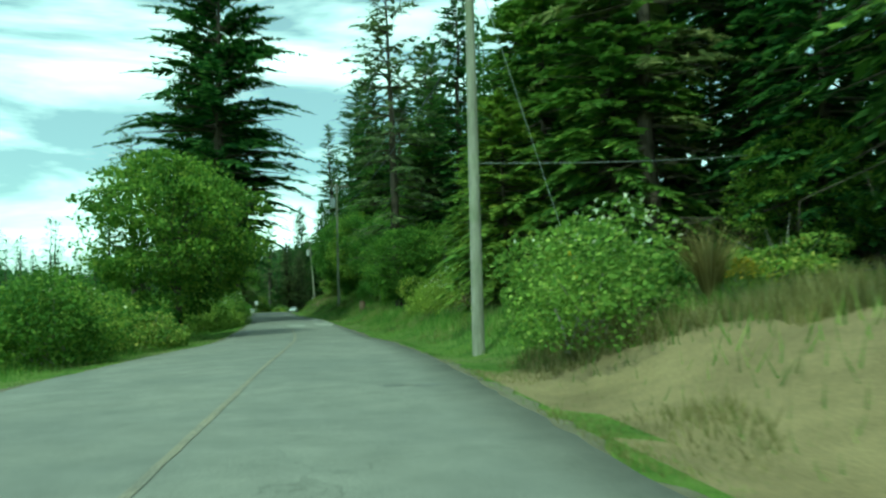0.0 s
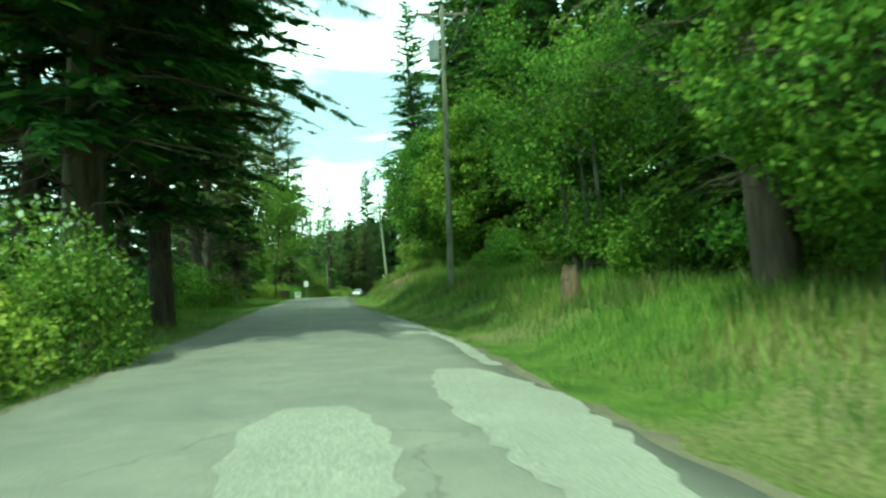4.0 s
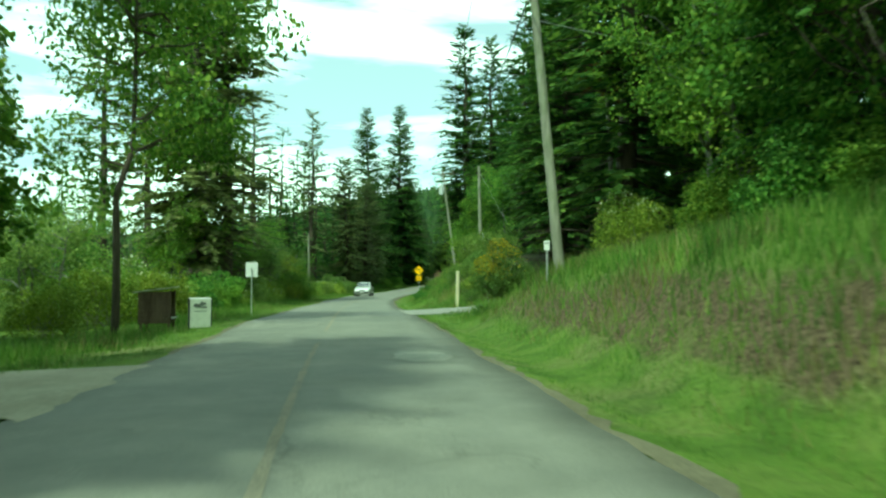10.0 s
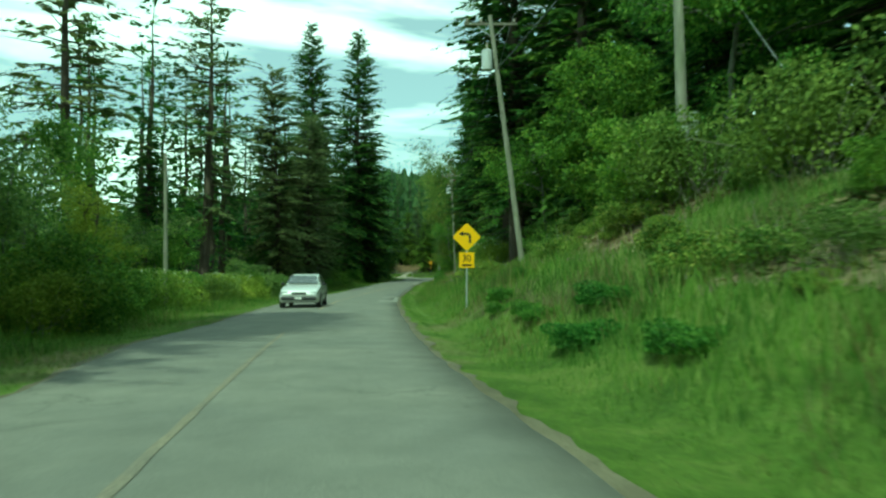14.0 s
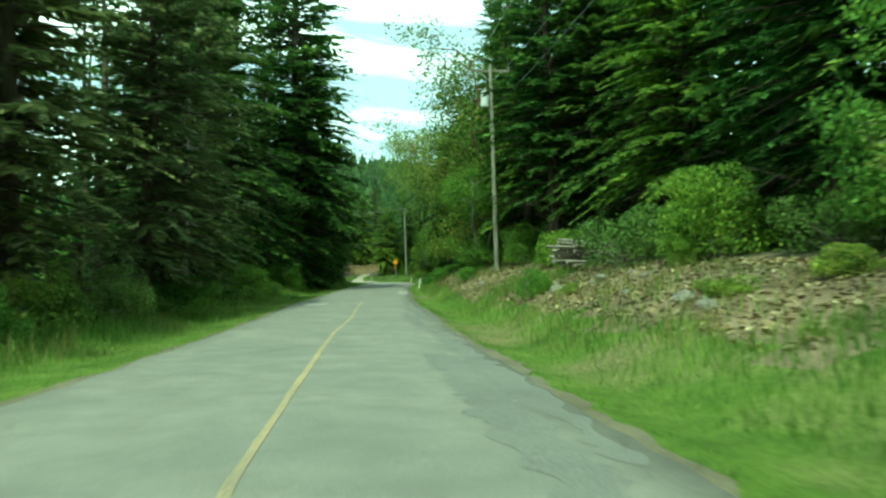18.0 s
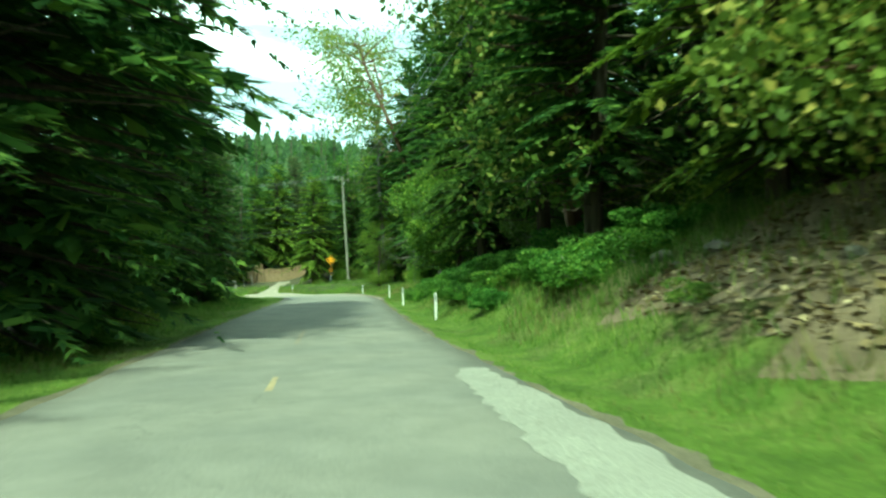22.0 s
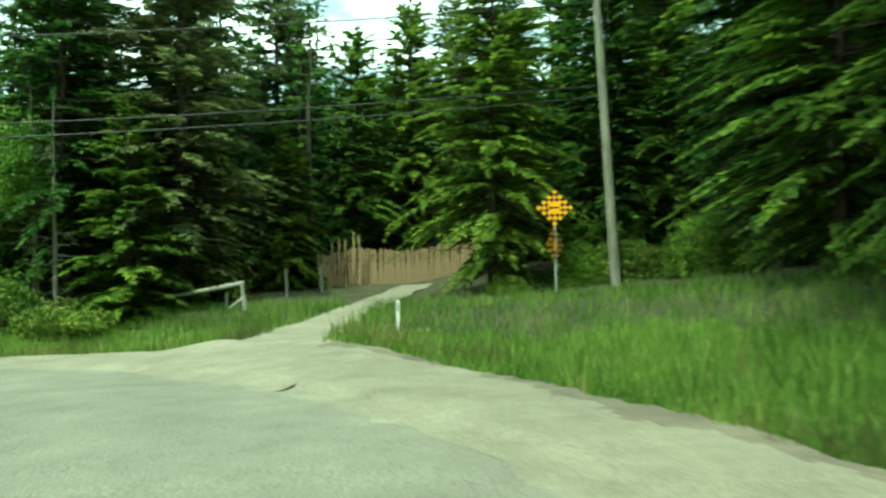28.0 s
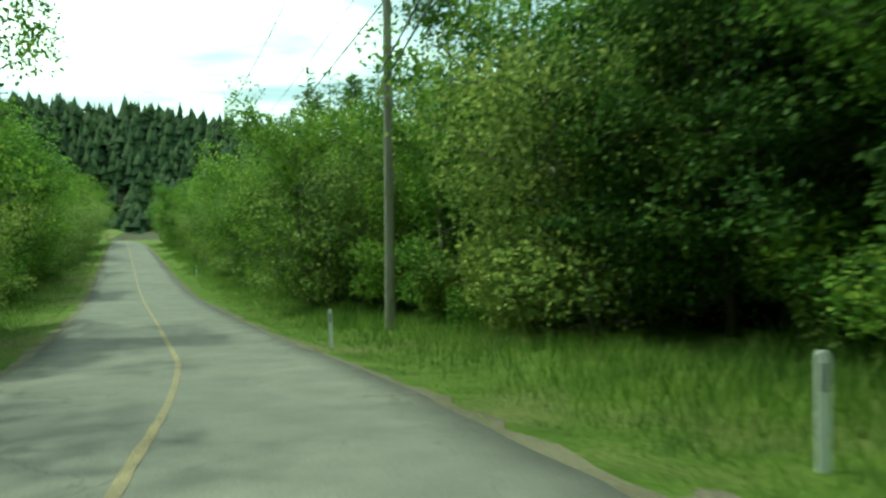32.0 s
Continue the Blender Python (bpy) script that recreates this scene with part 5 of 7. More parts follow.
# bushes along the woods
for x, y, k, g in ((4.9, 13.2, "rose0", 1.0), (8.6, 18.5, "bramble0", 0.9), (11.0, 16.0, "bramble1", 1.0), (5.6, 38.0, "rose1", 1.0), (6.4, 41.5, "rose0", 0.9), (5.8, 34.8, "rose1", 0.8), (7.2, 45.0, "rose1", 0.9),
                   (-7.8, 20.5, "green1", 0.95), (-9.4, 25.0, "rose1", 1.25), (-11.5, 18.5, "green0", 1.0), (-10.2, 30.0, "green1", 1.0), (-7.4, 29.0, "bramble0", 1.0), (-14.5, 26.0, "rose1", 1.2), (-12.0, 34.0, "rose1", 1.0),
                   (-8.2, 33.4, "green0", 0.7), (8.4, 14.0, "broom0", 0.32), (14.5, 13.0, "green1", 0.8), (16.5, 9.0, "bramble0", 1.0), (-8.4, 47.0, "rose0", 1.0), (-8.6, 51.0, "rose1", 1.1), (-9.6, 49.0, "rose1", 1.3), (-9.4, 44.0, "rose1", 1.1), (-8.0, 54.0, "rose0", 1.0),
                   (-2.0, 151.2, "broom0", 0.85), (-16.9, 169.0, "golden0", 0.75), (-18.4, 166.0, "golden0", 0.8), (-18.8, 139.6, "golden0", 1.0), (-20.6, 137.2, "golden0", 1.1), (-1.6, 152.6, "broom0", 1.05), (0.4, 153.4, "broom1", 0.95), (-3.6, 149.4, "broom1", 0.35), (-2.8, 153.4, "broom1", 0.6), (-3.4, 155.8, "broom1", 0.6), (-2.2, 155.0, "broom1", 0.75), (-3.4, 158.6, "broom1", 0.4), (-3.8, 161.6, "bramble0", 0.5), (-3.0, 164.0, "bramble0", 0.45), (0.4, 157.5, "broom1", 0.45), (1.4, 161.0, "broom1", 0.4), (2.8, 150.0, "broom1", 1.2), (-1.6, 151.5, "broom1", 0.8), (4.6, 147.6, "broom1", 1.1), (6.6, 146.4, "broom1", 1.0), (8.6, 145.8, "bramble0", 1.0), (10.4, 145.4, "broom1", 1.1), (6.0, 149.0, "bramble1", 1.2), (8.4, 148.2, "broom1", 1.2), (10.8, 148.6, "bramble0", 1.1), (12.6, 146.0, "broom1", 1.0), (4.2, 151.5, "bramble1", 1.1), (13.0, 149.6, "green0", 1.0),
                   (1.6, 199.5, "rose1", 1.25), (3.4, 203.0, "rose1", 1.2), (1.2, 195.0, "rose0", 0.9), (-0.6, 129.5, "rose0", 0.8), (0.9, 131.5, "bramble0", 0.9), (20.5, 333.0, "bramble0", 1.0), (22.4, 330.4, "green0", 0.9), (23.6, 333.4, "bramble1", 1.2), (21.6, 335.4, "green0", 1.0), (24.2, 328.6, "bramble0", 1.0), (-20.5, 141.0, "rose1", 1.2), (-22.5, 143.5, "rose0", 1.1), (-21.5, 134.0, "golden0", 0.9), (-26.5, 138.5, "rose1", 1.3), (-15.6, 87.5, "green1", 1.1), (-16.2, 92.5, "green1", 1.2), (-15.0, 83.0, "green0", 1.2), (20.2, 305.4, "green0", 0.9), (20.8, 307.8, "bramble0", 1.0), (-1.6, 135.2, "bramble0", 0.8), (-3.4, 134.6, "bramble1", 0.6), (1.6, 111.5, "rose0", 1.6), (0.6, 100.5, "rose0", 0.9), (2.2, 98.0, "rose1", 1.2),
                   (-6.9, 331.8, "golden0", 0.85), (-13.2, 332.2, "golden0", 0.95), (-6.2, 334.6, "bramble0", 1.3), (-3.6, 333.0, "bramble0", 1.2), (-1.2, 332.6, "bramble0", 1.1),
                   (-16.6, 333.2, "bramble1", 1.0), (-21.4, 331.6, "willowbush0", 0.8), (0.6, 331.8, "bramble1", 1.0), (15.6, 331.2, "bramble0", 0.45), (18.6, 333.2, "green0", 0.7)):
    plant(k, x, y, g)
row(30, 128, 3.4, 9.2, 11.5, ("green0", "green1", "bramble0", "rose1", "alder2"), 0.65, 1.0, 0.9)
row(150, 290, 3.4, 9.4, 12, ("green0", "bramble0", "broom1", "bramble1"), 0.7, 1.1, 0.85)
row(52, 120, 3.4, -11.6, -9.6, ("green0", "bramble0", "green1"), 0.6, 1.0, 0.9)
row(146, 204, 3.0, -9.5, -6.8, ("green0", "green1", "rose1", "willowbush0"), 0.6, 1.0, 0.9)
row(152, 204, 5.0, -14, -10.5, ("alder0", "alder2", "willow0", "green1"), 0.65, 0.95, 0.9)
row(262, 290, 0.7, 4.7, 6.6, ("fern0",), 0.5, 0.8)
row(262, 290, 0.7, 6.2, 9.0, ("fern0",), 0.6, 1.0)
row(153, 172, 1.3, 4.6, 6.6, ("fern0",), 0.3, 0.5, 0.6)
row(204, 280, 3.4, -8.2, -6.6, ("green0", "bramble0", "bramble1"), 0.6, 1.0, 0.8)
row(284, 312, 2.6, 10.5, 13, ("bramble0", "green0", "bramble1"), 0.6, 0.9, 0.8)
row(312, 332, 1.6, 13, 15, ("bramble0", "green0", "bramble1"), 0.6, 0.9, 0.9)
row(152, 198, 4.0, 6.6, 8.6, ("bramble1", "bramble0"), 0.45, 0.7)
row(80, 114, 4.0, 7.5, 9.2, ("bramble1",), 0.4, 0.6)
for k in range(40):
    x, y = (4.6 + 8 * ((k * 0.618) % 1.0), 142.5 + 9 * (k / 24)) if k < 24 else (-2.5 + 8 * ((k * 0.618) % 1.0), 151.8 + 2.0 * ((k * 0.29) % 1.0))
    plant(("broom1", "broom1", "bramble1", "broom1")[k % 4], x, y, 0.35 + 0.6 * ((k * 0.37) % 1.0))
for s0, s1, d0, d1, k in LITTER[1:]:
    row(s0, s1, 1.9, d0, d1, ("bramble1", "green0", "bramble0"), 0.22, 0.42, 0.8)
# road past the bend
# hawthorns carry part of this wood's shade in their leaf colour
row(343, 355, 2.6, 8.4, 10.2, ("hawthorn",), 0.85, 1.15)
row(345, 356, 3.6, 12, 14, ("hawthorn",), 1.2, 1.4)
row(356, 362, 1.7, 7.0, 8.8, ("willowbush0", "green0", "willowbush0"), 0.7, 1.0)
row(354, 480, 3.2, 6.4, 8.5, ("willow0", "willow1", "willowbush0", "alder0"), 0.7, 1.0)
row(344, 480, 3.2, 10, 13, ("alder0", "willow1", "willow0", "alder2"), 0.8, 1.1)
row(356, 480, 6.0, 19, 24, ("thin0", "full0", "full2"), 0.8, 1.1)
row(352, 480, 3.6, -8.4, -6.0, ("green1", "alder1", "willow1", "alder2"), 0.75, 1.15)
# alders on the bend's inside, unseen, added to throw shade across the road
row(330, 352, 4.0, -12, -9, ("alder1", "alder0"), 1.0, 1.25)
row(352, 372, 4.0, -9, -7.2, ("alder1", "alder0"), 1.1, 1.3)
row(335, 480, 5.0, -16, -11, ("thin0", "alder0", "full1"), 0.7, 1.0)


def far_woods():
    """The wooded ridges in the distance: thousands of small pointed crowns."""
    rs = np.random.RandomState(5)
    xs, ys = [], []
    for cx, cy, rx, ry, n in ((-250, 225, 130, 150, 8000), (60, 720, 330, 190, 4000), (25, 455, 130, 85, 3800), (-130, 330, 60, 150, 700), (-160, 110, 60, 120, 700), (75, 170, 70, 215, 4200)):
        xs.append(rs.uniform(cx - rx, cx + rx, n)), ys.append(rs.uniform(cy - ry, cy + ry, n))
    x, y = np.concatenate(xs), np.concatenate(ys)
    _, d, _ = locate(x, y)
    ok = np.abs(d) > 34
    x, y = x[ok], y[ok]
    z = height(x, y)
    n = len(x)
    h, r = rs.uniform(5, 12.5, n), rs.uniform(1.8, 4.2, n)
    V, F, o = [], [], 0
    sides = 7
    for lo, hi, fat in ((0.02, 0.55, 1.0), (0.30, 0.80, 0.72), (0.58, 1.0, 0.46)):
        a = np.arange(sides)[None] * 2 * np.pi / sides + rs.uniform(0, 6, (n, 1))
        q = r[:, None] * fat * rs.uniform(0.45, 1.4, (n, sides))
        ring = np.stack([x[:, None] + np.cos(a) * q, y[:, None] + np.sin(a) * q, z[:, None] + h[:, None] * (lo + rs.uniform(-0.05, 0.05, (n, sides)))], 2)
        tip = np.stack([x, y, z + h * hi], 1)[:, None]
        V.append(np.concatenate([ring, tip], 1).reshape(-1, 3))
        j = np.arange(sides)
        f = np.stack([j, (j + 1) % sides, np.full(sides, sides)], 1)
        F.append((np.arange(n)[:, None, None] * (sides + 1) + f[None]).reshape(-1, 3) + o)
        o += n * (sides + 1)
    tagged(new("far_woods", mesh_np("far_woods", np.vstack(V), np.vstack(F), M_FAR)), "distant ridge covered in dark conifers", "forest", kind="stuff")


far_woods()

def dead_brush(x, y, r, h, n, seed):
    """A tangle of bare grey-brown twigs at the foot of a tree."""
    rs = random.Random(seed)
    bm = bmesh.new()
    for _ in range(n):
        a, e = rs.uniform(0, 6.283), rs.uniform(-0.2, 1.2)
        p = Vector((rs.gauss(0, r * 0.4), rs.gauss(0, r * 0.4), rs.uniform(0.05, h * 0.75)))
        d = Vector((math.cos(a) * math.cos(e), math.sin(a) * math.cos(e), math.sin(e)))
        w, ln = rs.uniform(0.006, 0.014), rs.uniform(0.3, 0.6) * h
        for k in range(3):
            q = p + d * ln / 3
            m = Matrix.Translation((p + q) / 2) @ d.to_track_quat("Z", "Y").to_matrix().to_4x4()
            bmesh.ops.create_cone(bm, segments=4, radius1=w, radius2=w * 0.7, depth=ln / 3, matrix=m)
            p, w = q, w * 0.7
            d = (d + Vector((rs.uniform(-0.4, 0.4), rs.uniform(-0.4, 0.4), rs.uniform(-0.4, 0.3)))).normalized()
    me = bpy.data.meshes.new("dead_brush")
    bm.to_mesh(me)
    bm.free()
    me.materials.append(M_DEBRIS)
    ob = new("dead_brush", me)
    ob.matrix_basis = pose(x, y, float(height(x, y)[0]) - 0.1)
    tagged(ob, "tangle of bare grey-brown dead twigs under the trees", "brush", kind="stuff")


for x, y, r, h, n, seed in ((6.0, 28.6, 1.0, 1.5, 220, 1), (7.2, 27.4, 1.2, 2.2, 240, 2), (5.9, 31.0, 0.8, 1.1, 160, 3)):
    dead_brush(x, y, r, h, n, seed)


# ---------------------------------------------------------------- poles and wires
def at_ground(x, y, dz=0.0):
    return float(height(x, y)[0]) + dz


def utility_pole(x, y, h, lean=(0.0, 0.0), arm=None, trafo=None, r=0.14, label="weathered grey wooden utility pole", boxes=False):
    """A wooden pole; arm: the heading of its crossarm in degrees; trafo: the side of the transformer."""
    z = at_ground(x, y)
    ob = new("utility_pole")
    ob.matrix_basis = pose(x, y, z - 0.3)
    tagged(ob, label, "utility pole", "utility poles")
    top = Vector((lean[0], lean[1], h + 0.3))
    at = lambda q: Vector((lean[0] * q, lean[1] * q, (h + 0.3) * q))
    bm = bmesh.new()
    rod(bm, (0, 0, 0), at(0.5), r, r * 0.85, 12)
    rod(bm, at(0.5), top, r * 0.85, r * 0.66, 12)
    part("post", bm, M_POLE, ob)
    if arm is not None:
        d = Vector((math.cos(radians(arm)), math.sin(radians(arm)), 0))
        c = at(1 - 0.35 / h)
        off = Vector((-d.y, d.x, 0)) * 0.16
        bm = bmesh.new()
        box(bm, 0, 0, 0, 2.5, 0.10, 0.12, 0.012)
        bm.transform(Matrix.Translation(c + off) @ Matrix.Rotation(radians(arm), 4, "Z"))
        part("crossarm", bm, M_ARM, ob, "grey wooden crossarm")
        for k in (-1.1, -0.45, 1.1):
            bm = bmesh.new()
            p = c + off + d * k
            rod(bm, p + Vector((0, 0, 0.05)), p + Vector((0, 0, 0.14)), 0.018, None, 6)
            rod(bm, p + Vector((0, 0, 0.12)), p + Vector((0, 0, 0.27)), 0.065, 0.04, 10)
            part("insulator", bm, M_PORCELAIN, ob)
        for k in (-0.75, 0.75):
            bm = bmesh.new()
            rod(bm, c + off + d * k, at(1 - 1.05 / h), 0.016, None, 6)
            part("brace", bm, M_GALV, ob)
    if trafo is not None:
        d = Vector((math.cos(radians(trafo)), math.sin(radians(trafo)), 0))
        c = at(1 - 2.1 / h) + d * 0.42
        bm = bmesh.new()
        rod(bm, c - Vector((0, 0, 0.45)), c + Vector((0, 0, 0.45)), 0.25, None, 18)
        rod(bm, c + Vector((0, 0, 0.44)), c + Vector((0, 0, 0.50)), 0.265, 0.2, 18)
        can = part("transformer", bm, M_TRAFO, ob, "pale grey transformer can")
        bm = bmesh.new()
        rod(bm, c + Vector((0, 0, 0.5)), c + Vector((0, 0, 0.85)), 0.05, 0.03, 10)
        part("bushing", bm, M_PORCELAIN, can)
        bm = bmesh.new()
        box(bm, 0, 0, 0, 0.5, 0.05, 0.06)
        bm.transform(Matrix.Translation(c - d * 0.2 + Vector((0, 0, 0.2))) @ Matrix.Rotation(radians(trafo), 4, "Z"))
        part("bracket", bm, M_GALV, can)
    if boxes:
        for dz, w, hh, side in ((1.9, 0.26, 0.42, -1), (2.15, 0.2, 0.75, 1)):
            bm = bmesh.new()
            box(bm, side * 0.16, -r - 0.08, dz, w, 0.16, hh, 0.02)
            part("meter_box", bm, M_GALV, ob)
    return ob, Vector((x, y, z - 0.3)) + top


def cable(a, b, sag, r=0.014, label="thin aluminium power line between poles", material=None, name="power_line"):
    a, b = Vector(a), Vector(b)
    pts = [np.array(a.lerp(b, t / 14)) - np.array((0, 0, sag * 4 * (t / 14) * (1 - t / 14))) for t in range(15)]
    d = unit(np.array(b - a))
    u = unit(np.cross(d, (0, 0, 1.0)))
    w = np.cross(d, u)
    ang = np.arange(5) * 2 * np.pi / 5
    ring = (np.cos(ang)[:, None] * u + np.sin(ang)[:, None] * w) * r
    v = np.vstack([p + ring for p in pts])
    j = np.arange(5)
    f = np.vstack([np.stack([k * 5 + j, k * 5 + (j + 1) % 5, k * 5 + 5 + (j + 1) % 5, k * 5 + 5 + j], 1) for k in range(14)])
    return tagged(new(name, mesh_np(name, v, f, material or M_WIRE, True)), label, "cable", "power lines")


POLES = [
    utility_pole(3.6, 17.9, 11.5, (0.05, 0.1), 0, None, 0.17),
    utility_pole(0.25, 73.4, 12.9, (-0.05, 0.1), 0, 180),
    utility_pole(-3.7, 127.2, 11.0, (-0.95, 0.2), 4, 180, 0.16),
    utility_pole(-0.9, 182.2, 11.6, (-1.5, 0.3), 350, 180),
    utility_pole(6.4, 238.6, 12.6, (-0.7, -0.6), 345, 180),
    utility_pole(19.2, 330.7, 12.8, (-0.5, 0.2), 30, None, 0.17),
    utility_pole(-31.0, 324.6, 11.6, (-0.1, 0.0), 20, 165),
]
far_pole = utility_pole(-78.0, 309.0, 9.5, (0, 0), 20, None)
side_pole = utility_pole(-0.2, 168.6, 8.2, (-0.15, 0.1), None, None, 0.17, "stout pole with grey meter boxes on the bank", True)
field_pole = utility_pole(-16.6, 182.1, 6.8, (-0.1, 0), None, None, 0.10, "thin pale pole among the bushes")
stump_pole = utility_pole(21.4, 336.4, 14.0, (0.1, 0), None, None, 0.13, "thin pole behind the trees")
tops = [t for _, t in POLES] + [far_pole[1]]
for a, b in zip(tops[:-1], tops[1:]):
    d = Vector((b.y - a.y, a.x - b.x, 0)).normalized()
    for k, dz in ((-1.1, 0.0), (1.1, 0.0)):
        cable(a + d * k + Vector((0, 0, dz)), b + d * k + Vector((0, 0, dz)), 1.1)
    cable(a - Vector((0, 0, 2.9)), b - Vector((0, 0, 2.9)), 0.9, 0.022, "thick black telephone cable between poles", M_WIRE_BLACK, "telephone_cable")
for dz in (5.9, 6.3):
    cable(tops[5] - Vector((0, 0.2, dz)), tops[6] - Vector((0, 0.2, dz - 1.0)), 0.9, 0.022, "thick black telephone cable between poles", M_WIRE_BLACK, "telephone_cable")
cable((3.55, 17.9, at_ground(3.6, 17.9) + 5.0), (24, 25, 6.2), 0.35, 0.012, "service wire from a roadside pole")
cable((-4.3, 127.3, 7.4), (14, 131, 6.6), 0.3, 0.012, "service wire from a roadside pole")
cable(side_pole[1] - Vector((0, 0, 0.4)), (3.2, 166.2, at_ground(3.2, 166.2)), 0.0, 0.014, "steel guy wire running to the ground", M_GALV, "guy_wire")


guy = cable(tops[0] - Vector((0, 0, 0.6)), (7.6, 20.8, at_ground(7.6, 20.8)), 0.0, 0.012, "steel guy wire with a yellow plastic guard", M_GALV, "guy_wire")
bm = bmesh.new()
foot = Vector((7.6, 20.8, at_ground(7.6, 20.8)))
way = (tops[0] - Vector((0, 0, 0.6)) - foot).normalized()
rod(bm, foot + way * 0.2, foot + way * 2.0, 0.04, 0.04, 8)
part("guard", bm, M_SIGN_YELLOW, guy, "yellow plastic guard")


# ---------------------------------------------------------------- signs and marker posts
def facing(x, y, tx, ty):
    """The turn about z of a thing whose front is -y so that it looks at (tx, ty)."""
    return math.degrees(math.atan2(tx - x, -(ty - y)))


def plate(bm, outline, y, depth):
    """A flat plate in the xz plane from its outline."""
    f = bm.faces.new([bm.verts.new((px, y, pz)) for px, pz in outline])
    r = bmesh.ops.extrude_face_region(bm, geom=[f])
    bmesh.ops.translate(bm, vec=(0, depth, 0), verts=[e for e in r["geom"] if isinstance(e, bmesh.types.BMVert)])
    bmesh.ops.recalc_face_normals(bm, faces=bm.faces)
    return bm


def diamond(s, cz, cut=0.93):
    """The corners of a diamond with clipped tips."""
    q = s * (1 - cut)
    return [(-q, cz - s + q), (q, cz - s + q), (s - q, cz - q), (s - q, cz + q), (q, cz + s - q), (-q, cz + s - q), (-s + q, cz + q), (-s + q, cz - q)]


def curve_warning_sign(x, y, tx, ty):
    z = at_ground(x, y)
    zc = 0.03 - z
    ob = new("curve_warning_sign")
    ob.matrix_basis = pose(x, y, z, 0, 0, facing(x, y, tx, ty))
    tagged(ob, "yellow diamond turn arrow sign with a 30 speed tab", "road sign")
    bm = bmesh.new()
    box(bm, 0, 0.03, (zc + 0.4) / 2 - 0.1, 0.055, 0.04, zc + 0.6, 0.006)
    part("sign_post", bm, M_GALV, ob)
    d = part("diamond_plate", plate(bmesh.new(), diamond(0.46, zc), 0.0, 0.006), M_SIGN_YELLOW, ob)
    # the bent arrow
    bm = bmesh.new()
    w = 0.032
    plate(bm, [(0.10 - w, zc - 0.20), (0.10 + w, zc - 0.20), (0.10 + w, zc + 0.05), (0.07 + w, zc + 0.09), (0.03, zc + 0.10 + w), (-0.12, zc + 0.10 + w), (-0.12, zc + 0.10 - w),
               (0.02, zc + 0.10 - w), (0.10 - w - 0.01, zc + 0.05), (0.10 - w, zc + 0.02)], -0.006, 0.005)
    plate(bm, [(-0.11, zc + 0.02), (-0.11, zc + 0.18), (-0.25, zc + 0.10)], -0.006, 0.005)
    part("arrow", bm, M_SIGN_BLACK, d)
    t = part("speed_tab", plate(bmesh.new(), [(-0.24, zc - 0.98), (0.24, zc - 0.98), (0.24, zc - 0.49), (-0.24, zc - 0.49)], 0.0, 0.006), M_SIGN_YELLOW, ob)
    lettering("30", 0.30, (0, -0.008, zc - 0.69), t, "speed_number")
    bm = bmesh.new()
    plate(bm, [(-0.15, zc - 0.93), (0.15, zc - 0.93), (0.15, zc - 0.87), (-0.15, zc - 0.87)], -0.004, 0.003)
    part("unit_bar", bm, M_SIGN_BLACK, t)


def lettering(text, size, place, parent, name, material=None):
    cu = bpy.data.curves.new(name, "FONT")
    cu.body, cu.size, cu.align_x, cu.align_y, cu.extrude = text, size, "CENTER", "CENTER", 0.002
    tmp = bpy.data.objects.new(name, cu)
    scene.collection.objects.link(tmp)
    me = bpy.data.meshes.new_from_object(tmp.evaluated_get(bpy.context.evaluated_depsgraph_get()))
    bpy.data.objects.remove(tmp)
    me.materials.clear()
    me.materials.append(material or M_SIGN_BLACK)
    me.transform(Matrix.Translation(place) @ Matrix.Rotation(radians(90), 4, "X"))
    ob = new(name, me)
    ob.parent = parent
    return ob


def checkerboard_sign(x, y):
    z = at_ground(x, y)
    zc = 0.56 - z
    ob = new("checkerboard_sign")
    ob.matrix_basis = pose(x, y, z, 0, 0, facing(x, y, 11.0, 300))
    tagged(ob, "two yellow and black chequered diamonds on one post", "road sign")
    bm = bmesh.new()
    box(bm, 0, 0.03, (zc + 0.45) / 2 - 0.15, 0.06, 0.04, zc + 0.75, 0.006)
    part("sign_post", bm, M_GALV, ob)
    for turn, c in ((0, zc), (60, zc - 1.2)):
        m = Matrix.Rotation(radians(turn), 4, "Z")
        s = 0.59
        bm = plate(bmesh.new(), diamond(s, c, 0.97), 0.0, 0.006)
        bm.transform(m)
        d = part("diamond_plate", bm, M_SIGN_AMBER, ob)
        n, u = 7, s / 7
        for i in range(n):
            for j in range(n):
                ring = max(abs(i - 3), abs(j - 3))
                if (i + j) % 2 == 1 and ring >= 2:
                    px, pz = ((i - 3) - (j - 3)) * u, ((i - 3) + (j - 3)) * u
                    bm = bmesh.new()
                    q = u * 0.98
                    plate(bm, [(px, c + pz - q), (px + q, c + pz), (px, c + pz + q), (px - q, c + pz)], -0.006, 0.005)
                    bm.transform(m)
                    part("black_square", bm, M_SIGN_BLACK, d)
        if turn == 0:
            bm = bmesh.new()
            plate(bm, [(-0.10, c - 0.025), (0.16, c - 0.025), (0.16, c + 0.025), (-0.10, c + 0.025)], -0.006, 0.005)
            plate(bm, [(-0.10, c - 0.07), (-0.10, c + 0.07), (-0.20, c)], -0.006, 0.005)
            part("arrow", bm, M_SIGN_BLACK, d)


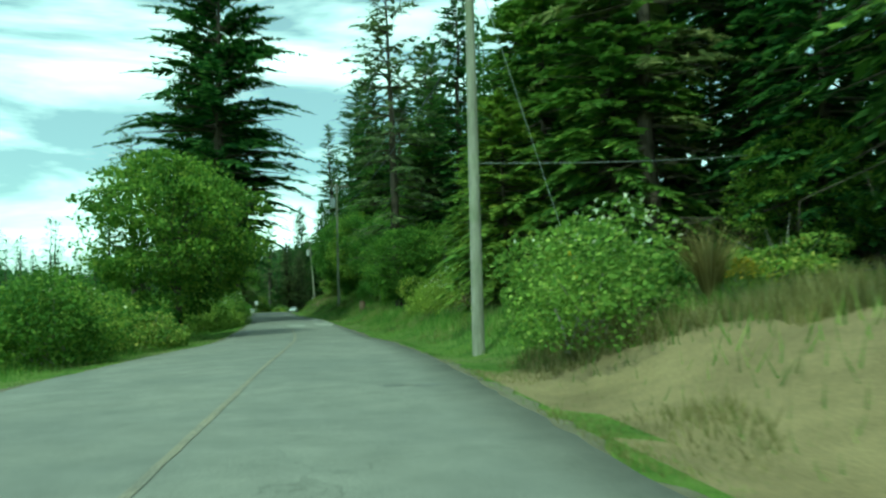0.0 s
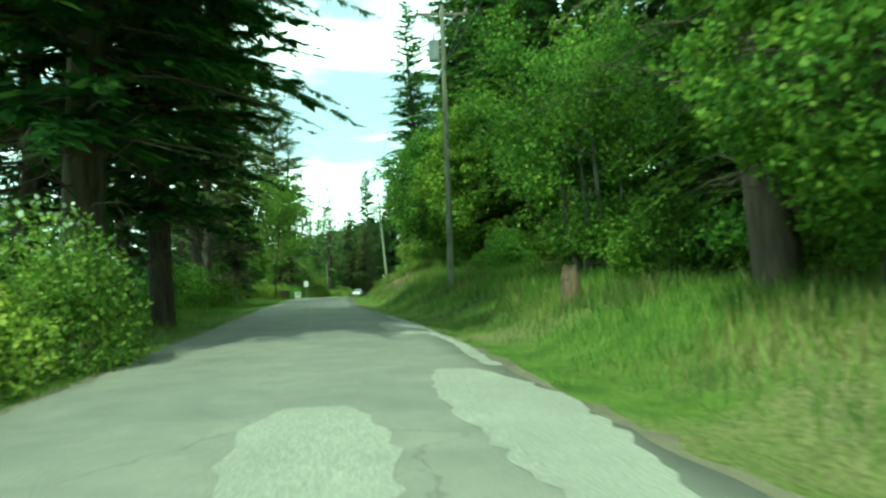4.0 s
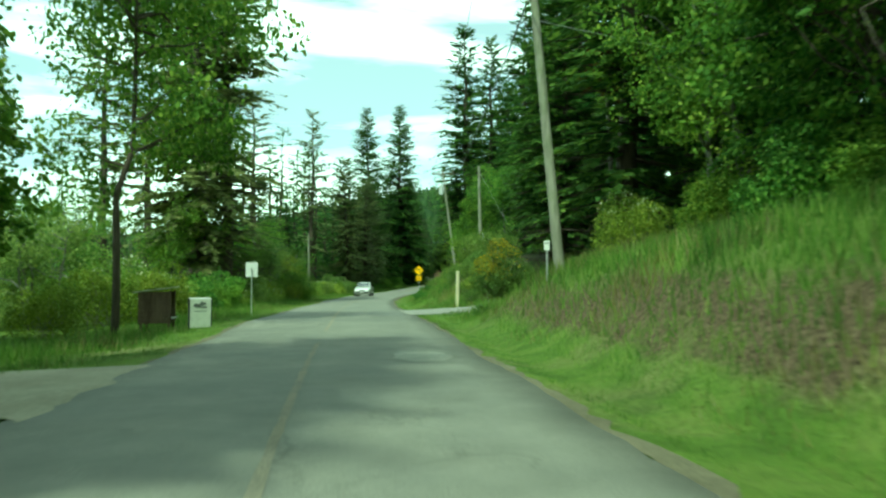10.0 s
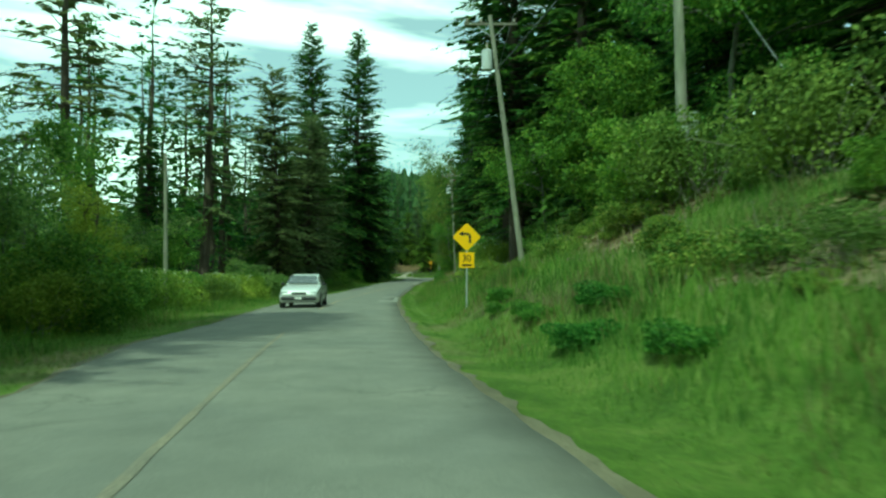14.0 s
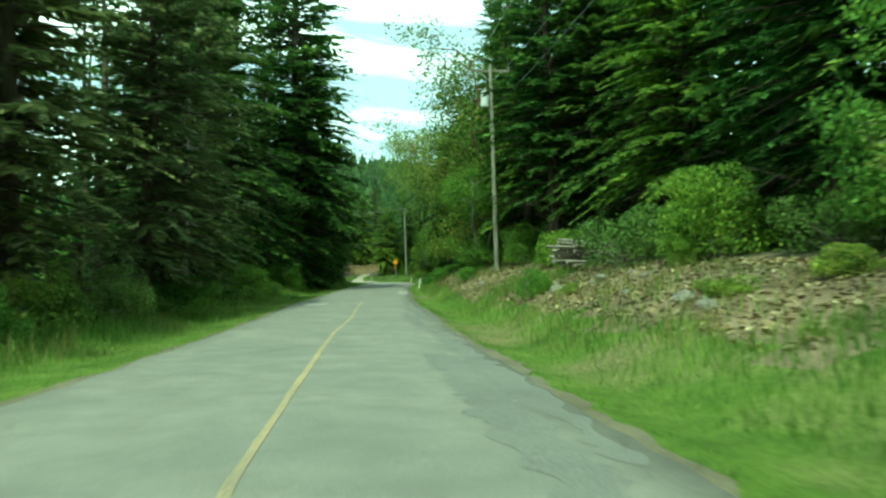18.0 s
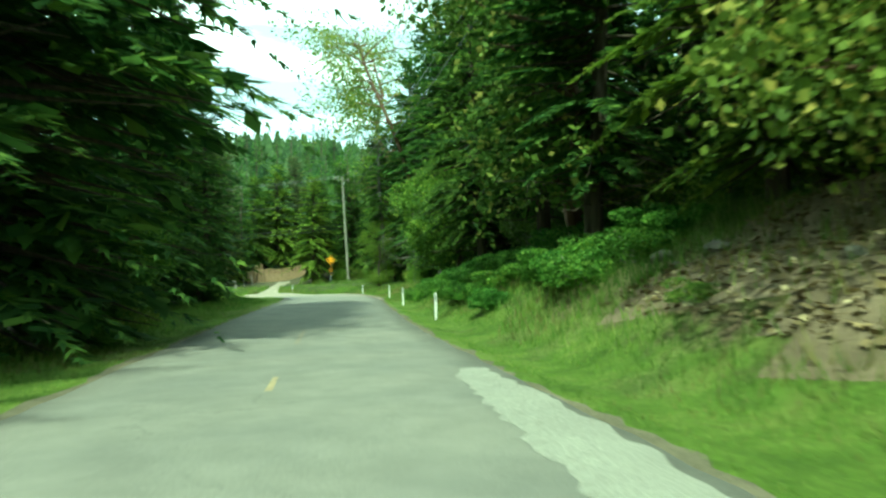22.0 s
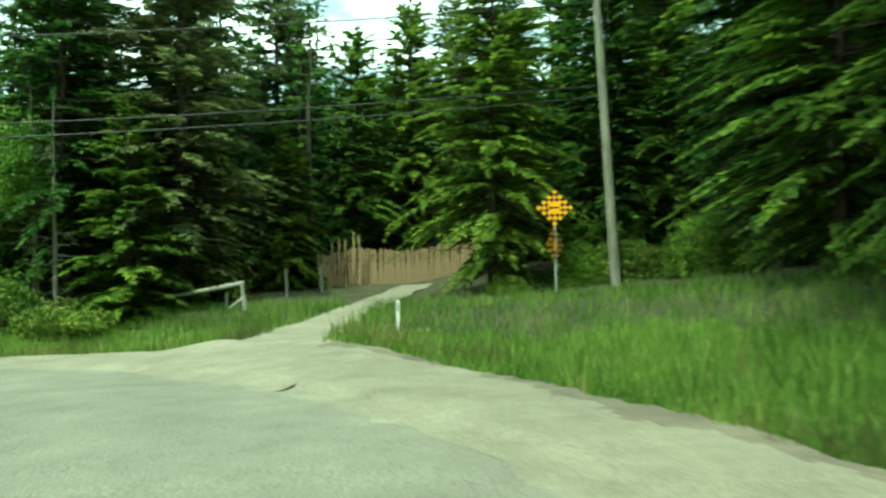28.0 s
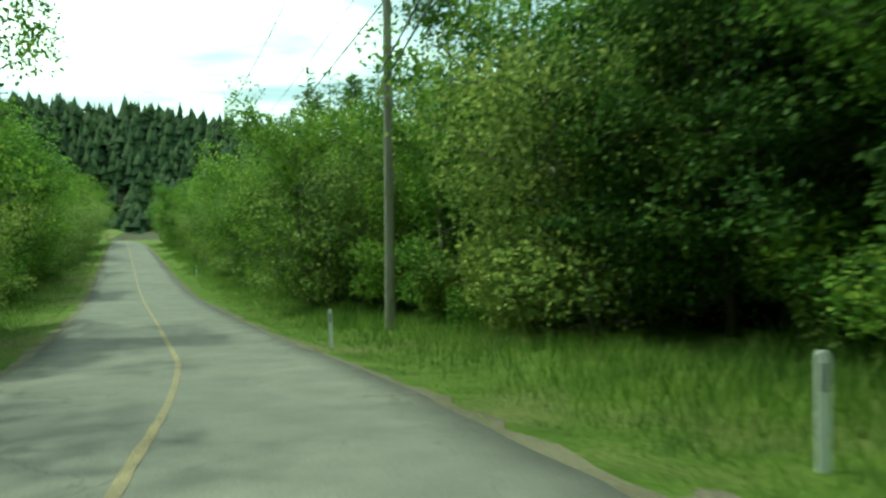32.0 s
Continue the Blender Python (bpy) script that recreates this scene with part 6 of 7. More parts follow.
def marker_post(x, y, h=0.92, tx=0.0, ty=0.0, lean=0.0, w=0.085):
    """A flat white delineator with a grey reflector near its top."""
    z = at_ground(x, y)
    ob = new("marker_post")
    ob.matrix_basis = pose(x, y, z - 0.12, random.uniform(-2, 2), lean, facing(x, y, tx, ty))
    tagged(ob, "white roadside marker post with a grey reflector", "marker post", "marker posts")
    bm = bmesh.new()
    outline = [(-w / 2, 0), (w / 2, 0), (w / 2, h + 0.09), (w / 2 - 0.02, h + 0.12), (-w / 2 + 0.02, h + 0.12), (-w / 2, h + 0.09)]
    plate(bm, outline, -0.018, 0.036)
    body = part("post", bm, M_WHITE, ob)
    bm = bmesh.new()
    box(bm, 0, -0.022, h - 0.06, w * 0.62, 0.008, 0.2, 0.002)
    part("reflector", bm, M_REFLECTOR, body)


curve_warning_sign(-5.5, 172.6, -10.2, 140)
checkerboard_sign(16.8, 329.45)
for x, y, tx, ty in ((8.1, 268.6, 3, 250), (11.0, 281.7, 6, 262), (14.2, 295.4, 8, 275), (15.9, 310.3, 10, 290), (11.6, 324.9, 10, 305), (-1.4, 328.3, 4, 320), (-17.2, 327.25, -8, 324), (-27.5, 323.3, -13, 324)):
    marker_post(x, y, 0.92 if y < 312 else 0.85, tx, ty, random.uniform(-2, 2))
far_x, far_y = beside(395, 4.0)
marker_post(far_x, far_y, 0.85, -13, 324)


def gate_post(x, y, h):
    """The tall cream post at the mouth of the drive."""
    z = at_ground(x, y)
    ob = new("gate_post")
    ob.matrix_basis = pose(x, y, z - 0.2, 0, 1.5, 10)
    tagged(ob, "tall cream painted post at a driveway mouth", "post")
    bm = bmesh.new()
    box(bm, 0, 0, (h + 0.2) / 2, 0.14, 0.14, h + 0.2, 0.012)
    part("shaft", bm, M_CREAM, ob)
    bm = bmesh.new()
    box(bm, 0, 0, h + 0.215, 0.17, 0.17, 0.03, 0.006)
    part("cap", bm, M_CREAM, ob)
    bm = bmesh.new()
    box(bm, 0.072, -0.02, h * 0.5, 0.008, 0.06, 0.5)
    part("number_bar", bm, M_SIGN_BLACK, ob, "black bar where a number stands")


gate_post(-4.9, 144.9, 1.95)


def small_sign(x, y, h, w, hh, tx, ty, name, label, material, bars=0, back=False):
    z = at_ground(x, y)
    ob = new(name)
    ob.matrix_basis = pose(x, y, z, 0, 0, facing(x, y, tx, ty))
    tagged(ob, label, "sign")
    bm = bmesh.new()
    box(bm, 0, -0.035 if back else 0.03, (h + 0.3) / 2 - 0.1, 0.05, 0.04, h + 0.1, 0.005)
    part("sign_post", bm, M_GALV, ob)
    bm = bmesh.new()
    box(bm, 0, 0, h, w, 0.012, hh, 0.004)
    p = part("panel", bm, material, ob)
    for k in range(bars):
        bm = bmesh.new()
        box(bm, 0, -0.008, h + hh * (0.25 - 0.22 * k), w * (0.7 - 0.1 * k), 0.004, hh * 0.12)
        part("text_bar", bm, M_GREY_PRINT, p)


small_sign(-15.7, 143.9, 2.35, 0.60, 0.76, -9.5, 118, "road_sign", "back of a white road sign on a steel post", M_WHITE, 0, True)
small_sign(0.3, 150.2, 0.75, 0.75, 0.22, -9, 132, "name_sign", "small grey name board on a post by the drive", M_GREYRAIL, 1)

small_sign(-4.17, 126.95, 1.02, 0.17, 0.28, -9, 110, "notice_board", "small white notice beside the utility pole", M_WHITE, 1)


def sandwich_board(x, y):
    z = at_ground(x, y)
    ob = new("sandwich_board")
    ob.matrix_basis = pose(x, y, z, 0, 0, facing(x, y, -9.3, 112))
    tagged(ob, "white sandwich board with a grey picture on the grass", "sign")
    for side in (-1, 1):
        tilt = Matrix.Rotation(radians(-12 * side), 4, "X")
        bm = bmesh.new()
        box(bm, 0, 0, 0.53, 0.66, 0.02, 0.98, 0.006)
        bm.transform(Matrix.Translation((0, side * 0.24, 0)) @ tilt)
        p = part("panel", bm, M_WHITE, ob)
        for lx in (-0.34, 0.34):
            bm = bmesh.new()
            box(bm, lx, 0, 0.5, 0.035, 0.035, 1.04, 0.004)
            bm.transform(Matrix.Translation((0, side * 0.24, 0)) @ tilt)
            part("leg", bm, M_BLACK, ob)
        if side < 0:
            bm = bmesh.new()
            for px, pz, sx, sz in ((-0.06, 0.80, 0.30, 0.07), (0.08, 0.86, 0.18, 0.08), (0.02, 0.74, 0.34, 0.05), (-0.16, 0.83, 0.1, 0.05)):
                box(bm, px, -0.014, pz, sx, 0.006, sz, 0.002, Euler((0, radians(20 * px * 10), 0)).to_quaternion())
            bm.transform(Matrix.Translation((0, side * 0.24, 0)) @ tilt)
            part("picture", bm, M_GREY_PRINT, p)
            for k in range(1):
                bm = bmesh.new()
                box(bm, 0, -0.014, 0.60, 0.36, 0.006, 0.03)
                bm.transform(Matrix.Translation((0, side * 0.24, 0)) @ tilt)
                part("text_bar", bm, M_REFLECTOR, p)


sandwich_board(-14.95, 130.5)


def farm_stand(x, y):
    """A boarded roadside hutch on legs: a closed end, an open side with a shelf, a sloping roof."""
    z = at_ground(x, y)
    ob = new("farm_stand")
    ob.matrix_basis = pose(x, y, z - 0.04, 0, 0, 8)
    tagged(ob, "brown boarded farm stand on legs with a sloping roof", "stand")
    for px in (-0.45, 0.45):
        for py in (-0.52, 0.52):
            bm = bmesh.new()
            box(bm, px, py, 0.2, 0.085, 0.085, 0.56, 0.008)
            part("leg", bm, M_OLDWOOD, ob)
    for px in (-0.45, 0.45):
        bm = bmesh.new()
        box(bm, px + 0.08, 0, 0.07, 0.07, 1.1, 0.07, 0.006)
        part("skid", bm, M_OLDWOOD, ob)
    # boards of the two closed ends and of the back, lapped a little
    for py in (-0.585, 0.585):
        for k in range(7):
            bm = bmesh.new()
            box(bm, 0, py, 0.48 + 0.152 * k, 1.04 - 0.01 * (k % 3), 0.026, 0.147, 0.004, Euler((radians(2 if py > 0 else -2), 0, 0)).to_quaternion())
            part("board", bm, M_OLDWOOD, ob)
    for k in range(7):
        bm = bmesh.new()
        box(bm, -0.535, 0, 0.48 + 0.152 * k, 0.026, 1.14, 0.147, 0.004)
        part("board", bm, M_OLDWOOD, ob)
    for py in (-0.54, 0.54):
        bm = bmesh.new()
        box(bm, 0.49, py, 0.97, 0.06, 0.06, 1.1, 0.005)
        part("corner_post", bm, M_OLDWOOD, ob)
    bm = bmesh.new()
    box(bm, 0, 0, 0.42, 1.04, 1.14, 0.04, 0.004)
    part("floor_panel", bm, M_OLDWOOD, ob)
    bm = bmesh.new()
    box(bm, 0.42, 0, 0.56, 0.36, 1.06, 0.03, 0.004)
    part("shelf", bm, M_GREYRAIL, ob, "pale shelf in the open side")
    bm = bmesh.new()
    box(bm, -0.05, 0, 1.56, 1.36, 1.34, 0.04, 0.006, Euler((0, radians(-7), 0)).to_quaternion())
    part("roof", bm, M_GREYRAIL, ob, "grey sloping roof")


farm_stand(-16.84, 132.27)


# ---------------------------------------------------------------- picket fence and old gate by the bend
def picket_fence(a, b, h, name="picket_fence", ragged=0.1):
    a, b = Vector(a), Vector(b)
    n = int((b - a).length / 0.155)
    ob = new(name)
    ob.matrix_basis = pose(a.x, a.y, at_ground(a.x, a.y))
    tagged(ob, "tall fence of uneven split cedar pickets", "fence")
    d = (b - a).normalized()
    yaw = math.degrees(math.atan2(d.y, d.x))
    meshes = []
    for k in range(6):
        bm = bmesh.new()
        w, q = random.uniform(0.11, 0.15), random.uniform(-ragged, ragged)
        plate(bm, [(-w / 2, 0), (w / 2, 0), (w / 2 - 0.01, h + q - 0.06), (random.uniform(-0.03, 0.03), h + q + 0.03), (-w / 2 + 0.01, h + q - 0.05)], -0.012, 0.024)
        me = bpy.data.meshes.new("picket")
        bm.to_mesh(me)
        bm.free()
        me.materials.append(M_PICKET)
        meshes.append(me)
    for k in range(n):
        p = a + d * (k * 0.155)
        o = new("picket", random.choice(meshes))
        o.parent = ob
        o.matrix_basis = pose(p.x - a.x, p.y - a.y, at_ground(p.x, p.y) - at_ground(a.x, a.y) - 0.05, random.uniform(-1.5, 1.5), random.uniform(-2, 2), yaw)
    for rz in (0.45, h - 0.45):
        bm = bmesh.new()
        L = (b - a).length
        box(bm, 0, 0, 0, L, 0.04, 0.09, 0.004)
        z0, z1 = at_ground(a.x, a.y), at_ground(b.x, b.y)
        q = Vector((b.x - a.x, b.y - a.y, z1 - z0))
        bm.transform(Matrix.Translation(q / 2 + Vector((-d.y, d.x, 0)) * 0.04 + Vector((0, 0, rz))) @ Matrix.Rotation(radians(yaw), 4, "Z") @ Matrix.Rotation(-math.atan2(z1 - z0, L), 4, "Y"))
        part("rail", bm, M_OLDWOOD, ob)
    return ob


picket_fence((9.7, 342.0), (16.4, 344.6), 1.75)
picket_fence((8.3, 341.5), (9.6, 341.9), 1.7, ragged=0.2)
for k in range(5):
    px, py = 8.9 + 0.33 * k, 341.1 + 0.14 * k
    ob = tagged(new("fence_pole"), "tall rough cedar pole standing above the fence", "post", "fence poles")
    ob.matrix_basis = pose(px, py, at_ground(px, py) - 0.2, random.uniform(-2, 2), random.uniform(-2, 2), 0)
    bm = bmesh.new()
    rod(bm, (0, 0, 0), (random.uniform(-0.05, 0.05), 0, 2.5 + random.uniform(-0.3, 0.4)), 0.05, 0.035, 7)
    part("pole", bm, M_PICKET, ob)


def broken_gate(x, y):
    """A grey post with a leaning prop and one long rail that has sunk at its far end."""
    z = at_ground(x, y)
    ob = new("rail_gate")
    ob.matrix_basis = pose(x, y, z)
    tagged(ob, "weathered grey wooden rail on a crooked post", "gate")
    bm = bmesh.new()
    rod(bm, (0.05, 0, -0.2), (-0.05, 0, 0.95), 0.075, 0.065, 8)
    part("post", bm, M_GREYRAIL, ob)
    bm = bmesh.new()
    rod(bm, (0.12, 0.05, -0.1), (0.02, 0, 0.55), 0.07, 0.06, 8)
    rod(bm, (-0.45, -0.2, 0.1), (0.05, 0, 0.5), 0.05, 0.05, 8)
    part("prop", bm, M_GREYRAIL, ob)
    bm = bmesh.new()
    rod(bm, (0.02, 0, 1.0), (-3.4, 0.9, 0.42), 0.085, 0.06, 8)
    part("rail", bm, M_GREYRAIL, ob)


broken_gate(6.2, 333.6)
for x, y, h in ((7.4, 336.5, 1.15), (8.6, 339.0, 1.2), (5.2, 335.4, 0.6)):
    ob = tagged(new("fence_post"), "short weathered grey fence post in the grass", "post", "fence posts")
    ob.matrix_basis = pose(x, y, at_ground(x, y) - 0.2, random.uniform(-4, 4), random.uniform(-4, 4), 20)
    bm = bmesh.new()
    rod(bm, (0, 0, 0), (0, 0, h + 0.2), 0.06, 0.055, 8)
    part("shaft", bm, M_GREYRAIL, ob)


# ---------------------------------------------------------------- wood, stones and stumps on the banks
def log_pile(x, y, n, length, turn, label, seed=4):
    rs = random.Random(seed)
    z = at_ground(x, y)
    ob = new("log_pile")
    ob.matrix_basis = pose(x, y, z, 0, 0, turn)
    tagged(ob, label, "wood pile")
    for k in range(n):
        r = rs.uniform(0.025, 0.075)
        L = length * rs.uniform(0.5, 1.0)
        px, py, pz = rs.uniform(-0.5, 0.5), rs.uniform(-0.6, 0.6), 0.06 + 0.055 * (k // 4) * rs.uniform(0.7, 1.1)
        a = rs.uniform(-0.55, 0.55)
        tilt = rs.uniform(-0.14, 0.14)
        bm = bmesh.new()
        d = Vector((math.cos(a), math.sin(a), tilt)) * L / 2
        c = Vector((px, py, pz + 0.1))
        m = c + Vector((0, rs.uniform(-0.1, 0.1), rs.uniform(-0.05, 0.05)))
        rod(bm, c - d, m, r, r * 0.95, 8)
        rod(bm, m, c + d, r * 0.95, r * 0.7, 8)
        part("log", bm, M_DEADWOOD, ob)


log_pile(6.2, 224.8, 64, 4.4, 12, "heap of grey driftwood logs on the grassy bank")
log_pile(8.0, 226.2, 22, 2.2, 40, "heap of grey broken branches on the bank", 6)
log_pile(6.8, 48.0, 9, 2.0, 20, "fallen grey branches under the trees", 8)


def stone(x, y, r, seed, label="rough grey field stone lying on the bank"):
    rs = np.random.RandomState(seed)
    bm = bmesh.new()
    bmesh.ops.create_icosphere(bm, subdivisions=2, radius=r)
    for v in bm.verts:
        n = noise.noise(v.co * (1.4 / r) + Vector((seed, 0, 0)))
        v.co = v.co * (1 + 0.35 * n)
        v.co.z *= 0.65
    me = bpy.data.meshes.new("stone")
    bm.to_mesh(me)
    bm.free()
    me.materials.append(M_ROCK)
    ob = tagged(new("stone", me), label, "stone", "stones on the bank")
    ob.matrix_basis = pose(x, y, at_ground(x, y, r * 0.15), rs.uniform(-20, 20), rs.uniform(-20, 20), rs.uniform(0, 360))


for k in range(34):
    s = random.uniform(206, 262)
    d = random.uniform(6.2, 9.2)
    x, y = beside(s, d)
    stone(x, y, random.uniform(0.10, 0.27), k)


def stump(x, y):
    z = at_ground(x, y)
    ob = tagged(new("stump"), "rotten broken stump at the forest edge", "stump")
    ob.matrix_basis = pose(x, y, z)
    bm = bmesh.new()
    rod(bm, (0, 0, -0.2), (0.05, 0, 0.8), 0.3, 0.2, 10)
    for k in range(6):
        a = k * 1.05
        rod(bm, (math.cos(a) * 0.16, math.sin(a) * 0.16, 0.6), (math.cos(a) * 0.13, math.sin(a) * 0.13, 0.95 + 0.2 * math.sin(3 * a)), 0.07, 0.01, 5)
    part("trunk", bm, M_OLDWOOD, ob)


stump(2.1, 58.8)


# ---------------------------------------------------------------- the car
def loft(bm, rings):
    """Skins closed rings of equal length."""
    vs = [[bm.verts.new(p) for p in r] for r in rings]
    n = len(vs[0])
    for a, b in zip(vs[:-1], vs[1:]):
        for i in range(n):
            bm.faces.new((a[i], a[(i + 1) % n], b[(i + 1) % n], b[i]))
    bm.faces.new(vs[0][::-1])
    bm.faces.new(vs[-1])
    bmesh.ops.recalc_face_normals(bm, faces=bm.faces)
    return bm


def car(x, y, yaw, zroad):
    """A small silver estate car; its front points along -y before turning."""
    ob = new("car")
    ob.matrix_basis = pose(x, y, zroad, 0, 0, yaw)
    tagged(ob, "silver estate car with headlights on the far lane", "car")
    w = 0.86

    def section(py, zlow, zhigh, half, tuck=0.06):
        zm = (zlow + zhigh) / 2
        return [(-half + tuck, py, zlow), (half - tuck, py, zlow), (half, py, zlow + 0.12), (half + 0.01, py, zm), (half - 0.05, py, zhigh - 0.04), (half - 0.14, py, zhigh),
                (-half + 0.14, py, zhigh), (-half + 0.05, py, zhigh - 0.04), (-half - 0.01, py, zm), (-half, py, zlow + 0.12)]
    bm = bmesh.new()
    loft(bm, [section(-2.22, 0.34, 0.62, w - 0.14), section(-2.1, 0.26, 0.78, w - 0.04), section(-1.6, 0.24, 0.90, w), section(-0.75, 0.22, 0.99, w), section(0.6, 0.22, 1.0, w), section(1.9, 0.24, 1.0, w), section(2.15, 0.30, 0.95, w - 0.05), section(2.25, 0.36, 0.8, w - 0.12)])
    body = part("body", bm, M_CAR, ob)
    bm = bmesh.new()

    def roof_ring(py, zlow, zhigh, hl, hh):
        return [(-hl, py, zlow), (hl, py, zlow), (hh, py, zhigh - 0.05), (hh - 0.1, py, zhigh), (-hh + 0.1, py, zhigh), (-hh, py, zhigh - 0.05)]
    loft(bm, [roof_ring(-0.72, 0.96, 1.02, 0.78, 0.74), roof_ring(-0.15, 0.98, 1.40, 0.79, 0.62), roof_ring(0.3, 0.98, 1.47, 0.79, 0.60), roof_ring(1.5, 0.98, 1.45, 0.79, 0.60), roof_ring(2.08, 0.96, 1.05, 0.78, 0.7)])
    part("cabin", bm, M_CAR, ob)
    for name, quad in (("windscreen", [(-0.70, -0.705, 1.06), (0.70, -0.705, 1.06), (0.56, -0.215, 1.385), (-0.56, -0.215, 1.385)]),
                       ("side_window", [(0.800, -0.35, 1.06), (0.800, 1.55, 1.06), (0.655, 1.40, 1.38), (0.655, 0.0, 1.38)]),
                       ("side_window", [(-0.800, -0.35, 1.06), (-0.800, 1.55, 1.06), (-0.655, 1.40, 1.38), (-0.655, 0.0, 1.38)])):
        bm = bmesh.new()
        f = bm.faces.new([bm.verts.new(Vector(p) + (Vector((0, -0.03, 0.02)) if name == "windscreen" else Vector((math.copysign(0.012, p[0]), 0, 0)))) for p in quad])
        bmesh.ops.solidify(bm, geom=[f], thickness=0.008)
        part(name, bm, M_GLASS, body)
    for sx in (-1, 1):
        bm = bmesh.new()
        box(bm, sx * 0.62, -2.12, 0.68, 0.30, 0.12, 0.15, 0.03)
        part("headlight", bm, M_LAMP, body)
        bm = bmesh.new()
        box(bm, sx * 0.92, -0.48, 1.03, 0.16, 0.10, 0.12, 0.03)
        part("wing_mirror", bm, M_BLACK, body)
        for py in (-1.4, 1.35):
            bm = bmesh.new()
            rod(bm, (sx * 0.68, py, 0.31), (sx * 0.886, py, 0.31), 0.31, None, 22)
            wheel = part("wheel", bm, M_RUBBER, ob)
            bm = bmesh.new()
            rod(bm, (sx * 0.88, py, 0.31), (sx * 0.898, py, 0.31), 0.2, 0.18, 16)
            part("rim", bm, M_GALV, wheel)
            bm = bmesh.new()
            rod(bm, (sx * 0.72, py, 0.33), (sx * 0.876, py, 0.33), 0.375, None, 26)
            part("wheel_arch", bm, M_BLACK, body)
        for py in (-0.62, 0.42, 1.32):
            bm = bmesh.new()
            box(bm, sx * 0.866, py, 0.62, 0.014, 0.012, 0.58)
            part("door_seam", bm, M_BLACK, body)
        for py in (0.30, 1.20):
            bm = bmesh.new()
            box(bm, sx * 0.858, py, 0.86, 0.04, 0.17, 0.03, 0.008)
            part("door_handle", bm, M_BLACK, body)
        bm = bmesh.new()
        box(bm, sx * 0.872, 0.0, 0.56, 0.014, 1.9, 0.05, 0.004)
        part("rub_strip", bm, M_BLACK, body)
        bm = bmesh.new()
        box(bm, sx * 0.845, 0.0, 0.27, 0.03, 2.0, 0.09, 0.01)
        part("sill", bm, M_BLACK, body)
        bm = bmesh.new()
        box(bm, sx * 0.70, 2.19, 0.78, 0.16, 0.1, 0.22, 0.02)
        part("tail_light", bm, M_RED, body)
    bm = bmesh.new()
    box(bm, 0, -2.17, 0.66, 0.62, 0.12, 0.10, 0.02)
    part("grille", bm, M_BLACK, body)
    bm = bmesh.new()
    box(bm, 0, -2.215, 0.45, 1.5, 0.14, 0.16, 0.05)
    part("bumper", bm, M_BLACK, body)
    bm = bmesh.new()
    box(bm, 0, -2.292, 0.46, 0.30, 0.012, 0.10)
    part("number_plate", bm, M_WHITE, body)


cs = 184.0
cx, cy = beside(cs, -1.55)
tx, ty = np.interp(cs, RS, RT[:, 0]), np.interp(cs, RS, RT[:, 1])
car(cx, cy, math.degrees(math.atan2(ty, tx)) - 90, float(np.interp(cs, RS, RC[:, 2])) + 0.02)


# ---------------------------------------------------------------- grass
def blades(name, label, material, n, sides, seed, tallness, keep):
    """Single bent blades over the verges; sides: (from, to, nearest, farthest, share)."""
    rs = np.random.RandomState(seed)
    X, Y, H = [], [], []
    for s0, s1, d0, d1, share in sides:
        m = int(n * share)
        s = rs.uniform(s0, s1, m)
        q = rs.uniform(0, 1, m) ** 1.25
        d = d0 + (d1 - d0) * q
        cx, cy = np.interp(s, RS, RC[:, 0]), np.interp(s, RS, RC[:, 1])
        nx, ny = np.interp(s, RS, RN[:, 0]), np.interp(s, RS, RN[:, 1])
        g = np.hypot(nx, ny)
        X.append(cx + nx / g * d), Y.append(cy + ny / g * d)
        H.append(tallness[0] + (tallness[1] - tallness[0]) * np.clip((np.abs(d) - half(s, d) - 0.9) / 2.2, 0, 1))
    x, y, h = np.concatenate(X), np.concatenate(Y), np.concatenate(H)
    s, d, _ = locate(x, y)
    edge = half(s, d) + 0.10 + np.where(d > 0, np.interp(s, AP[:, 0], AP[:, 1]), 0)
    patch = waves(x, y, 0.8, seed) + 0.6 * waves(x, y, 2.6, seed + 1)
    ok = (np.abs(d) > edge) & (patch > keep)
    ok &= (off_drive(x, y, 0) > -0.15) & (off_drive(x, y, 1) > -0.2) & (off_drive(x, y, 2) > -0.2)
    for s0, s1, d0, d1, k in LITTER:
        bare = (s > s0 + 1) & (s < s1 - 1) & (d > d0 + 0.4 * waves(x, y, 1.5, 9)) & (d < d1)
        ok &= ~bare | (rs.uniform(0, 1, len(x)) < (0.10 if name == "grass" else 0.9 if k == 3 else 0.35))
    x, y, h, patch = x[ok], y[ok], h[ok], patch[ok]
    n = len(x)
    h = h * rs.uniform(0.5, 1.25, n) * (0.8 + 0.5 * np.clip(patch, 0, 1))
    z = height(x, y) - 0.02
    a = rs.uniform(0, 6.283, n)
    w = h * 0.022 + 0.005
    lean = rs.uniform(0.1, 0.6, n) * h
    b = rs.uniform(0, 6.283, n)
    p0 = np.stack([x - np.cos(a) * w, y - np.sin(a) * w, z], 1)
    p1 = np.stack([x + np.cos(a) * w, y + np.sin(a) * w, z], 1)
    tip = np.stack([x + np.cos(b) * lean, y + np.sin(b) * lean, z + h], 1)
    V = np.stack([p0, p1, tip], 1).reshape(-1, 3)
    tagged(new(name, mesh_np(name, V, np.arange(n * 3).reshape(n, 3), material)), label, "grass", kind="stuff")


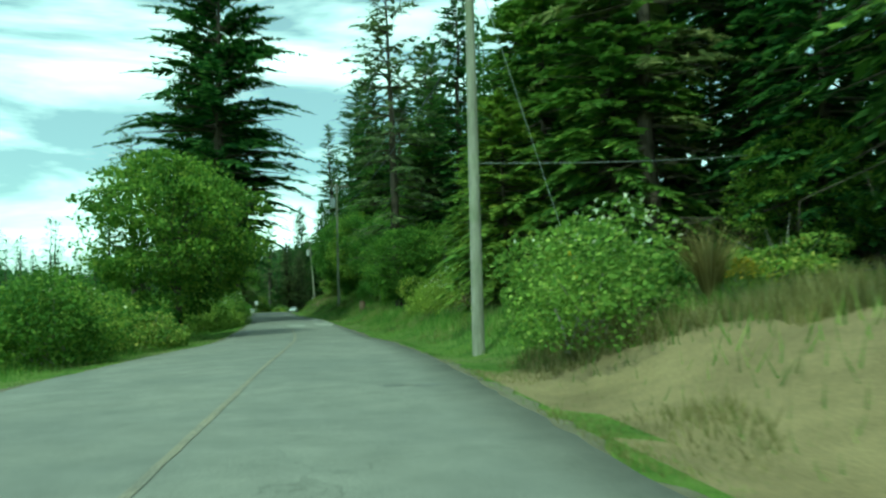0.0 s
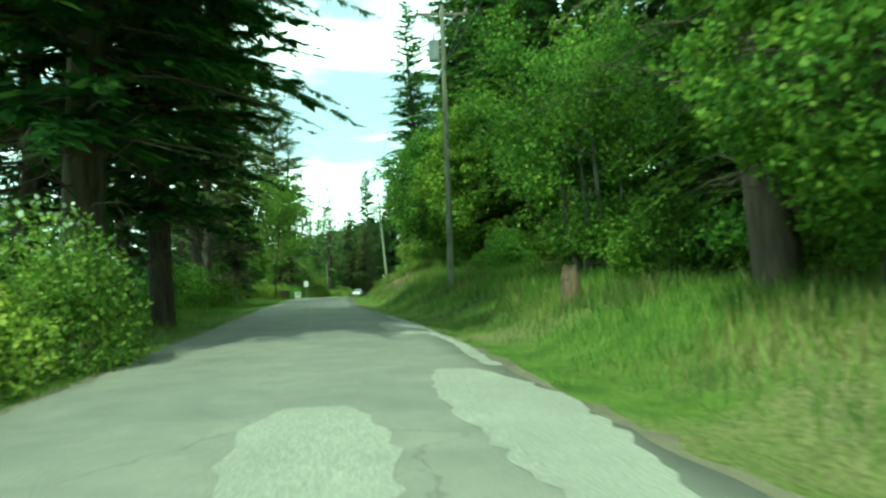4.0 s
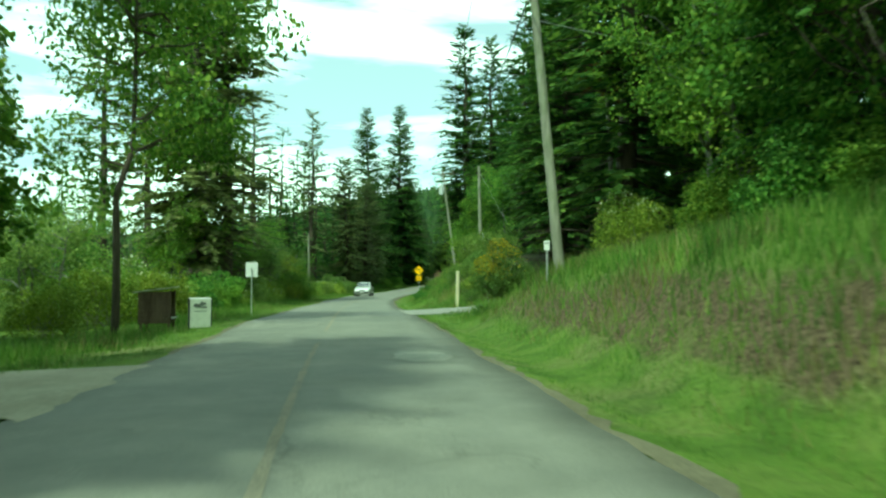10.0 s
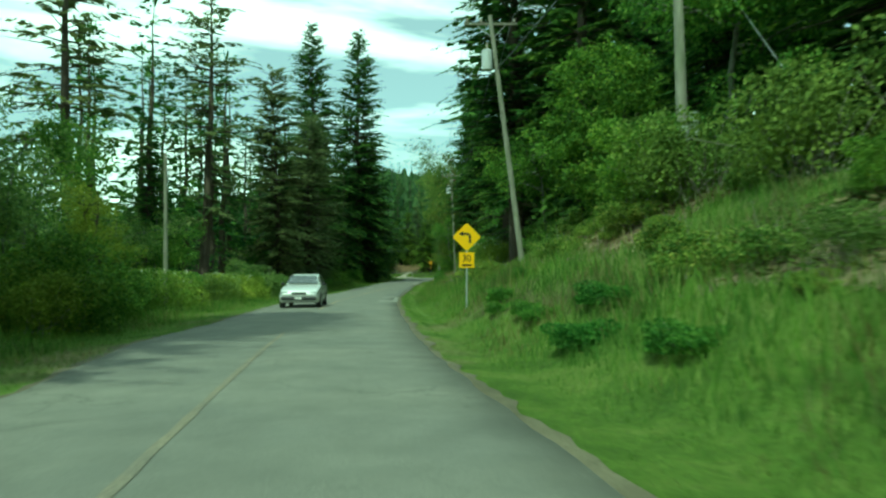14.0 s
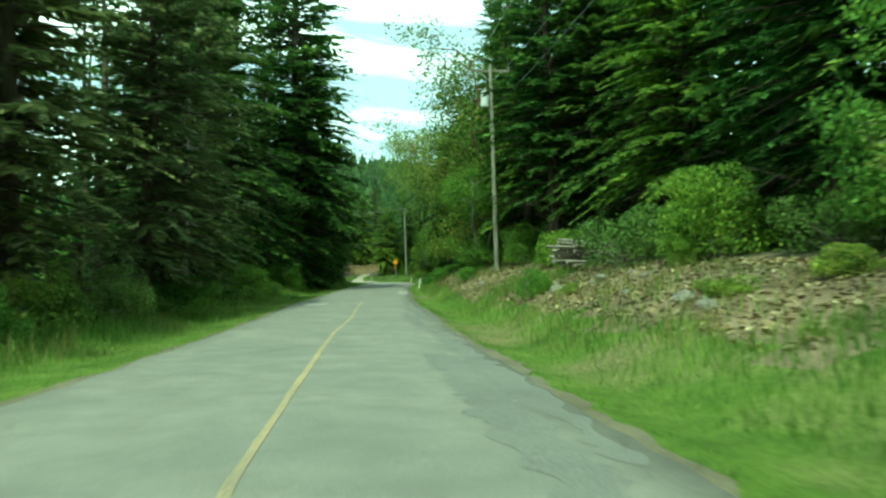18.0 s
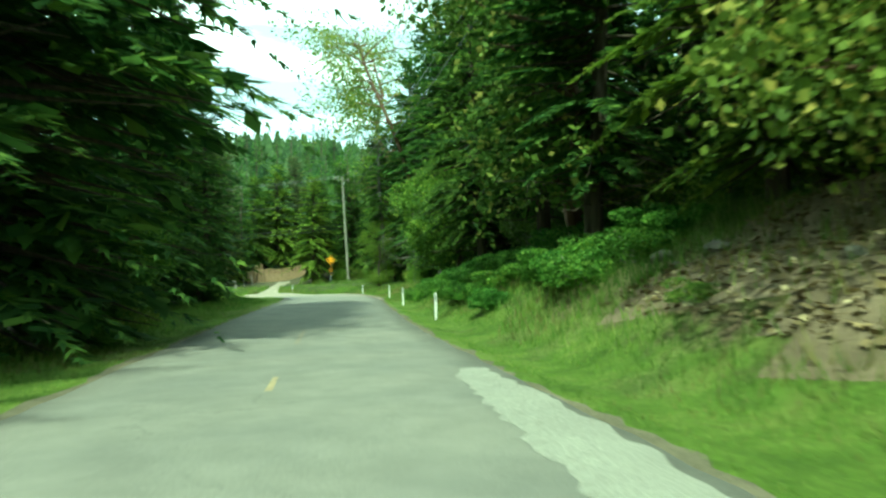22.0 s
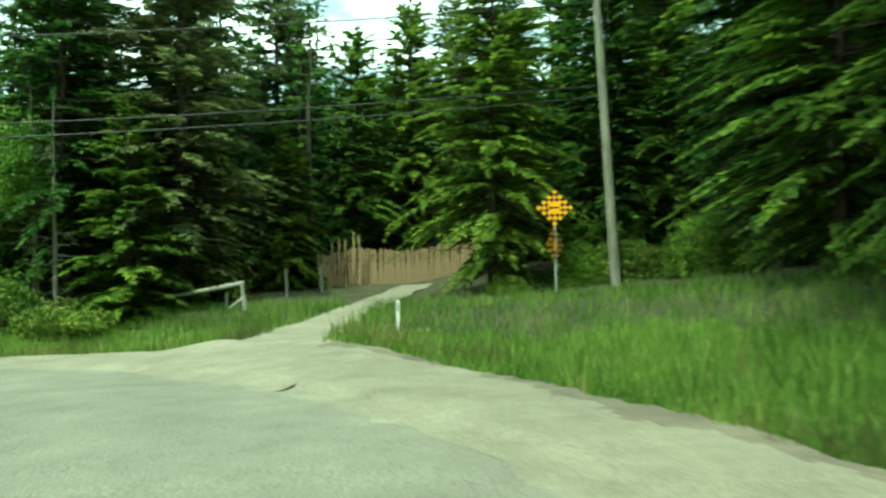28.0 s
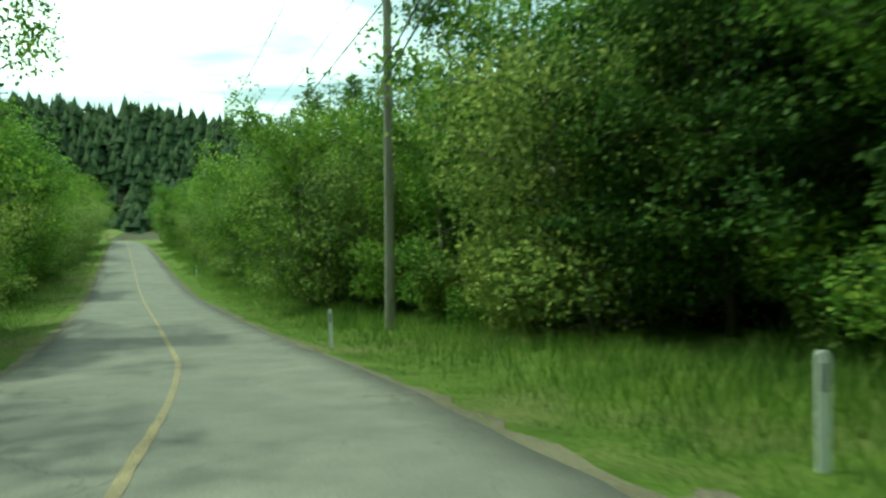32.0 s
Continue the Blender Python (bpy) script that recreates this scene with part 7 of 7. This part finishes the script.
blades("grass", "long green grass along the verges", M_GRASS, 460000, ((-6, 290, 3.1, 9.5, 0.42), (-6, 290, -3.1, -8.0, 0.26), (290, 350, 3.1, 14.5, 0.22), (290, 350, -3.1, -14.0, 0.10), (350, 460, 3.0, 7.0, 0.10), (330, 460, -3.0, -6.0, 0.06)), 31, (0.09, 0.48), -0.8)
blades("dry_grass", "straw-coloured grass and seed heads on the verges", M_DRY_GRASS, 160000, ((-6, 16, 3.3, 9.5, 0.2), (-6, 290, 3.4, 9.5, 0.5), (-6, 290, -3.2, -6.0, 0.2), (290, 332, 3.2, 8.0, 0.16)), 47, (0.08, 0.52), 0.12)


def plume_grass(x, y, h, n, seed):
    """A fountain of long bent blades."""
    rs = np.random.RandomState(seed)
    a, lean, L = rs.uniform(0, 6.283, n), rs.uniform(0.15, 0.75, n), h * rs.uniform(0.6, 1.1, n)
    d = np.stack([np.cos(a), np.sin(a)], 1)
    side = np.stack([-d[:, 1], d[:, 0]], 1)
    pts = []
    for t in (0.0, 0.45, 0.8, 1.0):
        out = d * (0.1 + lean * L * t * t)[:, None]
        up = L * (t - 0.35 * lean * t ** 3)
        w = 0.014 * (1 - t) + 0.002
        for q in (-1, 1):
            pts.append(np.stack([out[:, 0] + side[:, 0] * w * q, out[:, 1] + side[:, 1] * w * q, up], 1))
    V = np.stack(pts, 1).reshape(-1, 3)
    f = np.array([[0, 1, 3, 2], [2, 3, 5, 4], [4, 5, 7, 6]])
    F = (np.arange(n)[:, None, None] * 8 + f[None]).reshape(-1, 4)
    ob = new("plume_grass", mesh_np("plume_grass", V, F, M_DRY_GRASS))
    ob.matrix_basis = pose(x, y, at_ground(x, y), 0, 0, 0)
    tagged(ob, "tall fountain-shaped clump of pale plume grass", "grass clump")


plume_grass(8.0, 14.2, 1.9, 420, 3)


def bank_debris(seed, n):
    """Twigs, dead leaves and chips lying thick on the bare pieces of the bank."""
    rs = np.random.RandomState(seed)
    X, Y = [], []
    area = [(s1 - s0) * (d1 - d0) for s0, s1, d0, d1, k in LITTER[1:]]
    for (s0, s1, d0, d1, k), a in zip(LITTER[1:], area):
        for _ in range(int(n * a / sum(area))):
            x, y = beside(rs.uniform(s0, s1), rs.uniform(d0, d1))
            X.append(x), Y.append(y)
    x, y = np.array(X), np.array(Y)
    m = len(x)
    z = height(x, y) + rs.uniform(0.005, 0.07, m)
    a, L = rs.uniform(0, 6.283, m), rs.uniform(0.04, 0.20, m) * rs.choice([1, 1, 1, 2.2], m)
    w = np.where(L > 0.2, 0.008, L * rs.uniform(0.15, 0.45, m))
    tilt, roll = rs.uniform(-0.5, 0.5, m), rs.uniform(-0.6, 0.6, m)
    u = np.stack([np.cos(a), np.sin(a), tilt], 1) * L[:, None] / 2
    v = np.stack([-np.sin(a), np.cos(a), roll], 1) * w[:, None]
    c = np.stack([x, y, z], 1)
    V = np.stack([c - u, c + v, c + u, c - v], 1).reshape(-1, 3)
    tagged(new("bank_debris", mesh_np("bank_debris", V, np.arange(m * 4).reshape(m, 4), M_DEBRIS)), "dead leaves, twigs and chips on the bare bank", "litter", kind="stuff")


bank_debris(12, 42000)
